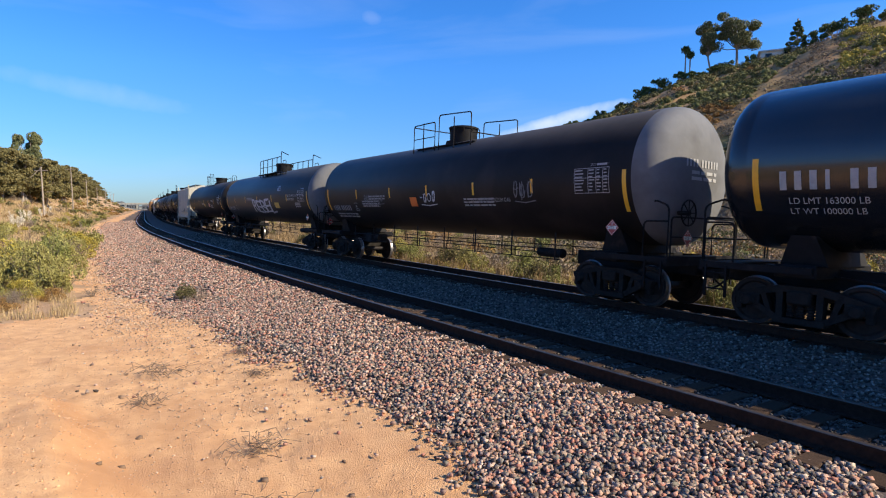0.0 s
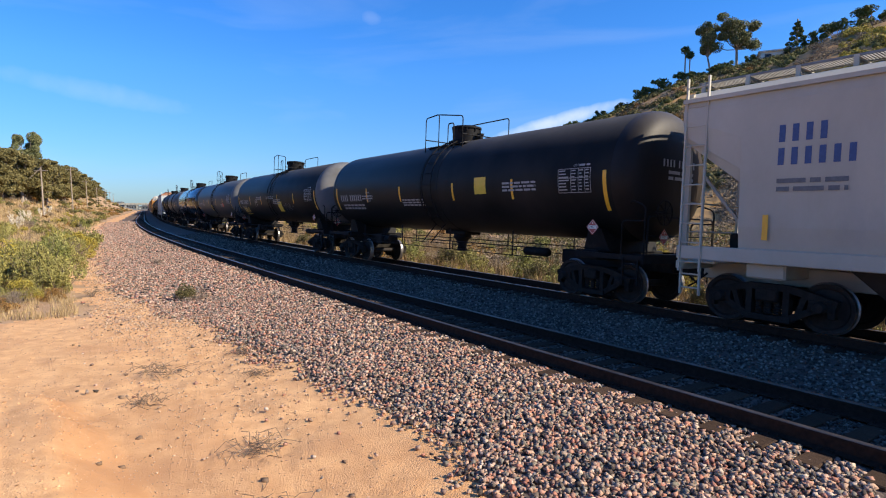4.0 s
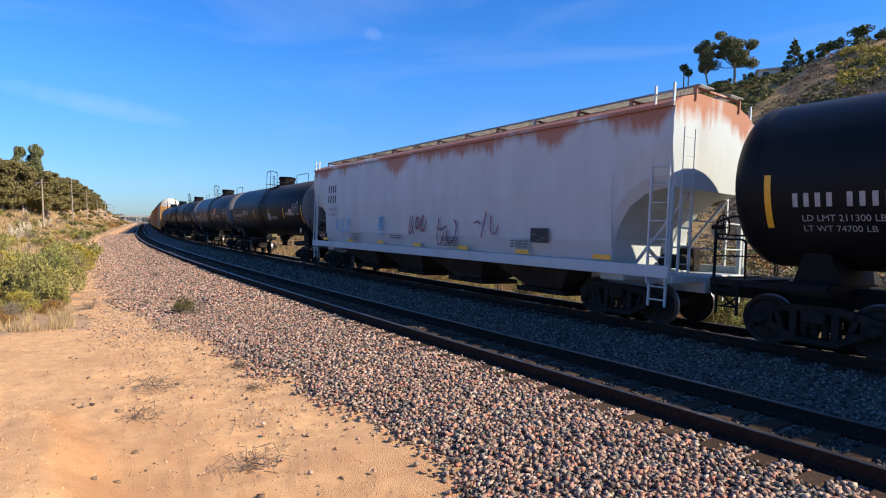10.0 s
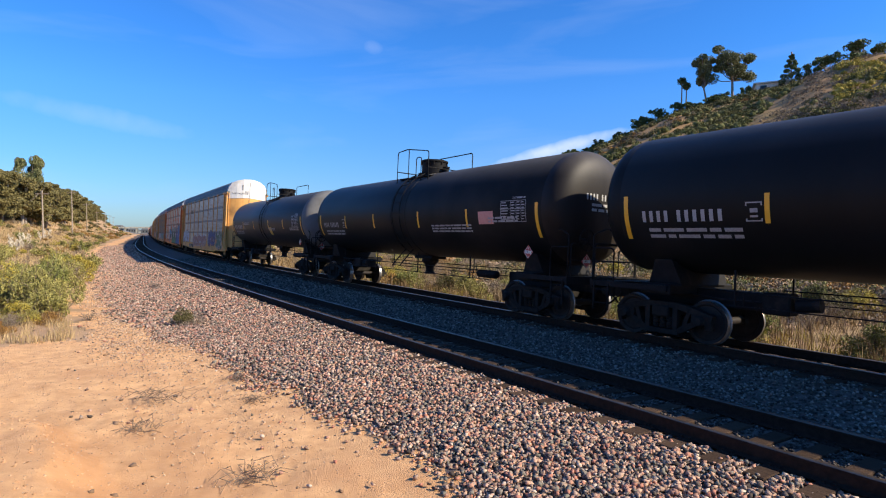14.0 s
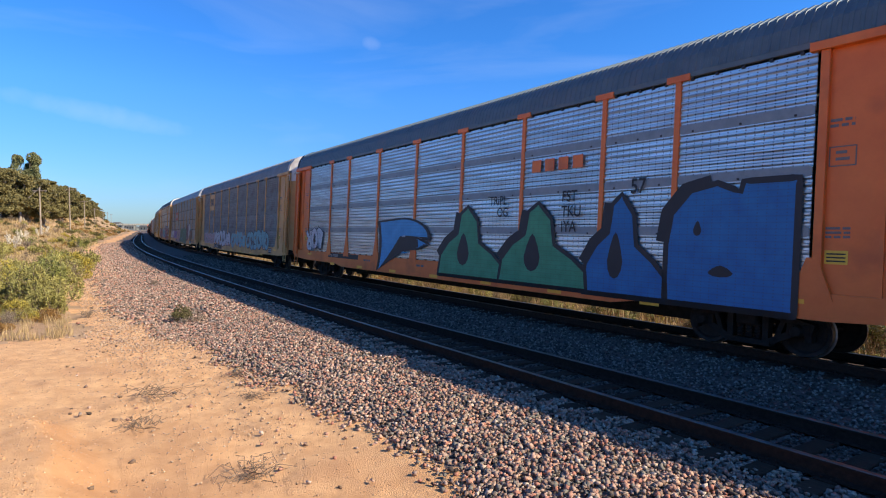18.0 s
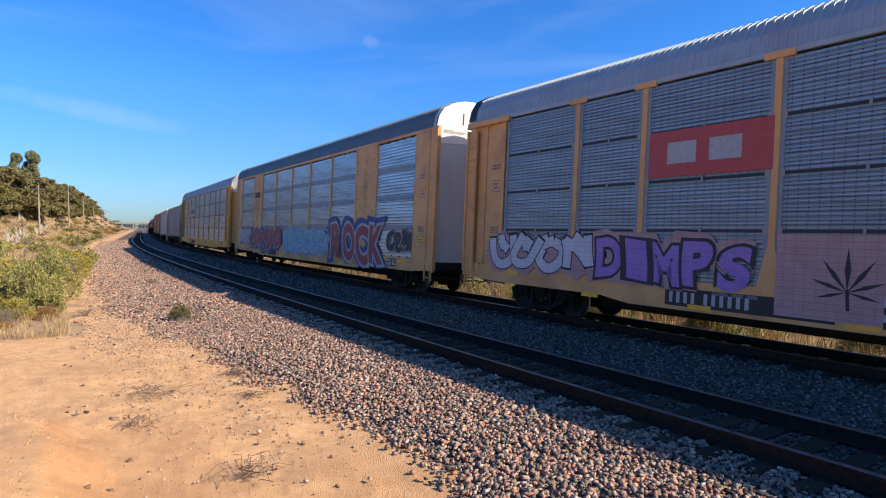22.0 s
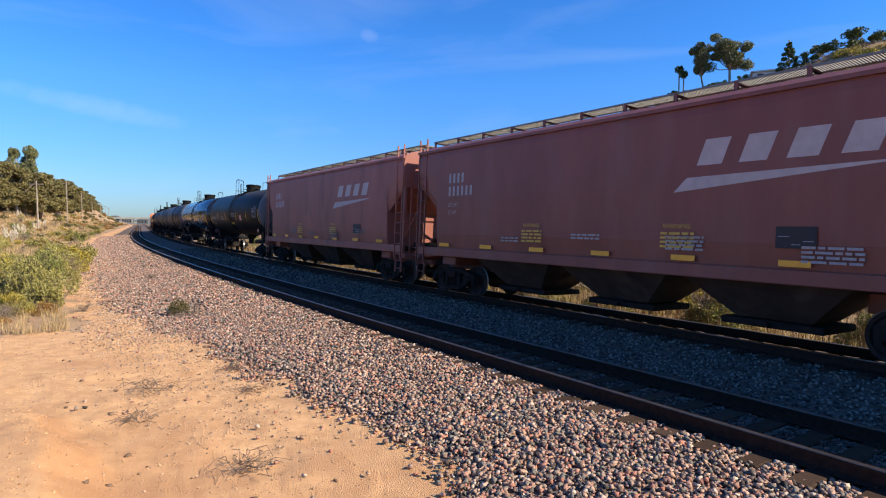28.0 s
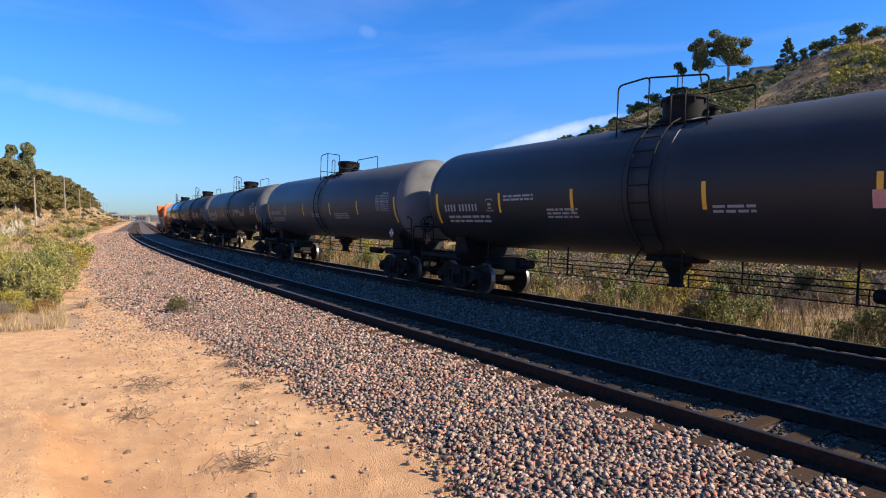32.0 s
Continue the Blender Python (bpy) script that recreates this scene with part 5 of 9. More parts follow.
# ---- covered hopper cars ----
def rust_streaked(m, z0, z1, tone):
    """Rust that has run down from the eaves in ragged streaks between the heights z0 and z1."""
    n, l = m.node_tree.nodes, m.node_tree.links
    out = n["Principled BSDF"]
    old = out.inputs["Base Color"].links[0].from_socket
    co = n.new("ShaderNodeTexCoord")
    sp = n.new("ShaderNodeSeparateXYZ")
    l.new(co.outputs["Object"], sp.inputs["Vector"])
    up = n.new("ShaderNodeMapRange")
    up.inputs["From Min"].default_value, up.inputs["From Max"].default_value = z0, z1
    up.inputs["To Min"].default_value, up.inputs["To Max"].default_value = -1.0, 0.75
    l.new(sp.outputs["Z"], up.inputs["Value"])
    fac = up.outputs["Result"]
    for scale, stretch, weight in ((1.0, (.75, 1, .25), 3.6), (5.0, (1, 1, .22), 1.2)):
        ma = n.new("ShaderNodeMapping")
        ma.inputs["Scale"].default_value = stretch
        l.new(co.outputs["Object"], ma.inputs["Vector"])
        t = n.new("ShaderNodeTexNoise")
        t.inputs["Scale"].default_value, t.inputs["Detail"].default_value = scale, 5
        l.new(ma.outputs["Vector"], t.inputs["Vector"])
        mr = n.new("ShaderNodeMapRange")
        mr.clamp = False
        mr.inputs["To Min"].default_value, mr.inputs["To Max"].default_value = -weight / 2, weight / 2
        l.new(t.outputs["Fac"], mr.inputs["Value"])
        ad = n.new("ShaderNodeMath")
        l.new(fac, ad.inputs[0])
        l.new(mr.outputs["Result"], ad.inputs[1])
        fac = ad.outputs[0]
    cl = n.new("ShaderNodeMapRange")
    cl.inputs["From Min"].default_value, cl.inputs["From Max"].default_value = -.05, .5
    cl.inputs["To Max"].default_value = .9
    l.new(fac, cl.inputs["Value"])
    mix = n.new("ShaderNodeMix")
    mix.data_type = "RGBA"
    mix.inputs["B"].default_value = rgb(*tone)
    l.new(cl.outputs["Result"], mix.inputs["Factor"])
    l.new(old, mix.inputs["A"])
    l.new(mix.outputs["Result"], out.inputs["Base Color"])
    return m


RUSTED_HOP = rust_streaked(paint("rusted_white_hopper_paint", (0.385, 0.425, 0.42), (0.465, 0.51, 0.505), rough=0.55, scale=1.2, stain=(0.36, 0.34, 0.31), stain_scale=0.7, stain_at=0.70, stretch=(1.2, 1, 0.3)), 3.75, 4.85, (0.33, 0.105, 0.028))
# grime and the shade under the sill both go into the bays' colour
BAY_GRIME_SHADE = paint("grimy_bay_paint", (0.030, 0.025, 0.022), (0.065, 0.052, 0.043), rough=0.85, scale=1.5, stain=(0.10, 0.085, 0.07), stain_scale=1.1, stain_at=0.66, spec=0.15)

def hopper_car(u0, u1, body, label, width=1.56, top=4.72, bays=3, round_end=False, low=1.42, signs=("oooo", "oooooo"), sign_mat=None, sign_big=.36, reflect=None, tall_strip=True,
               cards=(), tags=(), logo=None, load=("", ""), seed=3, flare=0.10, warn=False, posts=True):
    L = u1 - u0
    half = L / 2
    car = thing("covered_hopper_car", label, "hopper car", "cars of the freight train")
    rnd = random.Random(seed)
    sign_mat = sign_mat or LETTER_BLK
    e = half - .52                      # end of the body at the top
    knee, toe = 3.05, 2.9              # where the end begins to slope in, and how far it goes
    # body: side outline from sill to eaves, then the roof
    def section(x, z0):
        zs = [z0, z0 + .15 * (top - z0), z0 + .5 * (top - z0), top - .28, top]
        w = [width - flare, width - .4 * flare, width, width, width - .04]
        side = [(x, -b, z) for b, z in zip(w, zs)]
        roof = [(x, -width + .28, top + .14), (x, -.72, top + .30), (x, .72, top + .30), (x, width - .28, top + .14)]
        other = [(x, b, z) for b, z in zip(w[::-1], zs[::-1])]
        return side + roof + other
    if round_end:
        xs = [(-e, 3.02), (-e + .3, 3.0), (-e + .75, 2.9), (-e + 1.15, 2.62), (-e + 1.4, 2.22), (-e + 1.5, 1.87), (-e + 1.52, low)]
    else:
        xs = [(-e, 3.6), (-e + .02, 3.56), (-e + 1.18, 2.7), (-e + 1.2, low)]
    xs = xs + [(-x, z) for x, z in xs[::-1]]
    sh = Shape().loft([section(x, z) for x, z in xs], True)
    part("body", sh, body, car, "", smooth=False)
    # eaves strip, side sill
    for y in (-1, 1):
        part("eaves_angle", Shape().box(-e, e, y * (width + .012) - .03, y * (width + .012) + .03, top - .10, top - .02), body, car, smooth=False)
        part("side_sill", Shape().box(-half + .5, half - .5, y * (width - .07) - .05, y * (width - .07) + .05, low - .22, low + .05, .015), body, car, smooth=False)
    # rows of panel seams on the near side
    for k in range(1, 9 if posts else 1):
        x = -e + toe + k * (2 * e - 2 * toe) / 9
        part("side_post", Shape().box(x - .012, x + .012, -width - .006, -width + .02, low + .2, top - .3), body, car, smooth=False)
    # running board of open grating on stands
    for y in (-.62, .62):
        rb = Shape()
        rb.box(-e - .1, e + .1, y - .27, y - .24, top + .42, top + .46)
        rb.box(-e - .1, e + .1, y + .24, y + .27, top + .42, top + .46)
        for x in np.arange(-e - .1, e + .1, .05):
            rb.box(x, x + .022, y - .24, y + .24, top + .43, top + .455)
        part("running_board", rb, STEEL_WALK, car, "open steel grating walkway", smooth=False)
    for x in np.linspace(-e, e, 13):
        st = Shape()
        for y in (-.88, .88):
            st.box(x - .04, x + .04, y - .02, y + .02, top + .12, top + .45)
        st.box(x - .03, x + .03, -.88, .88, top + .38, top + .42)
        part("walk_stand", st, body, car, smooth=False)
    hatch = Shape().box(-e + .6, e - .6, -.42, .42, top + .28, top + .38, .02)
    part("hatch_cover", hatch, body, car, smooth=False)
    # hopper bays under the sill
    span = (2 * half - 6.6) / bays
    for i in range(bays):
        c = -half + 3.3 + (i + .5) * span
        a, b = span * .52, span * .20
        sh = Shape().loft([[(c - a, -width + .12, low + .02), (c + a, -width + .12, low + .02), (c + a, width - .12, low + .02), (c - a, width - .12, low + .02)],
                           [(c - b, -.62, .46), (c + b, -.62, .46), (c + b, .62, .46), (c - b, .62, .46)]], True)
        bay = part("hopper_bay", sh, BAY_GRIME_SHADE, car, "sloping hopper bay with grime and under-sill shade in its dark paint", smooth=False)
        gate = Shape().box(c - b - .25, c + b + .25, -.75, .75, .30, .44, .02)
        gate.cyl((c, -.9, .37), (c, .9, .37), .05, n=8)
        part("outlet_gate", gate, STEEL_DARK, bay, smooth=False)
    # ends: slope braces, posts, ladders, platform, sill, couplers
    for q, rz in ((1, 0), (-1, 180)):
        m = pose(0, 0, 0, 0, 0, rz)
        fr = Shape()
        fr.box(half - 3.6, half - .42, -.3, .3, .76, 1.12, .02)
        fr.box(half - .62, half - .46, -1.48, 1.48, .98, 1.16, .02)
        fr.box(half - 1.25, half - .5, -1.4, 1.4, 1.13, 1.17)
        fr.box(half - 2.5, half - 1.8, -1.3, 1.3, .92, 1.2, .03)
        part("end_sill", fr, body, car, "", m, smooth=False)
        for y in (-1.42, 1.42):
            part("corner_post", Shape().box(half - .66, half - .56, y - .05, y + .05, 1.1, top + .1, .01), body, car, "", m, smooth=False)
            part("slope_brace", bar(Shape(), (half - .62, y * .55, 2.9), (half - 2.0, y * .55, 1.2), .05, .06), body, car, "", m, smooth=False)
            add_ladder(car, top - .55, m @ pose(half - .80, y * 1.09, .95), "", body, .44)
            part("step", shared("step_" + body.name, lambda: ladder_shape(0.55, 0.40, 2, 0.018), body, False), None, car, "", m @ pose(half - .80, y * 1.05, .48))
        add_ladder(car, 3.1, m @ pose(half - .53, -1.0, 1.2, 0, 0, 90), "", body, .40)
        grab = Shape()
        for z in (1.75, 2.35):
            grab.cyl((half - .55, -1.45, z), (half - .55, 1.45, z), .018, n=6)
        part("grab_rail", grab, body, car, "", m)
        gear = Shape().turn([(-.45, .01), (-.44, .17), (.44, .17), (.45, .01)], "y", 14, (half - 1.35, 0, 1.42))
        gear.box(half - 1.6, half - 1.2, .5, .8, 1.2, 1.75, .03)
        part("brake_gear", gear, STEEL_DARK, car, "", m)
    if "brake_wheel" in SHARED:
        part("brake_wheel", SHARED["brake_wheel"], None, car, "", pose(half - .44, .35, 2.25))
    for q in (-1, 1):
        add_truck(car, q * (half - 2.12))
    add_couplers(car, half, half - .42)
    place = flat_side(width)
    su = -e + 1.85
    zs = low + (top - low) * .52
    add_bars(car, place, signs[0], su, zs + sign_big * 1.35, sign_big, sign_mat)
    add_bars(car, place, signs[1], su, zs, sign_big, sign_mat)
    sh = Shape()
    if load[0]:
        write(sh, place, load[0], su, zs - .34, .12)
        write(sh, place, load[1], su, zs - .58, .12)
    else:
        lines_of(sh, place, su, zs - .32, 1.1, 2, .08, rnd)
    for k in range(4):
        lines_of(sh, place, su + 2.6 + k * (e - 2.2) * .45, rnd.choice((low + .42, low + .55)), rnd.uniform(.6, 1.0), rnd.choice((2, 3, 4)), .045, rnd)
    add_mark(car, "stencil", sh, LETTER_DIM if sign_mat is LETTER else LETTER_GREY, "small stencilled lettering")
    if warn:
        sh = Shape()
        for k in (-2.6, 1.6):
            write(sh, place, "WARNING", k, low + .75, .10)
            lines_of(sh, place, k - .05, low + .62, .75, 4, .05, rnd)
        add_mark(car, "warning", sh, LETTER_YEL)
    for k in np.linspace(-e + 1.7, e - 1.7, 7 if not tall_strip else 5):
        sh = Shape()
        if tall_strip:
            strip(sh, place, k - .05, k + .05, low + .22, low + .68, .004, 1)
        else:
            strip(sh, place, k - .26, k + .26, low + .10, low + .21, .004, 1)
        part("reflector", sh, reflect or REFLECT, car, "yellow reflective strip", smooth=False)
    sh, pale = Shape(), Shape()
    strip(sh, place, e - 4.1, e - 3.45, low + .42, low + .80, .004, 1)
    for a, b, c, d in ((.04, .22, .20, .34), (.26, .40, .06, .34), (.44, .61, .12, .34)):
        strip(pale, place, e - 4.1 + a, e - 4.1 + b, low + .42 + c, low + .42 + c + .01, .006, 1)
    add_mark(car, "test_stencil", sh, LETTER_BLK, "black stencilled inspection box")
    add_mark(car, "test_print", pale, LETTER)
    for c in cards:
        u, w, du, dw, mat, text = c
        sh = Shape()
        strip(sh, place, u, u + du, w, w + dw, .006, 1)
        part("card", sh, mat, car, text, smooth=False)
    for c in tags:
        u, w, size, k, mat, wd = c
        tag(car, place, u, w, size, k, mat, seed + int(100 * abs(u)), wd)
    if logo:
        # slanting bars of the railway's emblem with a swoosh under them
        u, w, k = logo
        for i in range(4):
            x = u + i * k * 1.15
            sh = Shape().add([place(x + dx * k + dz * k * .35, w + dz * k, .006) for dx, dz in ((.08, .1), (.78, .1), (.78, .8), (.08, .8))], [(0, 1, 2, 3)])
            add_mark(car, "emblem_bar", sh, LETTER_PALE, "faded white slanting emblem bar")
        sh = Shape().add([place(u - .55 * k, w - .62 * k, .006), place(u + 4.4 * k, w - .16 * k, .006), place(u + 4.75 * k, w - .10 * k, .006), place(u - .15 * k, w - .22 * k, .006)], [(0, 1, 2, 3)])
        add_mark(car, "emblem_swoosh", sh, LETTER_PALE, "faded white swoosh under the emblem")
    CARS.append((car, (u0 + u1) / 2, half - 2.12))
    return car

# ---- enclosed car carriers ----
def ribbed_panel(w, h, fine=False):
    """A steel side panel with lengthwise ribs."""
    sh = Shape()
    n = max(4, int(h / (.075 if fine else .115)))
    prof = []
    for i in range(n):
        z = h * i / n
        k = h / n
        prof += [(z + .05 * k, 0.0), (z + .30 * k, .022), (z + .60 * k, .022), (z + .72 * k, 0.0)]
    prof = [(0, 0)] + prof + [(h, 0)]
    sh.loft([[(x, -d, z) for z, d in prof] for x in (0, w)], False, False)
    sh.add([(0, .02, 0), (w, .02, 0), (w, .02, h), (0, .02, h)], [(0, 1, 2, 3)])
    return sh


def band_shape(x0, x1, y, z):
    """A flat strap across a bay with cut-off corners, bolt heads along its middle."""
    sh = Shape().plate([(x0, z + .03), (x0 + .06, z), (x1 - .06, z), (x1, z + .03), (x1, z + .16), (x1 - .06, z + .19), (x0 + .06, z + .19), (x0, z + .16)], .024, lambda u, w, d: (u, y + .024 - d, w))
    sh.cur = 1
    for x in np.linspace(x0 + .3, x1 - .3, 3):
        sh.box(x - .02, x + .02, y - .012, y + .002, z + .02, z + .06)
    return sh


def end_wing(car, q, W, e, z1, steel, m):
    """The narrow plate with a ladder that stands out at a corner of the car."""
    x0, x1 = (e - .50, e - .05) if q > 0 else (-e + .05, -e + .50)
    wing = Shape().box(x0, x1, -W - .055, -W - .015, 1.0, z1 - .22, .006)
    wing.box(x0, x0 + .06, -W - .10, -W - .05, 1.0, z1 - .22).box(x1 - .06, x1, -W - .10, -W - .05, 1.0, z1 - .22)
    for z in np.arange(1.3, z1 - .4, .46):
        wing.box(x0 - .012, x0 + .02, -W - .115, -W - .09, z, z + .045)
    wg = part("corner_plate", wing, steel, car, "narrow corner plate carrying a ladder", m, smooth=False)
    for z in np.arange(1.12, z1 - .4, .36):
        part("rung", shared("rack_rung" + steel.name, lambda: Shape().cyl((-.17, 0, 0), (.17, 0, 0), .014, n=6), steel), None, wg, "", pose((x0 + x1) / 2, -W - .12, z))


def autorack(u0, u1, steel, panel, label, solid=(), roof=None, end=None, seed=5, art=(), signs="oooo oooooo", sign_u=2.0, plate_row=False, frame_cut=True, emblem=None, tall=0.0, post_mat=None, words=(), lettered=(), last=11.25, plain_end=False, gap=.95, stretch=1.0):
    L = u1 - u0
    half = L / 2
    W = 1.50
    car = thing("autorack_car", label, "autorack", "cars of the freight train")
    rnd = random.Random(seed)
    e = half - gap
    z0, z1 = 1.22, 5.46 + tall
    # flat car: deep side sills, end sills
    for y in (-1, 1):
        sill = Shape()
        outline = [(-e, .86), (-e + 1.6, .76), (-e + 5.2, .74), (-e + 6.0, .62), (e - 6.0, .62), (e - 5.2, .74), (e - 1.6, .76), (e, .86), (e, z0), (-e, z0)]
        sill.plate(outline, .09, lambda u, w, d: (u, y * (W + .01) - (d if y > 0 else -d), w))
        part("side_sill", sill, steel, car, "", smooth=False)
    part("deck", Shape().box(-e, e, -W + .1, W - .1, .86, 1.1, .02), STEEL_DARK, car, smooth=False)
    part("centre_sill", Shape().box(-half + 5.0, half - 5.0, -.38, .38, .34, .88, .02), STEEL_DARK, car, "deep black centre sill", smooth=False)
    # posts and panels; past the last posts come solid end panels
    last *= stretch
    posts = [-last] + [k * stretch for k in (-8.66, -6.8, -4.1, -1.35, 1.35, 4.1, 6.8, 8.66)] + [last]
    bays = len(posts) - 1
    rows = 4
    for side in (-1, 1):
        m = pose(0, 0, 0) if side < 0 else pose(0, 0, 0, 0, 0, 180)
        for q in (-1, 1):
            x0, x1 = (-e, -last) if q < 0 else (last, e)
            ep = Shape().box(x0 + .06, x1 - .02, -W + .06, -W + .10, z0, z1 - .04)
            if plain_end:
                # flush sheets with a corner post and a seam
                ep.box(x0, x1, -W - .015, -W + .05, z0 - .05, z1 - .02)
                c = x0 + .5 if q < 0 else x1 - .5
                ep.box(c - .03, c + .03, -W - .04, -W, z0 - .05, z1 - .02)
                ep.box(x0 if q < 0 else x1 - .09, x0 + .09 if q < 0 else x1, -W - .045, -W + .02, .8, z1 - .02)
                for z in np.arange(1.2, 3.4, .4):
                    ep.box((x0 + .10) if q < 0 else (x1 - .46), (x0 + .46) if q < 0 else (x1 - .10), -W - .085, -W - .06, z, z + .03)
            else:
                inner = (x1 - .14, x1) if q < 0 else (x0, x0 + .14)
                ep.box(*inner, -W - .03, -W + .10, z0 - .1, z1, .01)
                mid = (x0 + x1) / 2 + q * .02
                ep.box(mid - .03, mid + .03, -W + .03, -W + .10, z0, z1)
                # header beam over the recessed panel, brace at its foot
                ep.box(x0 + .02 if q < 0 else x0 - .16, x1 + .16 if q < 0 else x1 - .02, -W - .085, -W + .10, z1 - .13, z1 + .03, .01)
                k = x1 if q < 0 else x0
                ep.loft([[(k - .34, -W - .03, z0 - .12), (k + .34, -W - .03, z0 - .12), (k + .34, -W + .05, z0 - .12), (k - .34, -W + .05, z0 - .12)],
                         [(k - .08, -W - .028, z0 + .6), (k + .08, -W - .028, z0 + .6), (k + .08, -W + .05, z0 + .6), (k - .08, -W + .05, z0 + .6)]], True)
                ep.box(x0 if q < 0 else x1 - .75, x0 + .75 if q < 0 else x1, -W - .02, -W + .1, z0 - .36, z0 + .03, .01)
            part("end_panel", ep, steel, car, "solid painted end panel", m, smooth=False)
            if side < 0 and not plain_end:
                end_wing(car, q, W, e, z1, steel, m)
        part("top_rail", Shape().box(-e, e, -W - .03, -W + .10, z1 - .05, z1 + .07, .01), steel if plain_end else (roof or ROOF), car, "", m, smooth=False)
        for i in range(bays + 1):
            x = posts[i]
            if 0 < i < bays:
                post = Shape().box(x - .065, x + .065, -W - .035, -W + .08, z0 - .02, z1, .01)
                post.loft([[(x - (.26 if frame_cut else .12), -W - .03, z0 - .12), (x + (.26 if frame_cut else .12), -W - .03, z0 - .12), (x + (.26 if frame_cut else .12), -W + .02, z0 - .12), (x - (.26 if frame_cut else .12), -W + .02, z0 - .12)],
                           [(x - .066, -W - .03, z0 + .75), (x + .066, -W - .03, z0 + .75), (x + .066, -W + .02, z0 + .75), (x - .066, -W + .02, z0 + .75)]], True)
                if frame_cut:
                    post.box(x - .26, x + .26, -W - .055, -W + .02, z1 - .10, z1 + .03)
                part("post", post, post_mat or steel, car, "", m, smooth=False)
            if i == bays:
                break
            pitch = posts[i + 1] - x
            w = pitch - .12
            if i in solid and side < 0:
                pl = Shape().box(x + .06, x + pitch - .06, -W - .012, -W + .03, z0, z1 - .05)
                pl.box(x + pitch / 2 - .02, x + pitch / 2 + .02, -W - .02, -W, z0, z1 - .05)
                part("solid_panel", pl, steel, car, "plain painted panel", m, smooth=False)
                bolts = Shape()
                for xx in (x + .22, x + pitch / 2 - .1, x + pitch / 2 + .1, x + pitch - .22):
                    for z in np.arange(z0 + 1.2, z1 - .4, .52):
                        bolts.box(xx - .014, xx + .014, -W - .03, -W - .01, z, z + .04)
                tagged(part("bolts", bolts, LETTER_BLK, car, "rows of dark bolts", smooth=False), kind="stuff")
                continue
            ph = (z1 - z0 - .06) / rows
            for k in range(rows if side < 0 else 1):
                hh = ph if side < 0 else z1 - z0 - .06
                key = "panel%.3f%.3f%s%d" % (w, hh, panel.name, plate_row)
                part("side_panel", shared(key, lambda: ribbed_panel(w, hh - .035, plate_row), panel, False), None, car, "", m @ pose(x + .06, -W + .02, z0 + k * hh))
            if side < 0 and plate_row:
                for k in range(1, rows):
                    part("seam", Shape().box(x + .06, x + pitch - .06, -W - .006, -W + .012, z0 + k * ph - .045, z0 + k * ph + .008), LETTER_BLK, car, "", smooth=False)
                    for xx, wide in ((x + .08, .09), (x + pitch / 2 - .02, .045), (x + pitch - .17, .09)):
                        part("clip", shared("clip%.2f" % wide, lambda: Shape().box(0, wide, -.022, 0, -.09, .06), GREY_HOP, False), None, car, "", pose(xx, -W, z0 + k * ph))
                for xx in (x + .06, x + pitch - .14):
                    part("panel_margin", Shape().box(xx, xx + .08, -W - .008, -W + .01, z0 + .02, z1 - .08), GALV_BAND, car, "plain steel edge of a panel", smooth=False)
            elif side < 0:
                for k in range(1, rows):
                    part("band", band_shape(x + .06, x + pitch - .06, -W - .012, z0 + k * ph - .10), [panel_band(panel), LETTER_BLK], car, "", smooth=False)
                clips = Shape()
                for xx in np.linspace(x + .3, x + pitch - .3, 5):
                    clips.box(xx - .05, xx + .05, -W - .02, -W + .02, z0 + .0, z0 + .035).box(xx - .03, xx + .03, -W - .02, -W + .02, z1 - .12, z1 - .06)
                tagged(part("panel_clips", clips, LETTER_BLK, car, "", smooth=False), kind="stuff")
    # ribbed, arched roof
    arch = [(-W - .03, z1 + .05), (-W + .05, z1 + .42), (-W + .24, z1 + .72), (-W + .60, z1 + .93), (-.45, z1 + 1.05), (0, z1 + 1.08), (.45, z1 + 1.05), (W - .60, z1 + .93), (W - .24, z1 + .72), (W - .05, z1 + .42), (W + .03, z1 + .05)]
    rf = Shape()
    st = []
    for x in np.arange(-e + .1, e - .2, .16):
        for dx, d in ((0, 0.0), (.085, 0.0), (.095, .014), (.15, .014)):
            st.append([(float(x) + dx, y * (1 + d * .5), z + d) for y, z in arch])
    st.append([(e - .1, y, z) for y, z in arch])
    rf.loft(st, False, False)
    part("roof", rf, roof or ROOF, car, "ribbed galvanised roof", smooth=False)
    hood = Shape().loft([[(-e + .02, y * 1.01, z + .03) for y, z in arch], [(-e + .34, y * 1.01, z + .03) for y, z in arch]], False, False)
    part("rear_hood", hood, LETTER_BLK, car, "dark edge strip of the roof", smooth=False)
    for q, rz in ((1, 0), (-1, 180)):
        m = pose(0, 0, 0, 0, 0, rz)
        bow = lambda y: (.14 if plain_end else .62) * (1 - min(1, abs(y) / W) ** 2)
        drop = [(W, z1 - .50), (W * .5, z1 - .42), (0, z1 - .40), (-W * .5, z1 - .42), (-W, z1 - .50)]
        ends = [(e - .30, 1.012, .02, 0), (e - .17, .99, .0, 1)]
        cap = Shape().loft([[(x + b * bow(y), y * k, z + h) for y, z in arch] + [(x + b * bow(y), y * k, z) for y, z in drop] for x, k, h, b in ends], True, False)
        cap.loft([[(e - .17 + bow(y), y * .99, z) for y, z in arch], [(e - .17 + bow(y), y * .99, z1 - .40 - .10 * abs(y) / W) for y, z in arch]], False, False)
        part("end_cap", cap, end or END_WHITE, car, "white sheet over the end doors", m, smooth=False)
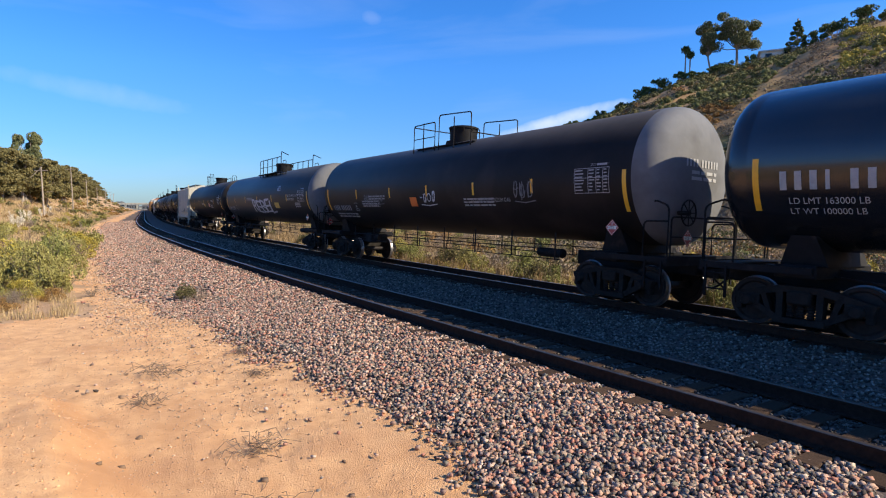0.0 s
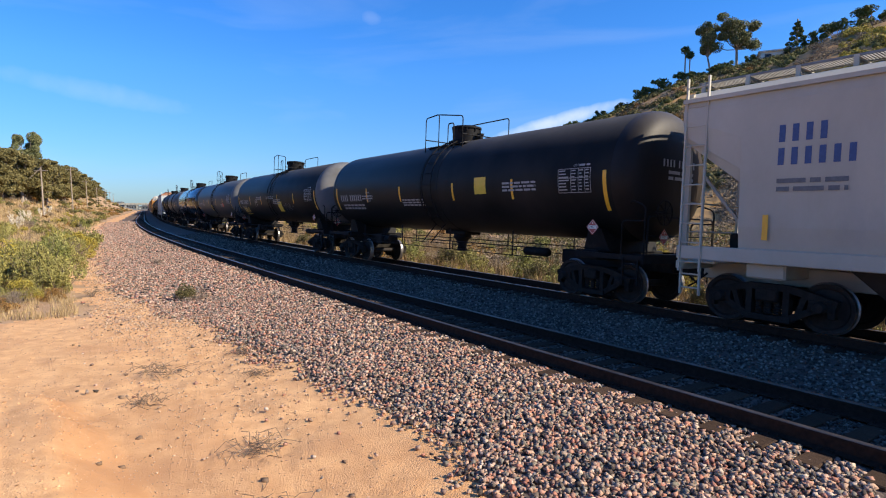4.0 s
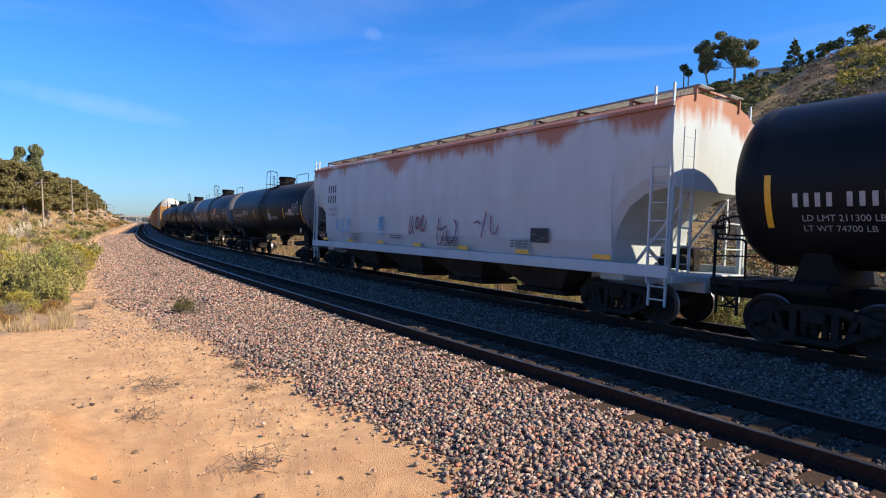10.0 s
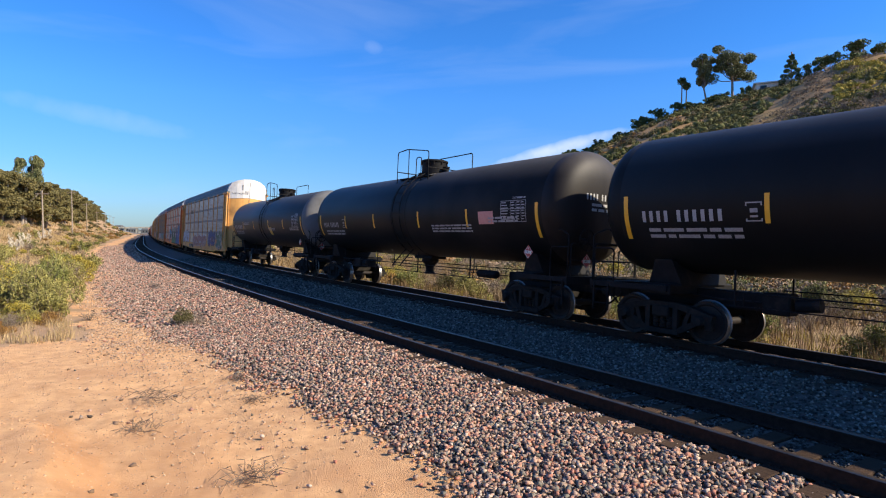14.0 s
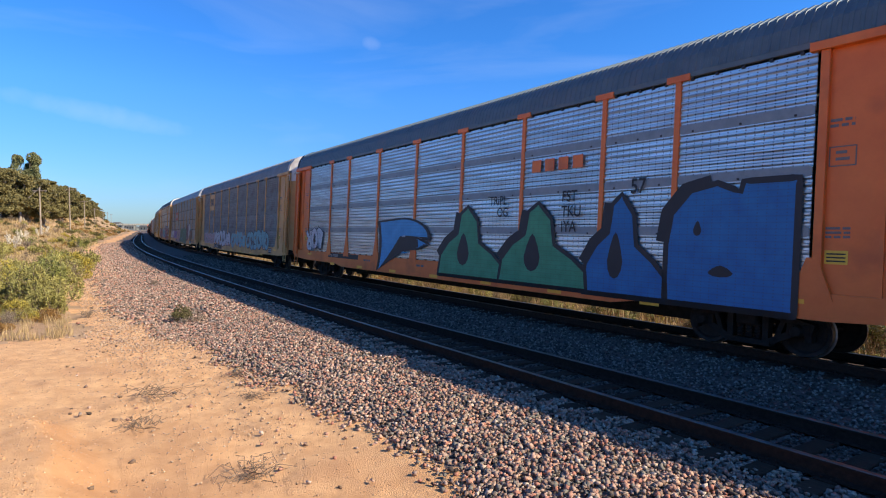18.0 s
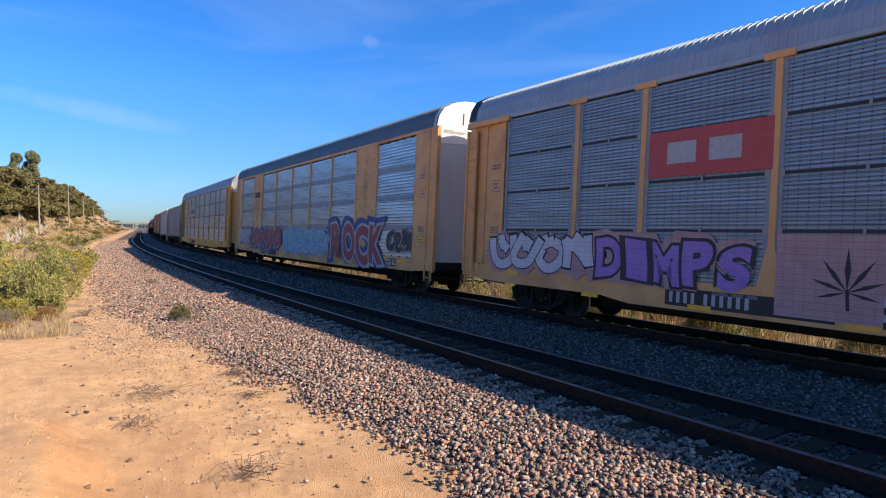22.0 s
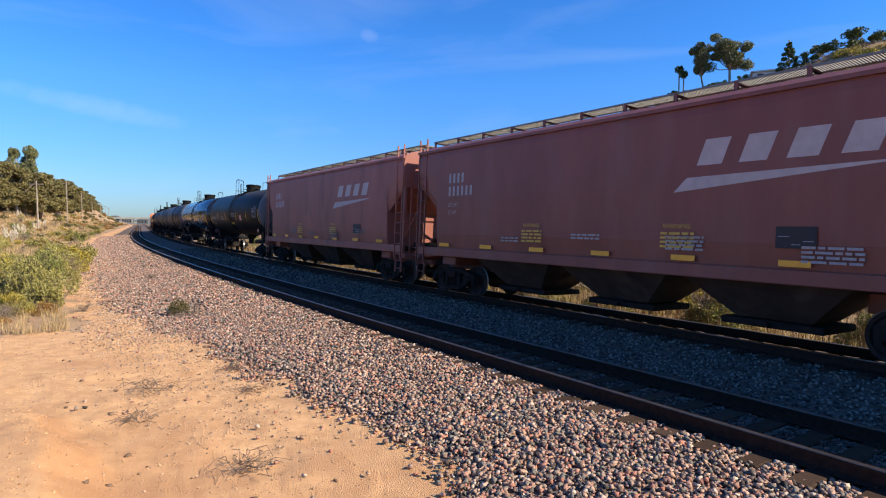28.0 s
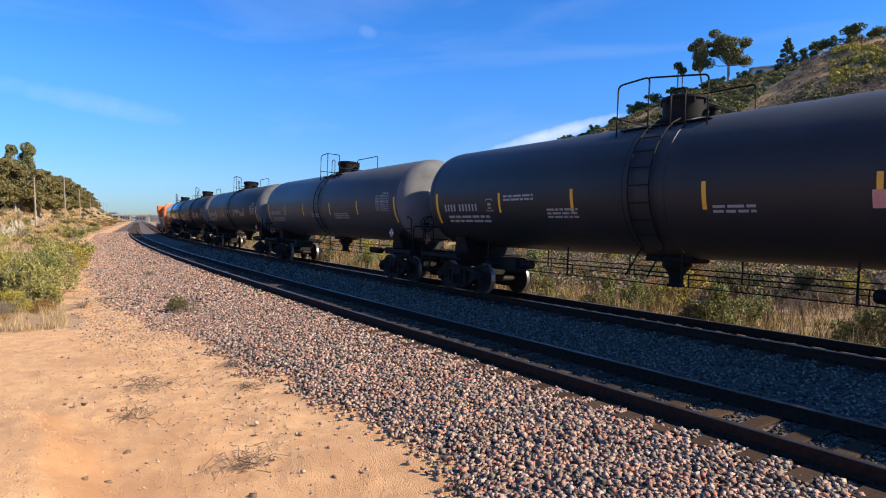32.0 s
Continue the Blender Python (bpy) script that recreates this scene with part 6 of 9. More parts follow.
        if q > 0:
            face = lambda u, w, d: (e - .165 + bow(u) + d, u, w)
            sh = Shape()
            write(sh, face, "EXCESS HEIGHT CAR", -1.25, z1 - .12, .11, .006, .8)
            add_mark(car, "warning_lettering", sh, LETTER_BLK, "small black warning lettering")
            sh = Shape()
            strip(sh, face, -.52, -.47, z1 + .22, z1 + .62, .006, 1)
            strip(sh, face, .02, .05, z1 - .35, z1 + .8, .006, 1)
            for w0 in (z1 + .02, z1 + .10):
                strip(sh, face, -.35, -.04, w0, w0 + .02, .006, 1)
            add_mark(car, "cap_marks", sh, LETTER_BLK)
        for y0, y1 in ((-W + .03, -.025), (.025, W - .03)):
            d = Shape().loft([[(e - .30, y0, z)] + [(e - .20 + bow(y), float(y), z) for y in np.linspace(y0, y1, 9)] + [(e - .30, y1, z)] for z in (1.12, z1 - .40)], True)
            door = part("end_door", d, WHITE_HOP if plain_end else steel, car, "tall smooth hinged end door", m, smooth=False)
            for z in (1.9, 3.1, 4.3):
                part("hinge", shared("door_hinge" + steel.name, lambda: Shape().box(-.02, .03, -.09, .09, -.06, .06, .01), steel, False), None, door, "", pose(e - .20, y0 + .1 if y0 < -.5 else y1 - .1, z))
        part("door_seal", Shape().box(e - .25, e - .185 + bow(0), -.022, .022, 1.14, z1 - .41, .006), LETTER_BLK, car, "black strip in the slit between the end doors", m, smooth=False)
        gear = Shape().box(e - .3, e + .02, -1.4, 1.4, .9, 1.14, .02).box(half - 3.4, e + .2, -.3, .3, .72, .95, .02)
        gear.tube([(e, -.5, .92), (e + .35, -.55, .55), (half + .0, -.3, .60)], .028)
        gear.tube([(e - .2, -1.2, .95), (e + .1, -1.25, .66), (e + .5, -.9, .62), (half, -.5, .72)], .02)
        gear.tube([(e - .6, -1.38, .9), (e - .5, -1.4, .6), (e - .1, -1.4, .55), (e, -1.4, .85)], .018)
        part("end_sill", gear, STEEL_DARK, car, "", m, smooth=False)
        part("step", shared("step_" + steel.name, lambda: ladder_shape(0.55, 0.40, 2, 0.018), steel, False), None, car, "", m @ pose(e - .32, -W - .02, .48))
        part("step", SHARED["step_" + steel.name], None, car, "", m @ pose(e - .32, W + .02, .48))
        add_truck(car, q * (half - 3.75))
    add_couplers(car, half, e)
    place = flat_side(W + .035)
    low = flat_side(W + .012)
    sh = Shape()
    strip(sh, low, -e + sign_u - .1, -e + sign_u + 3.0, .70 if abs(sign_u - 8) < 3 else 1.0, 1.06 if abs(sign_u - 8) < 3 else 1.2, .004, 1)
    add_mark(car, "number_board", sh, LETTER_BLK, "black number board on the sill")
    add_bars(car, low, signs, -e + sign_u, .77 if abs(sign_u - 8) < 3 else 1.03, .22 if abs(sign_u - 8) < 3 else .13, LETTER, .008)
    for k in np.linspace(-e + 2.2, e - 2.2, 9):
        sh = Shape()
        strip(sh, low, k - .24, k + .24, 1.02 if abs(k) > e - 4 else .66, 1.12 if abs(k) > e - 4 else .76, .006, 1)
        part("reflector", sh, REFLECT, car, "yellow reflective strip", smooth=False)
    on_end = flat_side(W + .016 if plain_end else W - .055)
    for q in (-1, 1):
        sh = Shape()
        c = q * (last + (.6 if plain_end else .38)) - .22
        lines_of(sh, on_end, c, 4.1, .36, 2, .05, rnd)
        for a0, a1, b0, b1 in ((0, .4, 3.35, 3.37), (0, .4, 3.67, 3.69), (0, .02, 3.35, 3.69), (.38, .4, 3.35, 3.69), (.1, .3, 3.45, 3.5), (.1, .26, 3.56, 3.61)):
            strip(sh, on_end, c + a0, c + a1, b0, b1, .004, 1)
        lines_of(sh, on_end, c, 2.3, .36, 3, .04, rnd)
        add_mark(car, "stencil", sh, LETTER_GREY)
        sh = Shape()
        strip(sh, on_end, c, c + .34, 1.72, 1.95, .004, 1)
        add_mark(car, "notice", sh, CARD_YEL, "small yellow notice")
        sh = Shape()
        for k in range(3):
            strip(sh, on_end, c + .03, c + .31, 1.76 + k * .06, 1.785 + k * .06, .008, 1)
        add_mark(car, "notice_print", sh, LETTER_BLK)
    # small print along the sill, a black inspection box
    sh = Shape()
    for k in (-5.2, -1.1, 2.4, 5.6, 9.0):
        lines_of(sh, low, k, .98, rnd.uniform(.5, 1.1), 1, .07, rnd)
    add_mark(car, "sill_stencil", sh, LETTER_GREY, "faded print along the sill")
    sh = Shape()
    strip(sh, low, 9.9, 10.5, .86, 1.14, .005, 1)
    add_mark(car, "inspection_box", sh, LETTER_BLK, "black stencilled inspection box")
    sh = Shape()
    for a0, a1 in ((9.95, 10.16), (10.22, 10.45)):
        strip(sh, low, a0, a1, .90, 1.0, .008, 1)
        strip(sh, low, a0, a1, 1.03, 1.10, .008, 1)
    add_mark(car, "inspection_print", sh, LETTER)
    if emblem:
        u, w, du, dw, board, ink, bars = emblem
        if board:
            sh = Shape()
            strip(sh, place, u, u + du, w, w + dw, .001, 1)
            add_mark(car, "emblem_board", sh, board, "painted emblem board")
        k = du / (bars + .8)
        for i in range(bars):
            sh = Shape()
            strip(sh, place, u + .4 * k + i * k + .08 * k, u + .4 * k + i * k + .78 * k, w + dw * .28, w + dw * .74, .010, 1)
            add_mark(car, "emblem_bar", sh, ink, "plain emblem bar")
    for a in art:
        mural(car, place, *a[:8], **a[8])
    for i, a in enumerate(words):
        sprayed_word(car, place, *a[:7], seed=seed + i, **a[7])
    for text, u, w, hgt, ink in lettered:
        sh = Shape()
        write(sh, place, text, u, w, hgt, .006, .85, .02)
        add_mark(car, "sprayed_note", sh, ink, "thin sprayed lettering")
    CARS.append((car, (u0 + u1) / 2, half - 3.75))
    return car


@functools.lru_cache(maxsize=None)
def panel_band(panel):
    return GALV_BAND if panel is not GALV_DARK else DARK_BAND

# ---- the locomotive at the tail ----
def locomotive(u0, u1):
    L = u1 - u0
    half = L / 2
    car = thing("locomotive", "orange and black diesel freight locomotive pushing at the tail", "locomotive", "cars of the freight train")
    part("frame", Shape().box(-half + .6, half - .6, -1.5, 1.5, 1.0, 1.55, .04), LETTER_BLK, car, "black underframe", smooth=False)
    hood = Shape().box(-half + 3.0, half - 5.2, -.95, .95, 1.55, 4.35, .10)
    part("hood", hood, ORANGE, car, "long orange engine hood", smooth=False)
    part("hood_band", Shape().box(-half + 3.2, half - 5.4, -.965, .965, 1.55, 2.5, .02), LETTER_BLK, car, "black lower band", smooth=False)
    cab = Shape().loft([[(half - 5.2, -1.45, 1.55), (half - 2.9, -1.45, 1.55), (half - 2.9, 1.45, 1.55), (half - 5.2, 1.45, 1.55)],
                        [(half - 5.2, -1.45, 4.0), (half - 3.1, -1.45, 4.0), (half - 3.1, 1.45, 4.0), (half - 5.2, 1.45, 4.0)],
                        [(half - 5.2, -1.1, 4.6), (half - 3.3, -1.1, 4.6), (half - 3.3, 1.1, 4.6), (half - 5.2, 1.1, 4.6)]], True)
    part("cab", cab, ORANGE, car, "orange crew cab", smooth=False)
    part("nose", Shape().loft([[(half - 2.9, -1.1, 1.55), (half - 1.1, -1.0, 1.55), (half - 1.1, 1.0, 1.55), (half - 2.9, 1.1, 1.55)],
                               [(half - 2.9, -1.1, 3.2), (half - 1.5, -.85, 2.95), (half - 1.5, .85, 2.95), (half - 2.9, 1.1, 3.2)]], True), ORANGE, car, "short orange nose", smooth=False)
    for y0, y1 in ((-1.1, -.1), (.1, 1.1)):
        part("windscreen", Shape().box(half - 3.06, half - 3.0, y0, y1, 3.35, 3.9), GLASS_DARK, car, "dark cab window", smooth=False)
    part("side_window", Shape().box(half - 4.8, half - 3.6, -1.48, -1.44, 3.2, 3.85), GLASS_DARK, car, "dark cab window", smooth=False)
    rad = Shape().loft([[(-half + 1.3, -1.0, 1.55), (-half + 4.6, -1.0, 1.55), (-half + 4.6, 1.0, 1.55), (-half + 1.3, 1.0, 1.55)],
                        [(-half + 1.3, -1.5, 3.7), (-half + 4.6, -1.5, 3.7), (-half + 4.6, 1.5, 3.7), (-half + 1.3, 1.5, 3.7)],
                        [(-half + 1.3, -1.5, 4.55), (-half + 4.6, -1.5, 4.55), (-half + 4.6, 1.5, 4.55), (-half + 1.3, 1.5, 4.55)]], True)
    part("radiator", rad, ORANGE, car, "flared radiator housing", smooth=False)
    part("exhaust_stack", Shape().box(-1.0, 1.0, -.4, .4, 4.35, 4.62, .04), LETTER_BLK, car, smooth=False)
    part("fuel_tank", Shape().box(-3.2, 3.2, -1.35, 1.35, .38, 1.0, .15), LETTER_BLK, car, smooth=False)
    rl = Shape()
    for y in (-1.45, 1.45):
        rl.cyl((-half + .8, y, 2.55), (half - 5.3, y, 2.55), .025, n=6)
        for x in np.linspace(-half + .8, half - 5.3, 9):
            rl.cyl((x, y, 1.5), (x, y, 2.55), .022, n=6)
    part("handrail", rl, END_WHITE, car, "pale side handrail")
    for q in (-1, 1):
        for k in (-1.1, 1.1):
            add_truck(car, q * (half - 4.0) + k)
    for x in (-half + .55, half - .7):
        part("pilot", Shape().box(x, x + .15, -1.45, 1.45, .35, 1.5, .03), ORANGE, car, "orange end plate", smooth=False)
    add_couplers(car, half, half - .5)
    CARS.append((car, (u0 + u1) / 2, half - 4.0))


STEEL_WALK = paint("galvanised_grating", (0.17, 0.165, 0.155), (0.27, 0.26, 0.245), rough=0.6, metal=0.5, scale=6)
LETTER_GREY = paint("grey_stencil", (0.10, 0.10, 0.10), (0.16, 0.16, 0.16), rough=0.6, scale=12)
LETTER_PALE = paint("faded_white_emblem", (0.38, 0.33, 0.31), (0.50, 0.44, 0.42), rough=0.6, scale=4)
GALV_BAND = paint("panel_band_steel", (0.175, 0.21, 0.22), (0.24, 0.28, 0.29), rough=0.55, metal=0.2, scale=5)
DARK_BAND = paint("weathered_band", (0.128, 0.13, 0.115), (0.185, 0.185, 0.165), rough=0.7, scale=5)
GLASS_DARK = paint("tinted_glass", (0.01, 0.012, 0.014), (0.014, 0.016, 0.018), rough=0.08, scale=2)
BLUE_INK = paint("blue_stencil", (0.03, 0.06, 0.16), (0.05, 0.09, 0.22), rough=0.6, scale=9)
S_BLUE = perforated("blue_spray", (0.04, 0.25, 0.48), (0.08, 0.36, 0.62), rough=0.6, scale=2, through=.45)
S_DEEP = perforated("deep_blue_spray", (0.012, 0.045, 0.15), (0.02, 0.075, 0.22), rough=0.6, scale=2, through=.45)
S_DEEP_BLUE = perforated("strong_blue_spray", (0.008, 0.11, 0.30), (0.014, 0.17, 0.40), rough=0.6, scale=2, through=.45)
S_GREEN = perforated("green_spray", (0.035, 0.22, 0.10), (0.06, 0.32, 0.16), rough=0.6, scale=2, through=.45)
S_LIME = paint("pale_green_spray", (0.30, 0.42, 0.20), (0.42, 0.55, 0.30), rough=0.6, scale=2)
S_OLIVE = perforated("dark_green_spray", (0.03, 0.085, 0.035), (0.06, 0.14, 0.06), rough=0.6, scale=2, through=.45)
S_TEAL = perforated("teal_spray", (0.12, 0.30, 0.31), (0.20, 0.42, 0.42), rough=0.6, scale=2, through=.45)
S_RED = perforated("red_spray", (0.26, 0.035, 0.03), (0.36, 0.06, 0.05), rough=0.6, scale=2, through=.45)
S_CYAN = perforated("cyan_spray", (0.07, 0.30, 0.38), (0.16, 0.46, 0.54), rough=0.6, scale=2, through=.45)
S_FOREST = perforated("forest_green_spray", (0.035, 0.11, 0.055), (0.08, 0.20, 0.10), rough=0.6, scale=1.2, through=.45)
S_DULL_TEAL = perforated("dull_teal_spray", (0.06, 0.16, 0.16), (0.12, 0.25, 0.22), rough=0.6, scale=2, through=.45)
S_WINE = perforated("wine_red_spray", (0.11, 0.028, 0.04), (0.17, 0.05, 0.06), rough=0.6, scale=2, through=.45)
S_UMBER = perforated("umber_spray", (0.15, 0.075, 0.04), (0.21, 0.11, 0.06), rough=0.6, scale=2, through=.45)
S_BRICK = perforated("faded_red_spray", (0.26, 0.115, 0.095), (0.37, 0.18, 0.15), rough=0.6, scale=2, through=.8)
S_BLACK = paint("black_spray", (0.008, 0.008, 0.010), (0.016, 0.016, 0.018), rough=0.55, scale=2)
S_PALE = paint("pale_blue_spray", (0.34, 0.44, 0.52), (0.48, 0.58, 0.66), rough=0.6, scale=2)
S_LILAC = perforated("lilac_spray", (0.24, 0.12, 0.38), (0.34, 0.20, 0.50), rough=0.6, scale=2, through=.45)
S_ROSE = perforated("faded_rose_spray", (0.34, 0.20, 0.19), (0.44, 0.28, 0.26), rough=0.6, scale=2, through=.45)
S_GREY = perforated("silver_spray", (0.40, 0.42, 0.44), (0.54, 0.56, 0.58), rough=0.5, scale=2, through=.45)
S_MAROON = paint("maroon_scrawl", (0.16, 0.03, 0.05), (0.22, 0.05, 0.07), rough=0.6, scale=4)

W2 = (SPRAY_W, 0.035)
YC, PC = "yellow warning card", "pink notice card"

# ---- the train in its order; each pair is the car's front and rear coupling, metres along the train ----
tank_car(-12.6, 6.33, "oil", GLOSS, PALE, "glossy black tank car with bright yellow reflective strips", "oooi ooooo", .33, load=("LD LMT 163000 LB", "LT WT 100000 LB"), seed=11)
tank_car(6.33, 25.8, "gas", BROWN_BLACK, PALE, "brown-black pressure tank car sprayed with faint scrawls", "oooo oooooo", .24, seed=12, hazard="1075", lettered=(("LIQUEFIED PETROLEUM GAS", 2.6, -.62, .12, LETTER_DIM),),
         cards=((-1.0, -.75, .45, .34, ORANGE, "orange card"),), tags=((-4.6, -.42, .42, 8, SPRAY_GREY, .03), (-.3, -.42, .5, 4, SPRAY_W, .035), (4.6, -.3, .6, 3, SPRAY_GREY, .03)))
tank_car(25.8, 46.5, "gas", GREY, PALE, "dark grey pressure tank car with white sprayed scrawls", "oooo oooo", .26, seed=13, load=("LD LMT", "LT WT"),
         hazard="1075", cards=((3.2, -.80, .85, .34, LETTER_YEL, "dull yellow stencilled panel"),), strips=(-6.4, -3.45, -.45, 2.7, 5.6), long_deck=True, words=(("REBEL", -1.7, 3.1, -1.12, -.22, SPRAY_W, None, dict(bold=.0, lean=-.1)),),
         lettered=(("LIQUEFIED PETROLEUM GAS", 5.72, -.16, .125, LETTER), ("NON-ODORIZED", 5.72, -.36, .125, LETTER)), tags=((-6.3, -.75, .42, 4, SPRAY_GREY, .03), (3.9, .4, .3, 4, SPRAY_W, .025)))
tank_car(46.5, 66.2, "gas", BLACK, BROWN_BLACK, "black pressure tank car with a yellow stencilled mark", "ooox oooooo", .25, seed=14, letter=LETTER_YEL,
         cards=((.4, -.62, .5, .26, CARD_YEL, YC), (2.8, -.66, .5, .34, PINK, PC)))
hopper_car(66.2, 78.1, CREAM_HOP, "cream two-bay covered hopper car with grimy bays", bays=2, top=4.42, signs=("oooo", "oooooo"), sign_mat=BLUE_INK, sign_big=.30, seed=15, posts=False)
tank_car(78.1, 96.05, "oil", BLACK, BROWN_BLACK, "weathered black tank car with a yellow card", seed=16, cards=((2.6, -.4, .55, .5, CARD_YEL, YC),))
tank_car(96.05, 114.0, "oil", BLACK, PALE, "black tank car streaked with rust near the top", "oooo oooooo", .27, seed=17, load=("LD LMT 195500 LB", "LT WT 90500 LB"),
         cards=((1.4, -1.05, .7, .62, CARD_YEL, "large yellow card"),), tags=((-6.6, -.95, .6, 4, LETTER_YEL, .07), (-3.4, -.45, .5, 3, SPRAY_W, .03), (2.4, -.75, .6, 6, SPRAY_GREY, .025)))
tank_car(114.0, 131.7, "oil", GREY_LIGHT, PALE, "dark grey tank car with a slanting yellow card", "oooo oooooo", .25, seed=18, load=("LD LMT", "LT WT"),
         cards=((-1.0, -1.12, .62, .62, CARD_YEL, "slanting yellow card"), (4.0, -.7, .6, .3, RED, "faded red notice")))
tank_car(131.7, 148.75, "oil", GLOSS, GLOSS, "clean glossy black tank car mirroring the sky", "oooo oooooo", .23, seed=19, cards=((1.6, .0, .95, .36, PINK, "pink and yellow notice"),))
tank_car(148.75, 166.4, "oil", GREY_LIGHT, PALE, "dark grey tank car with a red and white notice", "oooo oooooo", .24, seed=20, cards=((3.3, -.62, .5, .3, PINK, PC),))
tank_car(166.4, 184.1, "oil", BLACK, BROWN_BLACK, "dusty black tank car with white scrawls", "oooo oooo", .24, seed=21, load=("LD LMT 211300 LB", "LT WT 74700 LB"),
         cards=((.7, -.35, .85, .5, CARD_YEL, YC),), tags=((-5.2, -.55, .7, 4, SPRAY_W, .045), (-1.8, -.45, .7, 3, SPRAY_W, .05)))
hopper_car(184.1, 204.75, RUSTED_HOP, "white long covered hopper car streaked with rust", bays=4, round_end=True, low=1.30, signs=("oooo", "oooo"), sign_big=.34, load=("LD LMT 220200", "LT WT 65800"), tall_strip=False, flare=.22, width=1.60, top=4.78,
           seed=22, posts=False,
           tags=((-7.0, 2.15, .85, 4, S_BLUE, .045), (-2.9, 2.15, .7, 2, S_BLUE, .045), (-.6, 2.2, .95, 3, S_MAROON, .05), (1.2, 1.95, 1.3, 2, S_MAROON, .055), (3.2, 2.2, 1.0, 3, S_MAROON, .05)))
tank_car(204.75, 222.4, "oil", BLACK, PALE, "matt black tank car with pale scrawls", "oooo oooooo", .25, seed=23, load=("LD LMT 194200 LB", "LT WT 93400 LB"),
         cards=((5.3, -.45, .5, .34, PINK, PC),), tags=((-5.6, -.85, .65, 9, SPRAY_GREY, .03), (1.2, -.55, .55, 4, SPRAY_W, .03)))
tank_car(222.4, 240.2, "oil", GREY, PALE, "black tank car with an orange notice card", "oooo oooooo", .25, seed=24, cards=((2.2, -.2, .75, .5, ORANGE, "orange notice card"),),
         tags=((-6.8, -.62, .5, 4, SPRAY_GREY, .025), (-3.6, -.45, .6, 3, SPRAY_W, .025)))
tank_car(240.2, 258.3, "oil", BLACK, PALE, "black tank car with a pale scrawl and cards", "oooo oooooo", .24, seed=25, lettered=(("AAR ST-464", 6.35, -.76, .15, LETTER),), cards=((-.2, -.95, .55, .55, LETTER_YEL, "dull yellow card"), (4.45, -.85, .5, .28, PINK, PC)), tags=((1.0, -.5, .75, 5, SPRAY_W, .05),))
tank_car(258.3, 276.0, "oil", BLACK, BROWN_BLACK, "plain black tank car with a pink notice", "oooo oooooo", .22, seed=26, cards=((4.9, -.5, .7, .38, PINK, PC),))
tank_car(276.0, 293.6, "oil", GREY, PALE, "dark grey tank car with faded stencils", seed=27, cards=((1.5, -.95, .5, .5, LETTER_YEL, "dull yellow card"),))

autorack(294.0, 321.75, YELLOW, GALV, "yellow enclosed autorack covered in rose and green graffiti", seed=31, gap=.80, stretch=1.01, roof=ROOF_SLATE, sign_u=6.0,
         emblem=(-6.6, 4.0, 2.0, .85, None, LETTER_BLK, 3),
         art=((-11.9, -7.7, 1.15, 2.5, 4, S_PALE, S_BLACK, 41, dict(shine=LETTER)), (-4.2, 3.6, .85, 2.1, 9, S_BRICK, S_GREY, 42, {}),
              (5.1, 8.1, .95, 2.4, 4, S_DEEP, S_BLACK, 43, {}), (8.7, 11.4, .85, 2.3, 4, S_OLIVE, LETTER, 44, {})))
autorack(321.8, 349.75, ORANGE, GALV, "orange enclosed autorack with a huge blue and green mural", seed=32, gap=.65, stretch=1.018, sign_u=4.6,
         emblem=(4.35, 3.62, 2.3, .7, None, ORANGE, 4), roof=ROOF_SLATE, words=(("B", -4.05, -.2, .72, 2.8, S_BLUE, S_BLACK, dict(bold=.13, edge=.05)),),
         lettered=(("TRiPL", 2.85, 3.0, .26, S_BLACK), ("OG", 3.2, 2.66, .26, S_BLACK), ("FST", 5.7, 3.0, .28, S_BLACK), ("TKU", 5.7, 2.62, .28, S_BLACK), ("IYA", 5.7, 2.24, .28, S_BLACK), ("57", 7.75, 3.1, .34, S_BLACK)),
         art=((-11.5, -9.7, 1.2, 2.4, 3, S_GREY, S_BLACK, 45, dict(shine=LETTER)), (.4, 6.55, .80, 3.0, 2, S_GREEN, S_BLACK, 47, dict(forms=(BELL,))),
              (6.55, 8.7, .78, 3.1, 1, S_DEEP_BLUE, S_BLACK, 48, dict(forms=(BELL,))), (8.7, 11.22, .78, 3.2, 1, S_DEEP_BLUE, S_BLACK, 48, dict(forms=(SLAB,)))))
autorack(349.75, 378.05, TAN, GALV_DARK, "tan enclosed autorack with weathered brown panels", seed=33, gap=.75, stretch=1.018, sign_u=7.0, emblem=(-8.55, 3.9, 1.65, 1.35, TAN, LETTER_BLK, 3),
         art=((-10.6, -6.4, 1.0, 2.0, 6, S_ROSE, S_GREY, 49, {}), (-6.3, -.4, .9, 2.2, 6, S_GREY, S_BLACK, 50, dict(shine=S_TEAL)), (0, 4.2, .9, 2.05, 5, S_TEAL, S_ROSE, 51, {}), (4.6, 9.9, .9, 2.2, 6, S_TEAL, S_BLACK, 52, {})))
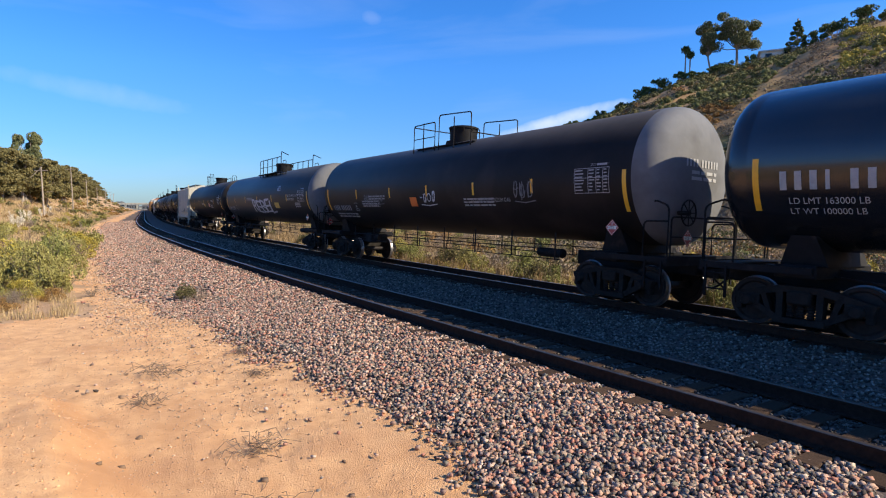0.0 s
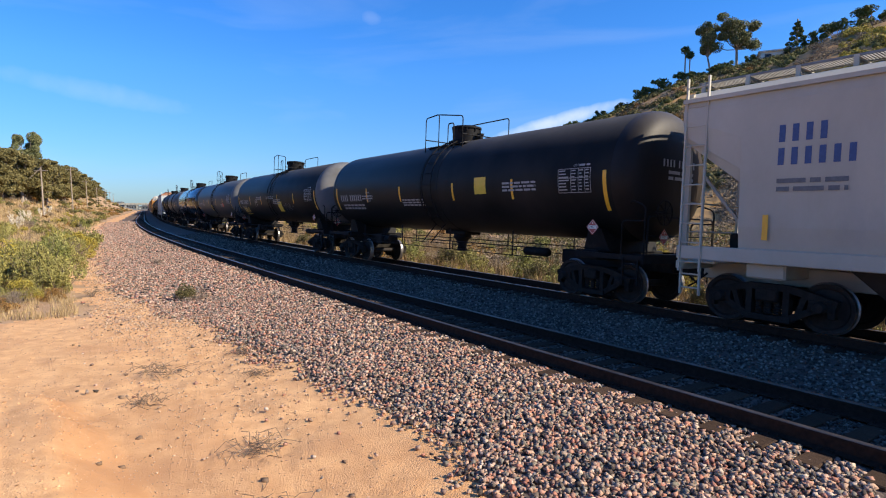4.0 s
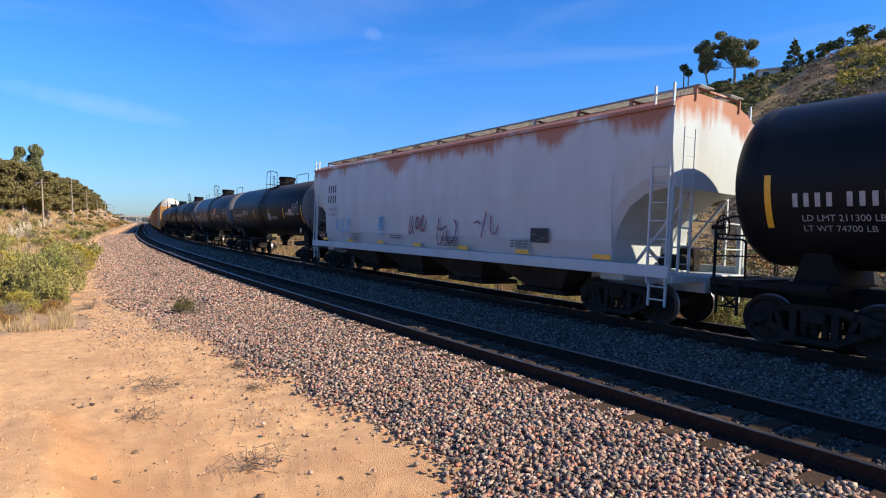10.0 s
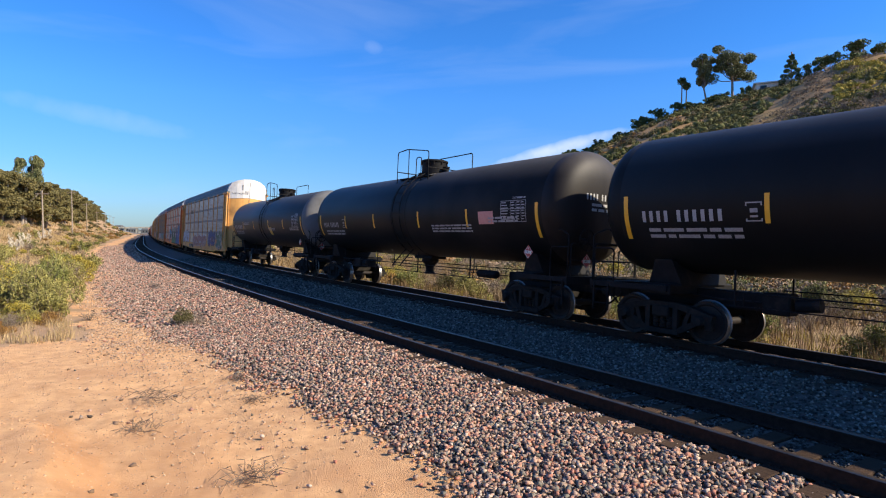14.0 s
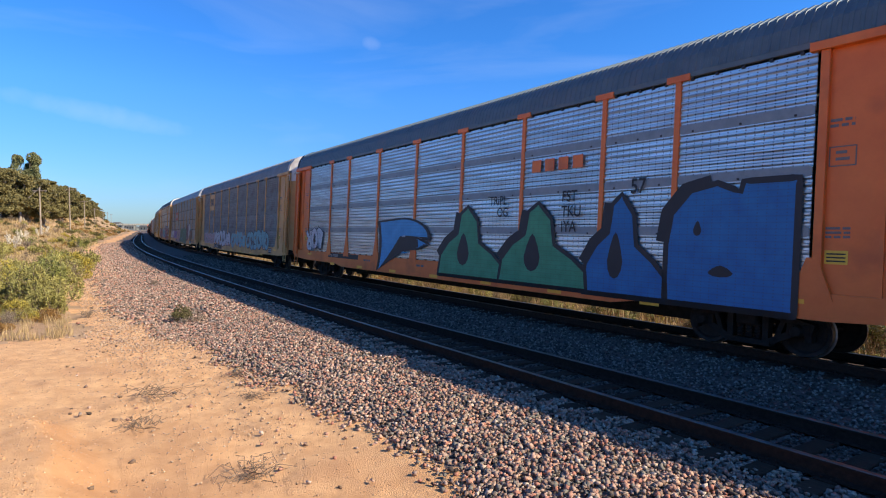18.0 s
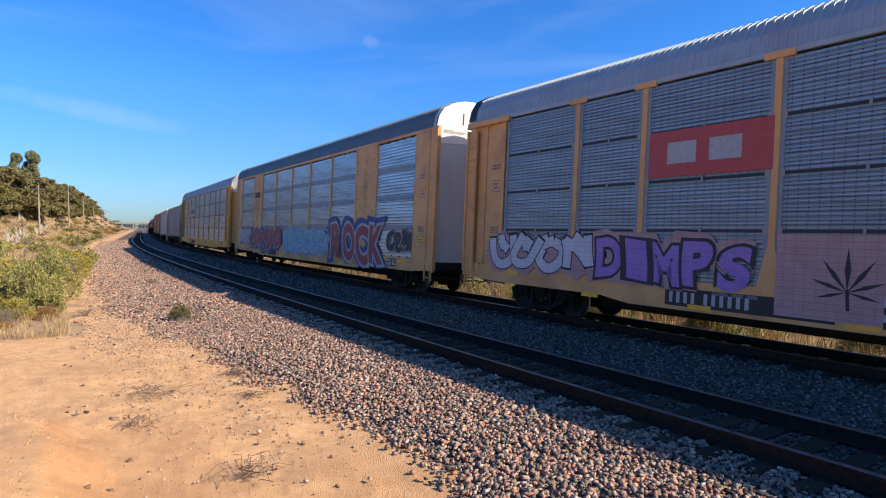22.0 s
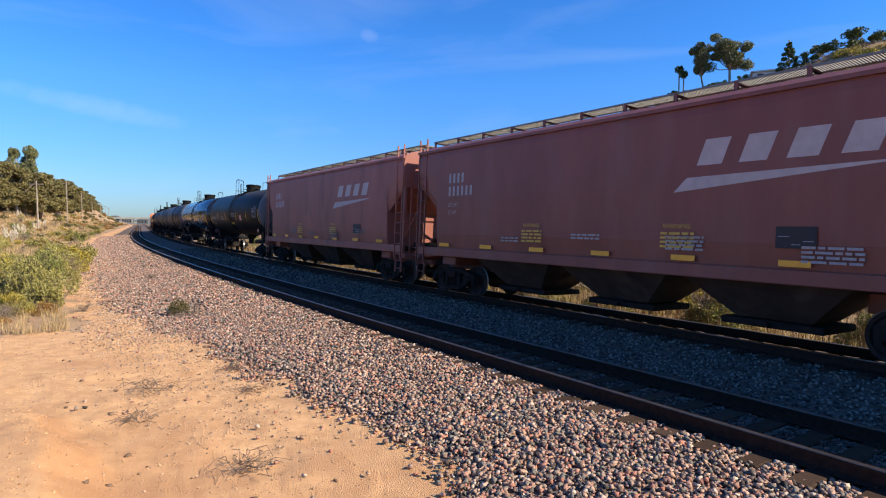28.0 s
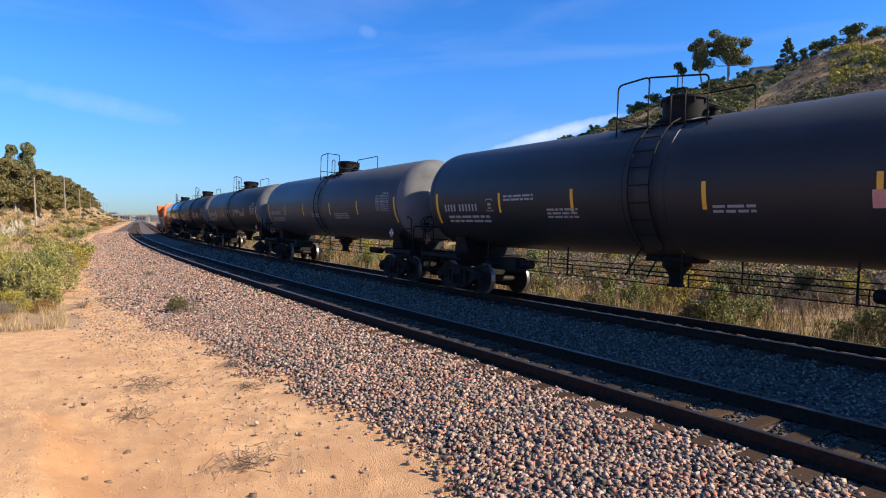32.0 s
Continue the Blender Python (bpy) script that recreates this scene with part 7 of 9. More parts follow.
autorack(378.05, 405.9, TAN, GALV_MID, "tan enclosed autorack with ribbed panels and a dense mural", seed=34, gap=.82, stretch=1.012, sign_u=7.0, plate_row=True, emblem=(-6.72, 3.37, 2.54, .97, RED, LETTER, 2), roof=ROOF_PALE, words=((("DIMPS"), -8.1, -4.4, 1.05, 2.1, S_LILAC, S_BLACK, dict(cloud=S_ROSE)),),
         art=((-11.8, -8.2, 1.1, 2.15, 4, S_GREY, S_BLACK, 53, dict(cloud=S_ROSE)), (-1.2, 4.5, .70, 2.35, 6, S_FOREST, S_OLIVE, 55, dict(cloud=S_DULL_TEAL, shine=S_CYAN)),
              (4.5, 6.2, .95, 2.75, 2, S_WINE, S_BLACK, 56, dict(shine=LETTER)), (6.1, 7.3, 1.3, 3.0, 1, S_GREY, S_BLACK, 57, {}), (7.3, 9.0, .75, 2.3, 2, S_UMBER, S_BLACK, 63, dict(cloud=S_CYAN))))
CHEQUERED = CARS[-1][0]
side = flat_side(1.535)
leaf = Shape()
for k in range(7):
    a = radians(-15 + 35 * k)
    n = .75 - .09 * abs(k - 3)
    leaf.add([side(-2.95, 1.25, .006 + .0004 * k), side(-2.95 + .5 * n * math.cos(a + .12), 1.25 + .5 * n * math.sin(a + .12), .006 + .0004 * k), side(-2.95 + n * math.cos(a), 1.25 + n * math.sin(a), .006 + .0004 * k),
              side(-2.95 + .5 * n * math.cos(a - .12), 1.25 + .5 * n * math.sin(a - .12), .006 + .0004 * k)], [(0, 1, 2, 3)])
ribbon(leaf, side, [(-2.95, 1.3), (-2.93, .95)], .05)
add_mark(CHEQUERED, "sprayed_leaf", leaf, S_BLACK, "dark sprayed leaf with seven fingers")
patch = Shape()
strip(patch, side, -4.05, -1.4, .75, 2.2, .002, 1)
add_mark(CHEQUERED, "sprayed_ground", patch, S_ROSE, "faded rose patch of spray")
for ink, odd in ((S_BLACK, 0), (LETTER, 1)):
    sq = Shape()
    for i in range(10):
        for j in range(4):
            if (i + j) % 2 == odd:
                strip(sq, side, -2.45 + .115 * i, -2.335 + .115 * i, .72 + .115 * j, .835 + .115 * j, .004, 1)
    tagged(part("chequers", sq, ink, CHEQUERED, "sprayed black and white chequers", smooth=False), kind="stuff")
autorack(405.9, 433.9, TAN, GALV, "tan enclosed autorack with large red graffiti", seed=35, sign_u=6.4, frame_cut=False, tall=.20, solid=(1, 7), end=END_WHITE, last=11.62, plain_end=True, roof=ROOF_SLATE, words=(("ROCK", 4.25, 9.6, .72, 2.5, S_RED, LETTER, dict(cloud=S_DEEP)),), lettered=(("2018", 3.75, 2.05, .26, S_BLACK),), emblem=(-8.5, 4.0, 1.5, .75, None, LETTER_BLK, 3),
         art=((-11.6, -9.4, 1.2, 2.3, 5, S_GREY, S_BLACK, 57, {}), (-9.1, -3.0, .95, 2.3, 6, S_RED, LETTER, 58, dict(cloud=S_DEEP)), (-2.2, 3.8, .95, 2.2, 6, S_TEAL, S_GREY, 59, dict(cloud=S_BLUE)),
              (9.8, 11.5, 1.3, 2.2, 3, S_BLACK, LETTER, 61, {})))
autorack(433.9, 462.3, YELLOW_NEW, GALV, "clean yellow enclosed autorack with bright ribbed panels", seed=36, sign_u=6.8, plate_row=True, emblem=(-6.72, 3.40, 2.54, .97, S_PALE, LETTER_BLK, 4), roof=ROOF_PALE)

hopper_car(462.3, 480.4, GREY_HOP, "dirty grey covered hopper car", bays=3, seed=37, signs=("oooo", "oooooo"), sign_mat=LETTER_GREY, sign_big=.28, load=("LD LMT", "LT WT"), tall_strip=False, posts=False)
hopper_car(480.4, 498.2, WHITE_HOP, "pale grey covered hopper car with a black mark", bays=3, seed=38, signs=("oooo", "ooooo"), sign_big=.32, load=("LD LMT 221400", "LT WT 64600"), posts=False)
hopper_car(498.2, 515.1, BROWN_HOP, "dark oxide-red covered hopper car with a slanting emblem", bays=3, seed=39, signs=("oooo", "oooooo"), sign_mat=LETTER, sign_big=.30, tall_strip=False, load=("LD LMT", "LT WT"), logo=(2.2, 3.35, .72), warn=True, posts=False)
hopper_car(515.1, 532.4, RED_HOP, "faded oxide-red covered hopper car with a slanting emblem", bays=3, seed=40, signs=("oooo", "oooooo"), sign_mat=LETTER_PALE, sign_big=.34, tall_strip=False, load=("LD LMT 223800", "LT WT 62200"), logo=(2.2, 3.35, .70), warn=True, posts=False)

tank_car(532.4, 549.9, "oil", BLACK, PALE, "black tank car with a dull red notice", "oooo oooo", .25, seed=61, load=("LD LMT 195100 LB", "LT WT 90900 LB"), cards=((-.4, -.95, .8, .22, CARD_YEL, YC), (2.4, -.62, .6, .36, PINK, PC)))
tank_car(549.9, 567.7, "oil", GLOSS, GLOSS, "glossy black tank car with tall pale blue scrawls", "oooo oooooo", .26, seed=62, head_tag=S_LIME, load=("LD LMT 195100 LB", "LT WT 90900 LB"),
         tags=((-7.4, .5, 1.5, 15, S_PALE, .10), (-4.4, -.75, .6, 4, SPRAY_W, .03), (-1.2, -.7, .85, 6, SPRAY_W, .045), (3.2, -.6, .9, 6, SPRAY_W, .045)))
tank_car(567.7, 585.9, "oil", GREY, PALE, "dark grey tank car with small stencils", "oooo oooooo", .22, seed=63, cards=((4.2, -.6, .45, .3, PINK, PC),))
tank_car(585.9, 603.7, "oil", GREY_LIGHT, PALE, "dark grey tank car with yellow reflectors", "oooo oooooo", .22, seed=64)
tank_car(603.7, 621.4, "oil", GREY, PALE, "dark grey tank car with a data panel", seed=65)
tank_car(621.4, 639.0, "oil", BROWN_BLACK, PALE, "brown-black tank car near the tail", seed=66, cards=((3.4, -.6, .6, .4, PINK, PC),))
tank_car(639.0, 656.6, "oil", GLOSS, GLOSS, "glossy black tank car near the locomotive", seed=67)
locomotive(656.6, 679.0)

SPEED = 17.8


def motions():
    """The whole train rolls past at one speed; each car keeps both its trucks on the curve."""
    for car, u, arm in CARS:
        rows = []
        for t in range(0, 33):
            s = u - SPEED * t
            a, b = on_line(s - arm, -SPACING), on_line(s + arm, -SPACING)
            turn = math.atan2(a[1] - b[1], a[0] - b[0])
            rows.append((t, Matrix.Translation(((a[0] + b[0]) / 2, (a[1] + b[1]) / 2, 0)) @ Matrix.Rotation(turn, 4, "Z") @ Matrix.Rotation(-math.atan(CANT), 4, "X")))
        walk(car, rows)

# ---- plants ----
LEAF_OLIVE = paint("olive_leaves", (0.19, 0.175, 0.045), (0.33, 0.29, 0.09), rough=0.7, scale=3, vary=0.4, island=True, spec=0.3)
LEAF_GREEN = paint("green_leaves", (0.055, 0.078, 0.020), (0.11, 0.14, 0.042), rough=0.65, scale=3, vary=0.4, island=True, spec=0.3)
LEAF_SCRUB = paint("green_scrub_leaves", (0.12, 0.13, 0.03), (0.22, 0.22, 0.06), rough=0.65, scale=3, vary=0.4, island=True, spec=0.3)
LEAF_GUM = paint("gum_leaves", (0.11, 0.12, 0.045), (0.20, 0.20, 0.085), rough=0.65, scale=1.5, vary=0.4, island=True, spec=0.3)
LEAF_BROWN = paint("brownish_gum_leaves", (0.115, 0.10, 0.036), (0.21, 0.175, 0.07), rough=0.7, scale=0.5, vary=0.4, island=True, spec=0.2)
LEAF_YELLOW = paint("yellow_flowering_brush", (0.25, 0.20, 0.03), (0.42, 0.33, 0.06), rough=0.7, scale=3, vary=0.35, island=True, spec=0.2)
LEAF_GREY = paint("grey_dry_brush", (0.18, 0.14, 0.10), (0.31, 0.25, 0.185), rough=0.8, scale=3, vary=0.35, island=True, spec=0.2)
LEAF_RUST = paint("rusty_brush", (0.20, 0.105, 0.03), (0.34, 0.19, 0.06), rough=0.8, scale=3, vary=0.35, island=True, spec=0.2)
LEAF_HAZE = paint("grey_brown_brush", (0.18, 0.14, 0.095), (0.27, 0.215, 0.155), rough=0.95, scale=2, vary=0.10, island=True, spec=0.1)
HILL_GREEN = paint("hillside_leaves", (0.062, 0.07, 0.02), (0.14, 0.135, 0.042), rough=0.7, scale=1, vary=0.4, island=True, spec=0.2)
LEAF_DUSK = paint("dusky_leaves", (0.075, 0.07, 0.026), (0.15, 0.13, 0.055), rough=0.75, scale=3, vary=0.4, island=True, spec=0.2)
STRAW = paint("dry_grass", (0.29, 0.205, 0.10), (0.46, 0.34, 0.18), rough=0.8, scale=3, vary=0.35, island=True, spec=0.2)
BROWN_GRASS = paint("brown_dry_grass", (0.15, 0.105, 0.055), (0.30, 0.21, 0.11), rough=0.85, scale=3, vary=0.4, island=True, spec=0.15)
PLUME = paint("pampas_plume", (0.50, 0.44, 0.33), (0.66, 0.60, 0.47), rough=0.9, scale=6, vary=0.2, island=True, spec=0.1)
BARK = paint("pale_bark", (0.20, 0.16, 0.12), (0.36, 0.31, 0.25), rough=0.85, scale=4, stretch=(3, 3, 0.4), bump=0.5, bump_scale=12)
TWIG = paint("dry_twigs", (0.11, 0.075, 0.05), (0.20, 0.145, 0.10), rough=0.9, scale=9)
POLE = paint("weathered_pole", (0.24, 0.19, 0.14), (0.36, 0.30, 0.24), rough=0.85, scale=4, stretch=(4, 4, 0.3))


def fast_mesh(name, v, f, mats, index=None):
    """A mesh straight from arrays; f holds triangles or quads."""
    v, f = np.asarray(v, np.float32), np.asarray(f, np.int32)
    me = bpy.data.meshes.new(name)
    me.vertices.add(len(v))
    me.vertices.foreach_set("co", v.ravel())
    me.loops.add(f.size)
    me.loops.foreach_set("vertex_index", f.ravel())
    me.polygons.add(len(f))
    me.polygons.foreach_set("loop_start", np.arange(0, f.size, f.shape[1]))
    for m in (mats if isinstance(mats, (list, tuple)) else [mats]):
        me.materials.append(m)
    if index is not None:
        me.polygons.foreach_set("material_index", np.asarray(index, np.int32))
    me.update()
    me.validate()
    return me


def leaf_quads(centres, size, rng, upright=0.3, slim=0.5):
    """One small bent-off leaf card at each centre, turned by chance."""
    n = len(centres)
    a = rng.normal(size=(n, 3))
    a[:, 2] += upright * rng.choice((-1, 1), n)
    a /= np.linalg.norm(a, axis=1)[:, None]
    b = np.cross(a, rng.normal(size=(n, 3)))
    b /= np.linalg.norm(b, axis=1)[:, None] + 1e-9
    s = size * rng.uniform(0.55, 1.35, (n, 1))
    p = centres
    v = np.stack([p - a * s, p + b * s * slim, p + a * s, p - b * s * slim], 1).reshape(-1, 3)
    f = np.arange(4 * n).reshape(-1, 4)
    return v, f


def clumped(rng, lumps, per, rad):
    """Leaf places gathered in lumps: lumps is a list of (x, y, z, r)."""
    out = []
    for x, y, z, r in lumps:
        d = rng.normal(size=(per, 3))
        d /= np.linalg.norm(d, axis=1)[:, None]
        q = r * rng.uniform(0.35, 1.0, (per, 1)) ** 0.5
        out.append(np.array((x, y, z)) + d * q * np.array((1, 1, rad)))
    return np.concatenate(out)


def stone_shapes(seed, n=10, coarse=False):
    """Broken angular stones of unit size; coarse ones have only eight faces."""
    rng = np.random.default_rng(seed)
    if coarse:
        v = np.array([(1, 0, 0), (-1, 0, 0), (0, 1, 0), (0, -1, 0), (0, 0, 1), (0, 0, -1)], float) * 1.1
        f = np.array([(0, 2, 4), (2, 1, 4), (1, 3, 4), (3, 0, 4), (2, 0, 5), (1, 2, 5), (3, 1, 5), (0, 3, 5)])
        return [v * rng.uniform(.52, 1.2, (len(v), 1)) * np.array((rng.uniform(.8, 1.3), rng.uniform(.7, 1.0), rng.uniform(.5, .8))) for _ in range(n)], f
    v = np.array([(x, y, z) for x in (-1, 1) for y in (-1, 1) for z in (-1, 1)], float) * .62
    f = np.array([(0, 1, 3), (0, 3, 2), (4, 6, 7), (4, 7, 5), (0, 4, 5), (0, 5, 1), (2, 3, 7), (2, 7, 6), (0, 2, 6), (0, 6, 4), (1, 5, 7), (1, 7, 3)])
    return [(v + rng.uniform(-.42, .42, v.shape)) * np.array((rng.uniform(.95, 1.5), rng.uniform(.75, 1.1), rng.uniform(.5, .9))) for _ in range(n)], f


def dome_shapes(seed, n=8):
    """Lumpy rounded cores of brush, of unit size."""
    rng = np.random.default_rng(seed)
    g = (1 + 5 ** .5) / 2
    v = np.array([(-1, g, 0), (1, g, 0), (-1, -g, 0), (1, -g, 0), (0, -1, g), (0, 1, g), (0, -1, -g), (0, 1, -g), (g, 0, -1), (g, 0, 1), (-g, 0, -1), (-g, 0, 1)], float) / (1 + g * g) ** .5
    f = np.array([(0, 11, 5), (0, 5, 1), (0, 1, 7), (0, 7, 10), (0, 10, 11), (1, 5, 9), (5, 11, 4), (11, 10, 2), (10, 7, 6), (7, 1, 8), (3, 9, 4), (3, 4, 2), (3, 2, 6), (3, 6, 8), (3, 8, 9), (4, 9, 5), (2, 4, 11), (6, 2, 10), (8, 6, 7), (9, 8, 1)])
    return [v * rng.uniform(.7, 1.1, (len(v), 1)) for _ in range(n)], f


def shrub_meshes(kind, seed, fine):
    rng = np.random.default_rng(seed)
    lumps = []
    for i in range(16):
        a, r = rng.uniform(0, 6.28), rng.uniform(0, .62) ** .8
        lumps.append((r * math.cos(a), r * math.sin(a), rng.uniform(.18, .95) * (1 - .55 * r), rng.uniform(.16, .30)))
    leaf = {"olive": LEAF_OLIVE, "green": LEAF_SCRUB, "grey": LEAF_GREY, "yellow": LEAF_YELLOW, "rust": LEAF_RUST, "dusk": LEAF_DUSK}[kind]
    k = 2.6 if fine else 1.0
    v, f = leaf_quads(clumped(rng, lumps, int(k * (105 if kind != "grey" else 80)), .9), (.058 if kind != "grey" else .034) / k ** .55, rng, .8, .38 if kind != "grey" else .2)
    crown = fast_mesh("foliage_" + kind, v, f, leaf)
    st = Shape()
    for x, y, z, r in lumps:
        st.tube([(x * .08, y * .08, -.08), (x * .55, y * .55, z * .5), (x, y, z)], .012, 4)
        for k in range(3):
            d = rng.normal(size=3) * r * .9
            st.tube([(x * .8, y * .8, z * .8), (x + d[0], y + d[1], z + d[2])], .006, 3)
    return crown, st.mesh("stems_" + kind, TWIG, False)


SHRUBS = {}


def shrub(kind, x, y, size, tall, rng, label, group):
    key = (kind, int(rng.integers(0, 2)), math.hypot(x, y) < 38)
    if key not in SHRUBS:
        SHRUBS[key] = shrub_meshes(kind, ord(kind[0]) + 31 * key[1], key[2])
    crown, stems = SHRUBS[key]
    ob = thing("shrub", label, "shrub", group, Matrix.Translation((x, y, land_at(x, y) - .02)) @ Matrix.Rotation(rng.uniform(0, 6.28), 4, "Z") @ Matrix.Diagonal((size, size, tall, 1)))
    part("foliage", crown, None, ob)
    tagged(part("branchwork", stems, None, ob), kind="stuff")
    return ob


def far_scrub(kind, places, label):
    """Distant bushes of one kind as one mesh; places holds (x, y, size, height, turn)."""
    key = (kind, 0, False)
    if key not in SHRUBS:
        SHRUBS[key] = shrub_meshes(kind, ord(kind[0]), False)
    me = SHRUBS[key][0]
    v = np.empty(3 * len(me.vertices), np.float32)
    me.vertices.foreach_get("co", v)
    v = v.reshape(-1, 3)
    f = np.arange(len(v)).reshape(-1, 4)
    vs, fs = [], []
    for i, (x, y, size, tall, turn) in enumerate(places):
        c, q = math.cos(turn), math.sin(turn)
        vs.append(np.stack([(v[:, 0] * c - v[:, 1] * q) * size + x, (v[:, 0] * q + v[:, 1] * c) * size + y, v[:, 2] * tall + land_at(x, y) - .02], 1))
        fs.append(f + i * len(v))
    tagged(new("far_scrub", fast_mesh("far_scrub", np.concatenate(vs), np.concatenate(fs), me.materials[0])), label, "scrub", kind="stuff")


def tree_meshes(kind, seed):
    """A trunk with limbs and a crown of leaf lumps, about 10 m high."""
    rng = np.random.default_rng(seed)
    st = Shape()
    lumps = []
    if kind == "umbrella":
        forks = [(rng.uniform(-2.4, 2.4), rng.uniform(-2.4, 2.4), rng.uniform(4.7, 9.4)) for _ in range(22)]
        bend = rng.uniform(-.6, .6, 4)
        trunk = [(0, 0, -.5), (bend[0] * .5, bend[1] * .4, 2.2), (bend[2], bend[3] * .6, 4.2)]
        per, size = 620, .12
    elif kind == "gum":
        forks = [(rng.uniform(-2.6, 2.6), rng.uniform(-2.6, 2.6), rng.uniform(1.9, 9.2)) for _ in range(18)]
        trunk = [(0, 0, -.5), (rng.uniform(-.3, .3), .1, 2.0), (rng.uniform(-.5, .5), .2, 3.6)]
        per, size = 260, .20
    elif kind == "conifer":
        forks = []
        for k in range(26):
            z = 1.6 + 8.0 * (k / 26)
            a, r = k * 2.4, (10.2 - z) * .30
            forks.append((r * math.cos(a), r * math.sin(a), z - .2))
        trunk = [(0, 0, -.5), (0, 0, 5), (0, 0, 10)]
        per, size = 420, .15
    else:
        forks = [(rng.uniform(-3.0, 3.0), rng.uniform(-3.0, 3.0), rng.uniform(2.2, 5.2)) for _ in range(16)]
        trunk = [(0, 0, -.5), (.1, 0, 1.2), (0, .2, 2.2)]
        per, size = 150, .22
    r0 = .26 if kind != "round" else .22
    n = len(trunk)
    for i in range(n - 1):
        st.cyl(trunk[i], trunk[i + 1], r0 * (1 - .45 * i / n), r0 * (1 - .45 * (i + 1) / n), 8)
    for x, y, z in forks:
        a = Vector(trunk[-1]) if kind != "conifer" else Vector((0, 0, z))
        m = a.lerp(Vector((x, y, z)), .5) + Vector((0, 0, -.25))
        st.tube([a, m, (x, y, z)], .07 if kind != "conifer" else .035, 5)
        rad = rng.uniform(.8, 1.35) if kind != "conifer" else .35 + (10.4 - z) * .08
        lumps.append((x, y, z, rad))
        if kind != "conifer":
            lumps.append((x + rng.uniform(-.9, .9), y + rng.uniform(-.9, .9), z + rng.uniform(-.5, .4), rad * .65))
    v, f = leaf_quads(clumped(rng, lumps, per, .72), size, rng, .4, .5)
    leaf = {"umbrella": LEAF_GUM, "gum": LEAF_BROWN, "conifer": LEAF_GREEN, "round": LEAF_GREEN}[kind]
    return fast_mesh("crown_" + kind, v, f, leaf), st.mesh("trunk_" + kind, BARK, True)


TREES = {}


def tree(kind, x, y, height, label, group, rng, wide=1.0, variant=0, sink=0.0):
    key = (kind, variant)
    if key not in TREES:
        TREES[key] = tree_meshes(kind, 100 * variant + len(kind) * 7)
    crown, trunk = TREES[key]
    k = height / (10.0 if kind != "round" else 6.0)
    ob = thing("tree", label, "tree", group, Matrix.Translation((x, y, land_at(x, y) - sink)) @ Matrix.Rotation(rng.uniform(0, 6.28), 4, "Z") @ Matrix.Diagonal((k * wide, k * wide, k, 1)))
    part("trunk", trunk, None, ob, "pale bare trunk and limbs")
    part("crown", crown, None, ob)
    return ob


def at_azimuth(degrees, r):
    a = radians(degrees)
    return r * math.sin(a), r * math.cos(a)


prng = np.random.default_rng(17)

LABELS = {"olive": "dense olive-green scrub bush on sandy ground", "green": "fresh green scrub bush on sandy ground", "grey": "dry grey-brown bush with bare twigs",
          "yellow": "low yellow-green bush in dry grass", "rust": "rust-brown dry bush in tall grass", "dusk": "dusky brown-green bush in dry grass"}

# scrub along the near side, beyond the bare earth
for s0, lat, size, tall, kind in ((22.5, 7.5, 1.0, 1.25, "olive"), (25, 8.0, 1.3, 1.5, "olive"), (27.5, 7.3, 1.15, 1.35, "green"), (36, 7.2, 1.1, 1.2, "olive"), (44, 7.4, 1.2, 1.4, "green"), (54, 7.6, 1.3, 1.4, "olive"), (24, 8.6, 1.2, 1.5, "olive"), (30, 7.9, 1.2, 1.3, "olive"), (24, 10.4, 1.1, 1.2, "grey"), (21, 9.4, .7, .8, "grey"),
                                  (29, 9.6, 1.4, 1.6, "olive"), (32, 8.6, 1.2, 1.3, "olive"), (20, 11.2, .8, .9, "yellow"), (19.2, 8.2, .6, .55, "grey"), (23.2, 7.3, .6, .6, "yellow")):
    x, y, h = on_line(s0, lat)
    shrub(kind, float(x), float(y), size, tall, prng, {"olive": "dense olive-green scrub bush on sandy ground", "green": "fresh green scrub bush on sandy ground", "grey": "dry grey-brown bush with bare twigs",
                                                      "yellow": "low yellow-green bush in dry grass", "rust": "rust-brown dry bush"}[kind], "scrub beside the line")
for x, y, size, tall, kind in ((-12.3, 17.8, 1.05, 1.2, "olive"), (-13.9, 19.2, 1.3, 1.6, "olive"), (-15.3, 21.8, 1.3, 1.7, "green"), (-17.0, 24.6, 1.4, 1.7, "olive"), (-19.2, 28.0, 1.5, 1.7, "olive"), (-12.6, 16.6, .7, .75, "yellow"),
                              (-14.9, 18.4, 1.2, 1.2, "olive"), (-17.0, 21.4, 1.5, 1.5, "yellow"), (-20.6, 31.5, 1.5, 1.6, "yellow"), (-13.6, 16.4, 1.0, .9, "green"), (-18.6, 24.5, 1.3, 1.5, "olive"), (-22.6, 36.0, 1.5, 1.7, "olive")):
    shrub(kind, x, y, size, tall, prng, LABELS[kind], "scrub beside the line")
for k in range(16):
    s0, lat = prng.uniform(18.5, 27), prng.uniform(6.9, 12)
    x, y, h = on_line(s0, lat)
    kind = ("grey", "olive", "grey", "rust")[k % 4]
    shrub(kind, float(x), float(y), prng.uniform(.45, .8), prng.uniform(.4, .75), prng, LABELS[kind], "scrub beside the line")
KINDS = ("olive", "olive", "green", "grey", "yellow", "olive", "grey")
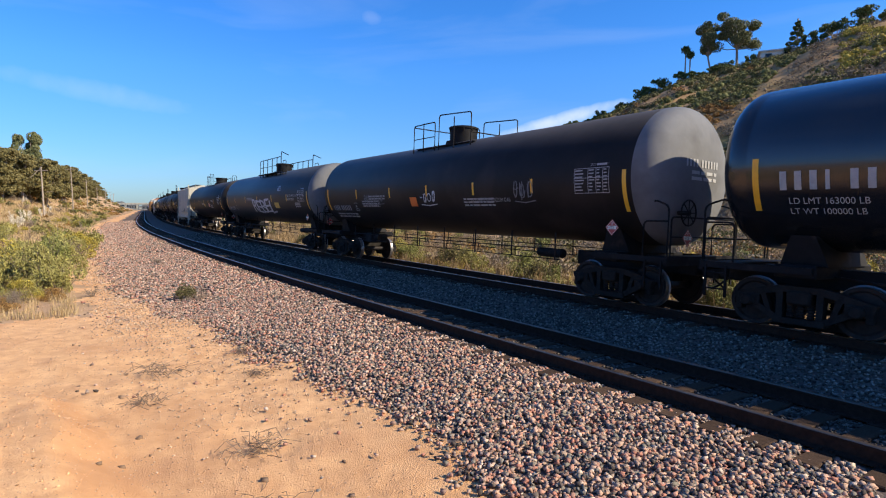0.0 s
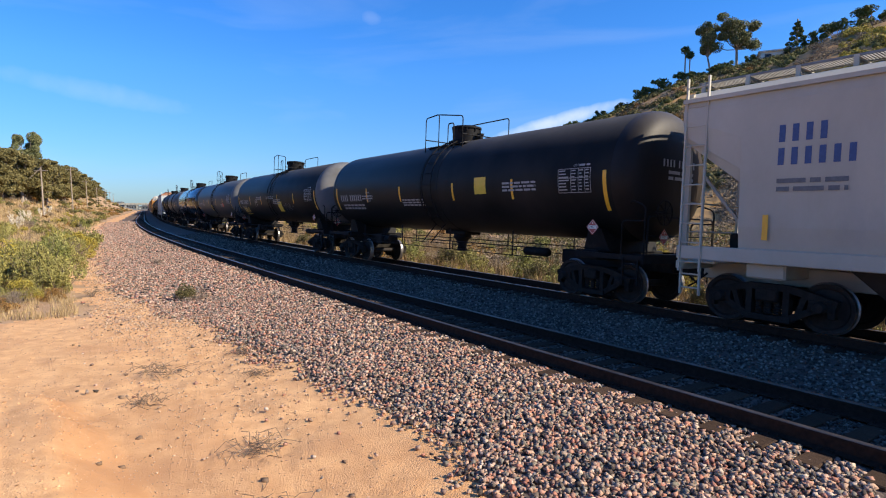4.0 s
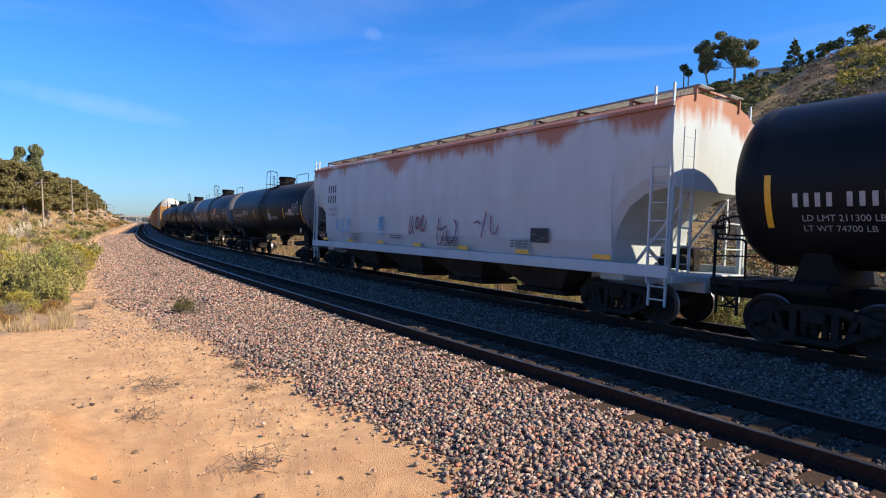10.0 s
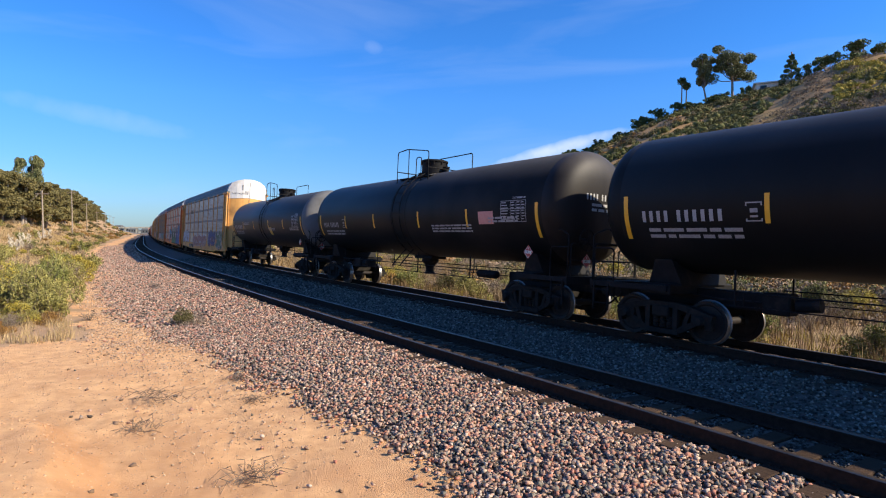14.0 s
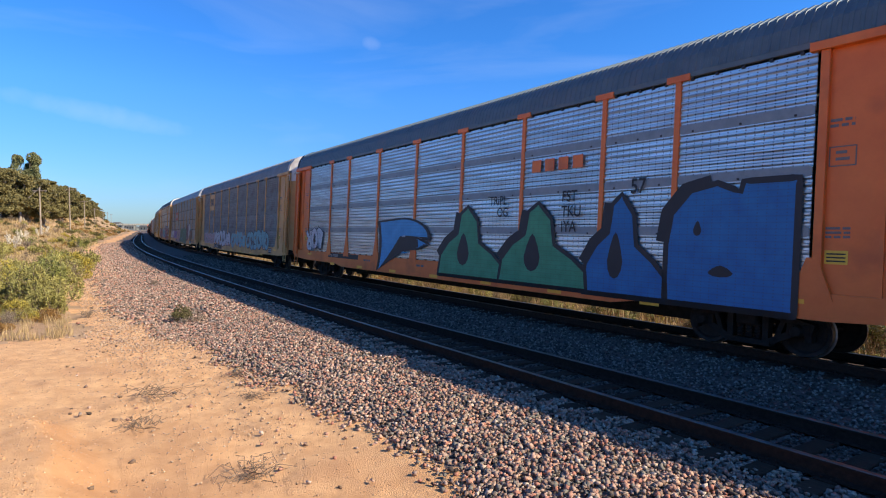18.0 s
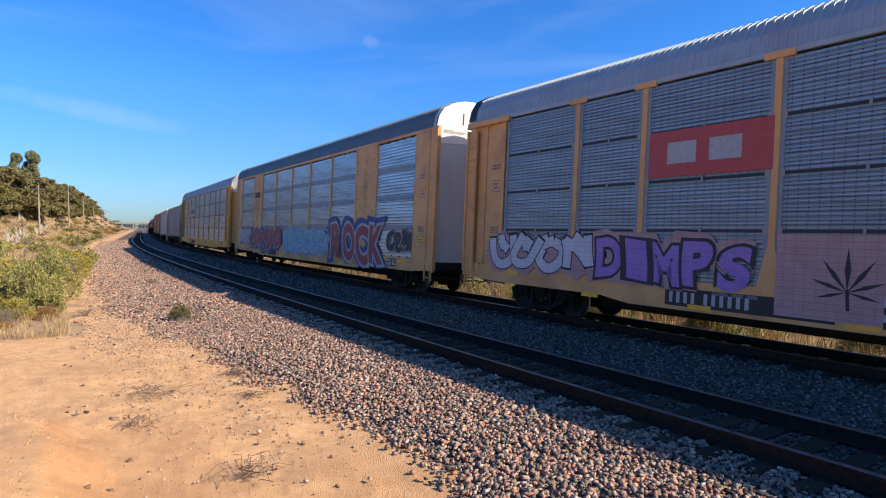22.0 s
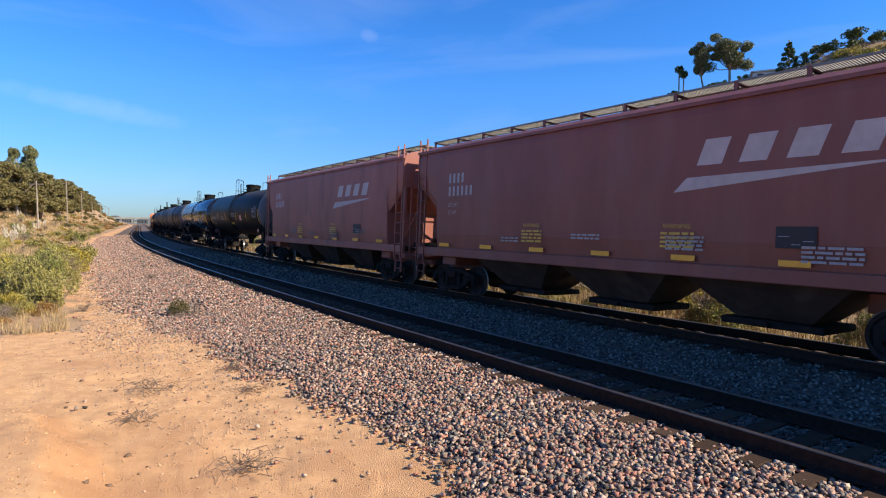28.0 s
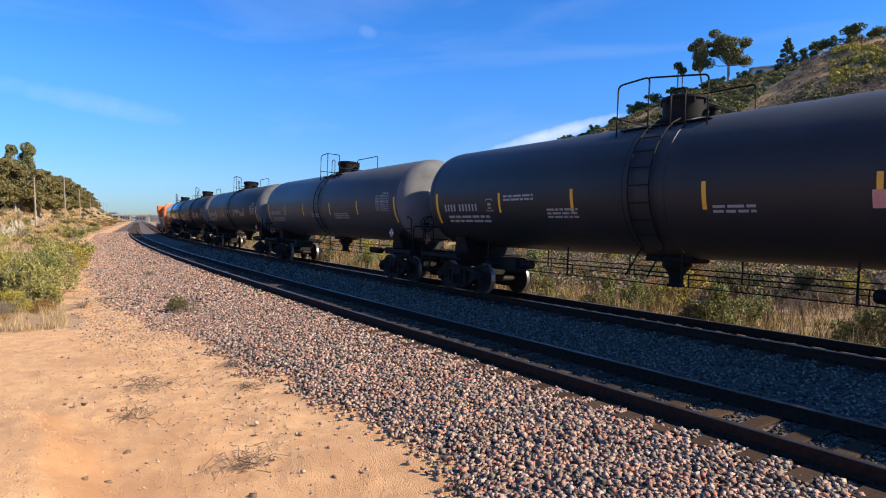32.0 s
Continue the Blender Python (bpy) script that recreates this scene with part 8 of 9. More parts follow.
for i in range(64):
    s0 = 28 + 150 * (i / 64) ** 1.3 + prng.uniform(-2, 2)
    lat = prng.uniform(7.0, 14 + .07 * s0)
    x, y, h = on_line(s0, lat)
    kind = KINDS[int(prng.integers(0, 7))]
    shrub(kind, float(x), float(y), prng.uniform(.8, 1.7), prng.uniform(.8, 1.7), prng, LABELS[kind], "scrub beside the line")
# brown scrub over the slope under the tree belt and along the bank beyond it
distant = {}
for i in range(230):
    s0 = (40 + 240 * (i / 100) ** 1.2 if i < 100 else 170 + 380 * ((i - 100) / 130) ** 1.1) + prng.uniform(-3, 3)
    x, y, h = on_line(s0, prng.uniform(9, 22))
    kind = ("grey", "rust", "olive", "grey", "dusk", "rust", "dusk")[int(prng.integers(0, 7))]
    big = 1.0 if i < 100 else 1.8
    distant.setdefault(kind, []).append((float(x), float(y), prng.uniform(.7, 1.7) * big, prng.uniform(.5, 1.1) * big ** .5, prng.uniform(0, 6.28)))
for kind, places in distant.items():
    far_scrub(kind, places, {"grey": "dry grey scrub on the bank under the trees", "rust": "rusty scrub on the bank under the trees", "olive": "olive scrub on the bank under the trees", "dusk": "dusky scrub on the bank under the trees"}[kind])
# the scrub strip behind the train
for i in range(190):
    s0 = prng.uniform(-12, 70) if i < 160 else prng.uniform(70, 150)
    lat = -prng.uniform(8.8, 26)
    x, y, h = on_line(s0, lat)
    kind = ("green", "olive", "grey", "yellow", "rust", "grey", "dusk", "grey")[int(prng.integers(0, 8))]
    shrub(kind, float(x), float(y), prng.uniform(.7, 1.7), prng.uniform(.7, 1.6), prng, LABELS[kind], "scrub behind the train")
# green bushes close behind the far track
for s0, lat, size, tall in ((9, 9.4, 1.0, 1.0), (13, 9.8, 1.2, 1.3), (15.5, 9.3, .9, 1.0), (18, 9.9, 1.3, 1.4), (21, 9.5, 1.1, 1.2), (24, 10.2, 1.3, 1.5), (28, 9.6, 1.2, 1.3), (33, 10, 1.4, 1.5), (5, 10.2, 1.1, 1.0), (1, 9.8, .9, .8)):
    x, y, h = on_line(s0, -lat)
    kind = ("green", "olive", "yellow", "green", "dusk")[int(s0) % 5]
    shrub(kind, float(x), float(y), size, tall, prng, LABELS[kind], "scrub behind the train")
# the lone bush at the edge of the ballast
shrub("dusk", -7.95, 16.9, .50, .56, prng, "small dark green bush at the ballast edge", "")
shrub("grey", -7.25, 16.6, .55, .42, prng, "dry pale twiggy bush at the ballast edge", "")
shrub("grey", -14.0, 27.2, .55, .32, prng, "flat dry bush on bare ground", "")
shrub("grey", -11.2, 17.7, .5, .3, prng, "flat dry bush on bare ground", "")


def twig_heap(x, y, size, seed, label):
    rng = np.random.default_rng(seed)
    sh = Shape()
    for k in range(46):
        a, l = rng.uniform(0, 6.28), rng.uniform(.1, .42) * size
        p = rng.normal(size=2) * .16 * size
        z = rng.uniform(.0, .10) * size
        sh.tube([(p[0], p[1], z), (p[0] + l * .5 * math.cos(a), p[1] + l * .5 * math.sin(a), z + rng.uniform(.02, .12) * size), (p[0] + l * math.cos(a + .3), p[1] + l * math.sin(a + .3), z + rng.uniform(-.02, .08) * size)], .004, 3)
    thing_mesh("twig_heap", sh, TWIG, label, "twigs", "", Matrix.Translation((x, y, land_at(x, y))), kind="stuff", smooth=False)


twig_heap(-4.85, 9.25, 1.1, 3, "heap of dry grey twigs on sandy earth")
twig_heap(-3.15, 9.2, .55, 4, "few dry stalks standing in sandy earth")
twig_heap(-4.3, 7.9, .7, 5, "scatter of thin dry twigs on earth")
twig_heap(-2.2, 6.3, .9, 7, "thin dry branches lying on sandy earth")
twig_heap(-1.6, 5.0, .7, 8, "thin dry branches lying on sandy earth")
twig_heap(-3.9, 10.6, .6, 6, "scatter of thin dry twigs on earth")


def grass(name, label, mat, count, pick, seed, tall):
    """Thin blades in tufts, one mesh."""
    rng = np.random.default_rng(seed)
    s, lat = pick(rng, count)
    x, y, h = on_line(s, lat)
    x, y = x + rng.normal(size=count) * .1, y + rng.normal(size=count) * .1
    z = land(x, y)
    blades = 9
    X, Y, Z = (np.repeat(a, blades) for a in (x, y, z))
    n = len(X)
    X, Y = X + rng.normal(size=n) * .07, Y + rng.normal(size=n) * .07
    a = rng.uniform(0, 6.28, n)
    H = np.repeat(rng.uniform(.5, 1.25, count), blades) * tall * rng.uniform(.5, 1.1, n)
    lean = rng.normal(size=(n, 2)) * .24 * H[:, None]
    w = .004 + .006 * rng.uniform(size=n)
    far = np.hypot(X, Y)
    w = w * np.clip(far / 14, 1, 6)
    v = np.stack([np.stack([X - np.cos(a) * w, Y - np.sin(a) * w, Z - .03], 1), np.stack([X + np.cos(a) * w, Y + np.sin(a) * w, Z - .03], 1), np.stack([X + lean[:, 0], Y + lean[:, 1], Z + H], 1)], 1).reshape(-1, 3)
    ob = new(name, fast_mesh(name, v, np.arange(3 * n).reshape(-1, 3), mat))
    tagged(ob, label, "grass", kind="stuff")


grass("dry_grass", "dry straw-coloured grass on the near bank", STRAW, 5200, lambda g, n: (17 + 110 * g.uniform(size=n) ** 1.6, 6.9 + 20 * g.uniform(size=n) ** 1.3), 5, .36)
grass("dry_grass", "tall dry brown grass behind the train", BROWN_GRASS, 9500, lambda g, n: (-14 + 110 * g.uniform(size=n) ** 1.1, -8.3 - 16 * g.uniform(size=n)), 6, .85)
grass("dry_grass", "golden dry grass on the slope under the trees", STRAW, 5000, lambda g, n: (38 + 240 * g.uniform(size=n) ** 1.2, 9 + 14 * g.uniform(size=n)), 8, .6)
grass("green_grass", "patches of green grass behind the train", LEAF_YELLOW, 900, lambda g, n: (-5 + 60 * g.uniform(size=n), -8.6 - 5 * g.uniform(size=n)), 7, .45)


def pampas(x, y, size, seed):
    rng = np.random.default_rng(seed)
    ob = thing("pampas_grass", "tall pampas grass with pale feathery plumes", "pampas grass", "pampas in the scrub", Matrix.Translation((x, y, land_at(x, y))))
    st = Shape()
    pl = []
    for k in range(9):
        a, l = rng.uniform(0, 6.28), rng.uniform(.15, .5) * size
        tip = np.array((l * math.cos(a), l * math.sin(a), rng.uniform(1.1, 1.8) * size))
        st.tube([(0, 0, 0), tuple(tip * .5 * np.array((.6, .6, 1))), tuple(tip)], .008, 4)
        t = rng.uniform(0, 1, (70, 1))
        pl.append(tip + (t - .5) * np.array((.25 * math.cos(a), .25 * math.sin(a), .62)) * size * .8 + rng.normal(size=(70, 3)) * .035 * size)
    v, f = leaf_quads(np.concatenate(pl), .05 * size, rng, 1.5, .3)
    part("plumes", fast_mesh("plumes", v, f, PLUME), None, ob, "pale feathery plumes")
    part("stalks", st, STRAW, ob)


for s0, lat, k, seed in ((24.5, 11.5, 1.0, 1), (26, 12.6, 1.1, 2), (38, 12.5, 1.0, 3), (60, 11, 1.0, 4), (66, 12, 1.1, 5), (75, 12, 1.1, 6), (85, 13, 1.1, 7), (95, 12.6, 1.2, 8), (52, 14, 1.0, 9), (108, 13, 1.2, 10)):
    x, y, h = on_line(s0, lat)
    pampas(float(x), float(y), k, seed)

# the belt of gum trees on the near side, running along the line into the distance
for i in range(190):
    s0 = 96 + 480 * (i / 190) ** 1.45 + prng.uniform(-3, 3)
    row = i % 3
    lat = np.interp(s0, [110, 124, 135, 225, 310, 400, 600], [26, 22.5, 20, 20, 22, 25, 31]) + (0, 6, 14)[row] + prng.uniform(-2, 2)
    x, y, h = on_line(s0, lat)
    tree("gum", float(x), float(y), float(np.interp(s0, [120, 260, 420], [9.9, 8.7, 6.8])) * prng.uniform(.82, 1.15), "brownish green gum tree in a roadside belt", "belt of gum trees", prng, prng.uniform(1.0, 1.35), int(prng.integers(0, 3)), .6)
x, y = at_azimuth(-36.3, 178)
tree("umbrella", x, y, EYE + 178 * math.tan(radians(6.7)) - land_at(x, y), "tall gum tree standing above the belt", "belt of gum trees", prng, .62, 1)

# trees on the bluff
def on_bluff(px, r):
    return at_azimuth(math.degrees(math.atan((px - 784) / 989.5)), r)


for px, r, hgt, kind, wide, var, label in ((1250, 158, 15.0, "umbrella", .72, 0, "tall gum tree with a bare double trunk"), (1295, 158, 15.0, "umbrella", .95, 2, "tall gum tree with a broad clumped crown"),
                                           (1399, 156, 8.8, "conifer", 1.0, 0, "dark conifer on the crest of the bluff"), (1466, 158, 6.0, "round", .8, 0, "round dark green tree on the crest"),
                                           (1525, 156, 6.5, "round", 1.15, 1, "broad green tree on the crest"), (1208, 160, 5.0, "round", .9, 2, "low rounded tree on the crest"),
                                           (1240, 160, 3.4, "round", .9, 1, "low green tree on the crest"), (1278, 157, 4.0, "round", .9, 0, "low green tree under the gums"), (1320, 157, 4.2, "round", .6, 2, "small green tree beside a house"),
                                           (1135, 162, 4.8, "round", .8, 1, "dark bushy tree on the slope"), (1160, 160, 5.2, "round", .8, 0, "dark bushy tree on the slope"), (1432, 156, 4.5, "round", .7, 1, "small green tree on the crest"),
                                           (700, 232, 8.0, "round", 1.0, 0, "dark tree on the far crest"), (716, 235, 9.0, "round", 1.0, 1, "dark tree on the far crest"), (745, 228, 7.0, "round", 1.0, 2, "dark tree on the far crest"), (672, 238, 6.5, "round", 1.2, 1, "dark tree on the far crest"),
                                           (1552, 154, 4.5, "conifer", .5, 0, "small conifer on the crest")):
    x, y = on_bluff(px, r)
    tree(kind, x, y, hgt, label, "trees on the bluff", prng, wide, var, .3)


def palm(px, r, height, seed):
    rng = np.random.default_rng(seed)
    x, y = on_bluff(px, r)
    ob = thing("palm", "slim fan palm on the crest of the bluff", "palm", "trees on the bluff", Matrix.Translation((x, y, land_at(x, y))))
    part("trunk", Shape().cyl((0, 0, -.5), (.15, 0, height), .22, .15, 8), BARK, ob)
    d = rng.normal(size=(420, 3))
    d /= np.linalg.norm(d, axis=1)[:, None]
    v, f = leaf_quads(np.array((.15, 0, height)) + d * rng.uniform(.2, 1.15, (420, 1)) * np.array((1, 1, .9)), .36, rng, .2, .3)
    part("fronds", fast_mesh("fronds", v, f, LEAF_GREEN), None, ob)


palm(1206, 160, 10.0, 1)
palm(1214, 160, 8.4, 2)


def brush(name, label, mat, count, seed, keep, size=(.7, 2.0), reach=(75, 172), leaf=.125, core=.7):
    """Low brush on the bluff: domed clumps ragged with leaves, one mesh. keep() takes azimuth and elevation seen from the line."""
    rng = np.random.default_rng(seed)
    az, r = rng.uniform(-8, 44, count * 9), rng.uniform(*reach, count * 9)
    x, y = r * np.sin(np.radians(az)), r * np.cos(np.radians(az))
    z = land(x, y)
    clear = line_of(x, y)[1] < -12
    ok = clear & keep(az, np.degrees(np.arctan2(z - EYE, r)), rumple(x * .07, y * .07) + .5 * rumple(x * .21, y * .21), rng)
    x, y, z = x[ok][:count], y[ok][:count], z[ok][:count]
    n = len(x)
    k = rng.uniform(*size, n)
    # domes
    shapes, tri = dome_shapes(seed)
    dome = core * np.stack(shapes)[rng.integers(0, 8, n)] * k[:, None, None] * np.array((.8, .8, .75))
    a = rng.uniform(0, 6.28, n)
    ca, sa = np.cos(a)[:, None], np.sin(a)[:, None]
    v0 = np.stack([dome[..., 0] * ca - dome[..., 1] * sa + x[:, None], dome[..., 0] * sa + dome[..., 1] * ca + y[:, None], dome[..., 2] + z[:, None] + .15 * k[:, None]], -1).reshape(-1, 3)
    f0 = (tri[None] + dome.shape[1] * np.arange(n)[:, None, None]).reshape(-1, 3)
    per = 110
    d = rng.normal(size=(n, per, 3))
    d /= np.linalg.norm(d, axis=2)[:, :, None]
    d[:, :, 2] = np.abs(d[:, :, 2]) * .85
    c = np.stack([x, y, z], 1)[:, None, :] + d * k[:, None, None] * rng.uniform(.7, 1.0, (n, per, 1))
    v, f = leaf_quads(c.reshape(-1, 3), leaf, rng, .3, .6)
    t = np.concatenate([f[:, (0, 1, 2)], f[:, (0, 2, 3)]])
    me = fast_mesh(name, np.concatenate([v0, v]), np.concatenate([f0, t + len(v0)]), mat)
    me.polygons.foreach_set("use_smooth", np.arange(len(me.polygons)) < len(f0))
    tagged(new(name, me), label, "brush", kind="stuff")


def gully(az, el):
    """Degrees from the line of the dry gully that falls across the bluff."""
    return el - np.interp(az, [22, 26, 29.5, 33, 36], [4.8, 6.2, 8.6, 11.6, 13.6])


brush("hill_brush", "dark green brush over the bluff", HILL_GREEN, 1100, 21, lambda az, el, n, g: ((az < 27) & (n > .28)) | ((az > 28) & (gully(az, el) < -1.2) & (n > -.5)) | ((gully(az, el) > 1.2) & (az > 24) & (n > -.15)), (.5, 1.6))
brush("hill_brush", "dusky olive brush over the bluff", LEAF_DUSK, 1000, 25, lambda az, el, n, g: (np.abs(n) < .25) & (np.abs(gully(az, el)) > 1.0), (.5, 1.3))
brush("hill_brush", "grey dry brush in the gullies of the bluff", LEAF_HAZE, 900, 22, lambda az, el, n, g: ((np.abs(gully(az, el) + .3 * n) < 1.1) & (az > 20)) | ((az < 25) & (n < -.35)), (.5, 1.3), (75, 172), .10, .3)
brush("hill_brush", "grey-brown brush low on the bluff", LEAF_HAZE, 1500, 26, lambda az, el, n, g: (az > 27) & (gully(az, el) < -.3) & (n < .35), (.5, 1.5), (60, 150), .10, .3)
brush("hill_brush", "rusty dry brush on the bluff", LEAF_RUST, 620, 23, lambda az, el, n, g: (gully(az, el) > .8) & (az > 21) & (n < -.05) | ((az < 24) & (n < -.5)), (.4, 1.0))
brush("hill_brush", "yellow flowering brush on the bluff", LEAF_YELLOW, 520, 24, lambda az, el, n, g: (az > 35) & (n > -.1) & (el < 13.5), (.5, 1.3))
for text, mat, count, seed in (("grey dry brush at the foot of the bluff", LEAF_HAZE, 520, 31), ("dusky brush at the foot of the bluff", LEAF_DUSK, 420, 32), ("rusty brush at the foot of the bluff", LEAF_RUST, 160, 33), ("green brush at the foot of the bluff", HILL_GREEN, 260, 34)):
    brush("hill_brush", text, mat, count, seed, lambda az, el, n, g: (az > 2) & (el < 3.5) & (g.uniform(size=len(az)) < .6) & (n * (1 if mat is not LEAF_HAZE else -1) > -.4), (.4, 1.2), (26, 80), .08, .25)
# low trees that break the crest line
for i in range(34):
    az = prng.uniform(9, 27) if i < 24 else prng.uniform(-6, 8)
    r = np.interp(az, [-4, 4, 13, 19, 25, 34], [250, 210, 175, 165, 160, 155]) + prng.uniform(-12, 2)
    x, y = at_azimuth(az, r)
    tree("round", x, y, prng.uniform(1.8, 3.4), "low dark bushy tree on the crest", "trees on the bluff", prng, prng.uniform(.8, 1.3), int(prng.integers(0, 3)), .5)


# ---- poles, house, far buildings ----
def utility_pole(x, y, height, label):
    ob = thing("utility_pole", label, "utility pole", "line of utility poles", Matrix.Translation((x, y, land_at(x, y))))
    part("pole", Shape().cyl((0, 0, -.5), (0, 0, height), .16, .10, 8), POLE, ob)
    part("crossarm", Shape().box(-1.2, 1.2, -.06, .06, height - .7, height - .56), POLE, ob, smooth=False)
    for x0 in (-1.1, -.4, .4, 1.1):
        part("insulator", shared("insulator", lambda: Shape().cyl((0, 0, 0), (0, 0, .18), .05, .03, 6), GLASS_DARK), None, ob, "", pose(x0, 0, height - .56))


for az, el, r in ((-35.42, 3.46, 120), (-33.37, 3.53, 172), (-32.32, 2.5, 215), (-31.57, 1.75, 270), (-30.95, 1.35, 350), (-30.6, 1.1, 430), (-30.35, 1.0, 520)):
    x, y = at_azimuth(az, r)
    utility_pole(x, y, max(7.5, EYE + r * math.tan(radians(el)) - land_at(x, y)), "weathered wooden utility pole with a crossarm")
x, y = on_bluff(739, 226)
thing_mesh("mast", Shape().cyl((0, 0, -1), (0, 0, 12.5), .12, .05, 6), GLASS_DARK, "thin dark mast on the far crest", "mast", "", Matrix.Translation((x, y, land_at(x, y))))


def house(px, r, w, h, label):
    x, y = on_bluff(px, r)
    ob = thing("house", label, "house", "", Matrix.Translation((x, y, land_at(x, y) + .3)) @ Matrix.Rotation(radians(-26), 4, "Z"))
    part("wall", Shape().box(-w / 2, w / 2, -3, 3, -2.5, h), END_WHITE, ob, "white rendered wall", smooth=False)
    part("roof", Shape().box(-w / 2 - .5, w / 2 + .5, -3.6, 3.6, h, h + .28), END_WHITE, ob, "low pale flat roof", smooth=False)
    for x0 in (-w * .28, w * .22):
        part("window", Shape().box(x0 - .7, x0 + .7, -3.03, -2.97, h * .35, h * .8), GLASS_DARK, ob, "dark window", smooth=False)


house(1366, 159, 7.5, 2.3, "low white house on the crest of the bluff")

frng = random.Random(9)
for i in range(14):
    az = -29.9 + 2.6 * i / 14 + frng.uniform(-.1, .1)
    r = frng.uniform(1000, 1200)
    x, y = at_azimuth(az, r)
    w, h = frng.uniform(9, 22), frng.uniform(3, 7)
    ob = thing("far_building", "small pale building in the hazy distance", "building", "buildings in the distance", Matrix.Translation((x, y, land_at(x, y) - 1)) @ Matrix.Rotation(frng.uniform(0, 1), 4, "Z"))
    # dulled wall colour: the haze of the distance is put into it
    part("wall", Shape().box(-w / 2, w / 2, -5, 5, 0, h), GREY_HOP if i % 3 else FAR_HILL, ob, smooth=False)
    part("roof", Shape().loft([[(-w / 2 - .4, -5.4, h), (w / 2 + .4, -5.4, h), (w / 2 + .4, 5.4, h), (-w / 2 - .4, 5.4, h)], [(-w / 2, -.2, h + 2), (w / 2, -.2, h + 2), (w / 2, .2, h + 2), (-w / 2, .2, h + 2)]], True), FAR_HILL, ob, "grey-brown roof", smooth=False)
    for k in range(3):
        part("window", Shape().box(-w * .35 + k * w * .3, -w * .35 + k * w * .3 + 1.6, -5.06, -4.98, h * .35, h * .75), GLASS_DARK, ob, "dark window", smooth=False)

# the road bridge that carries over both tracks, far up the line
bx, by, bh = on_line(700, -2.4)
bridge = thing("road_bridge", "pale concrete road bridge over the railway", "bridge", "", Matrix.Translation((float(bx), float(by), -.4)) @ Matrix.Rotation(float(bh) + math.pi / 2, 4, "Z"))
# concrete greyed to carry the haze at this distance
part("deck", Shape().box(-30, 30, -5, 5, 6.4, 7.4, .1), GREY_HOP, bridge, "pale concrete deck", smooth=False)
for y in (-5, 4.7):
    part("parapet", Shape().box(-30, 30, y, y + .3, 7.4, 8.2), GREY_HOP, bridge, smooth=False)
for x in (-20, -9, 9, 20):
    part("pier", Shape().box(x - .7, x + .7, -4, 4, -1, 6.4, .1), GREY_HOP, bridge, smooth=False)

# ---- sleepers, plates and stones ----
def sleeper_mesh(seed):
    rng = random.Random(seed)
    sh = Shape()
    a = [rng.uniform(-.008, .008) for _ in range(8)]
    sh.box(-.114 + a[0] * .5, .114 + a[1] * .5, -1.30 + a[2] * 3, 1.30 + a[3] * 3, -.178, 0.0, .012)
    return sh.mesh("sleeper", WOOD, False)


SLEEPERS = [sleeper_mesh(k) for k in range(4)]


def lay_sleepers(track, centre, first, count, seed):
    rng = random.Random(seed)
    for i in range(count):
        s = first + i * SLEEPER
        m = track_pose(s, centre, -.187, centre)
        part("sleeper", SLEEPERS[rng.randrange(4)], None, track, "", m @ pose(rng.uniform(-.02, .02), rng.uniform(-.03, .03), rng.uniform(-.006, .004), 0, 0, rng.uniform(-1.2, 1.2)))


def joined_sleepers(track, centre, s0, s1):
    sh = Shape()
    for s in np.arange(s0, s1, SLEEPER):
        m = track_pose(float(s), centre, -.187, centre)
        v = [tuple(m @ Vector((x, y, z))) for x in (-.114, .114) for y in (-1.3, 1.3) for z in (-.17, 0.0)]
        sh.add(v, [(0, 1, 3, 2), (4, 6, 7, 5), (0, 4, 5, 1), (2, 3, 7, 6), (1, 5, 7, 3)])
    tagged(part("far_sleepers", sh, WOOD, track, "", smooth=False), kind="stuff")


lay_sleepers(TRACK_NEAR, 0.0, -1.0, 300, 1)
joined_sleepers(TRACK_NEAR, 0.0, -1.0 + 300 * SLEEPER, 420)
joined_sleepers(TRACK_NEAR, 0.0, -120, -1.2)
lay_sleepers(TRACK_FAR, -SPACING, -1.0, 130, 2)
joined_sleepers(TRACK_FAR, -SPACING, -1.0 + 130 * SLEEPER, 300)
joined_sleepers(TRACK_FAR, -SPACING, -120, -1.2)


def fastenings(track, centre, s0, s1):
    """Tie plates with spikes under both rails."""
    sh = Shape()
    for i in range(int((s1 - s0) / SLEEPER)):
        m = track_pose(s0 + i * SLEEPER, centre, -.187, centre)
        for g in (-GAUGE, GAUGE):
            b = Shape().box(-.09, .09, g - .17, g + .17, .0, .014)
            for x in (-.05, .05):
                for y in (-.095, .095):
                    b.box(x - .012, x + .012, g + y - .016, g + y + .016, .01, .04)
            sh.add([tuple(m @ Vector(p)) for p in b.v], b.f)
    tagged(part("tie_plates", sh, RUST, track, "rusty tie plates with spikes", smooth=False), kind="stuff")


fastenings(TRACK_NEAR, 0.0, -1.0, 40)
fastenings(TRACK_FAR, -SPACING, -1.0, 24)


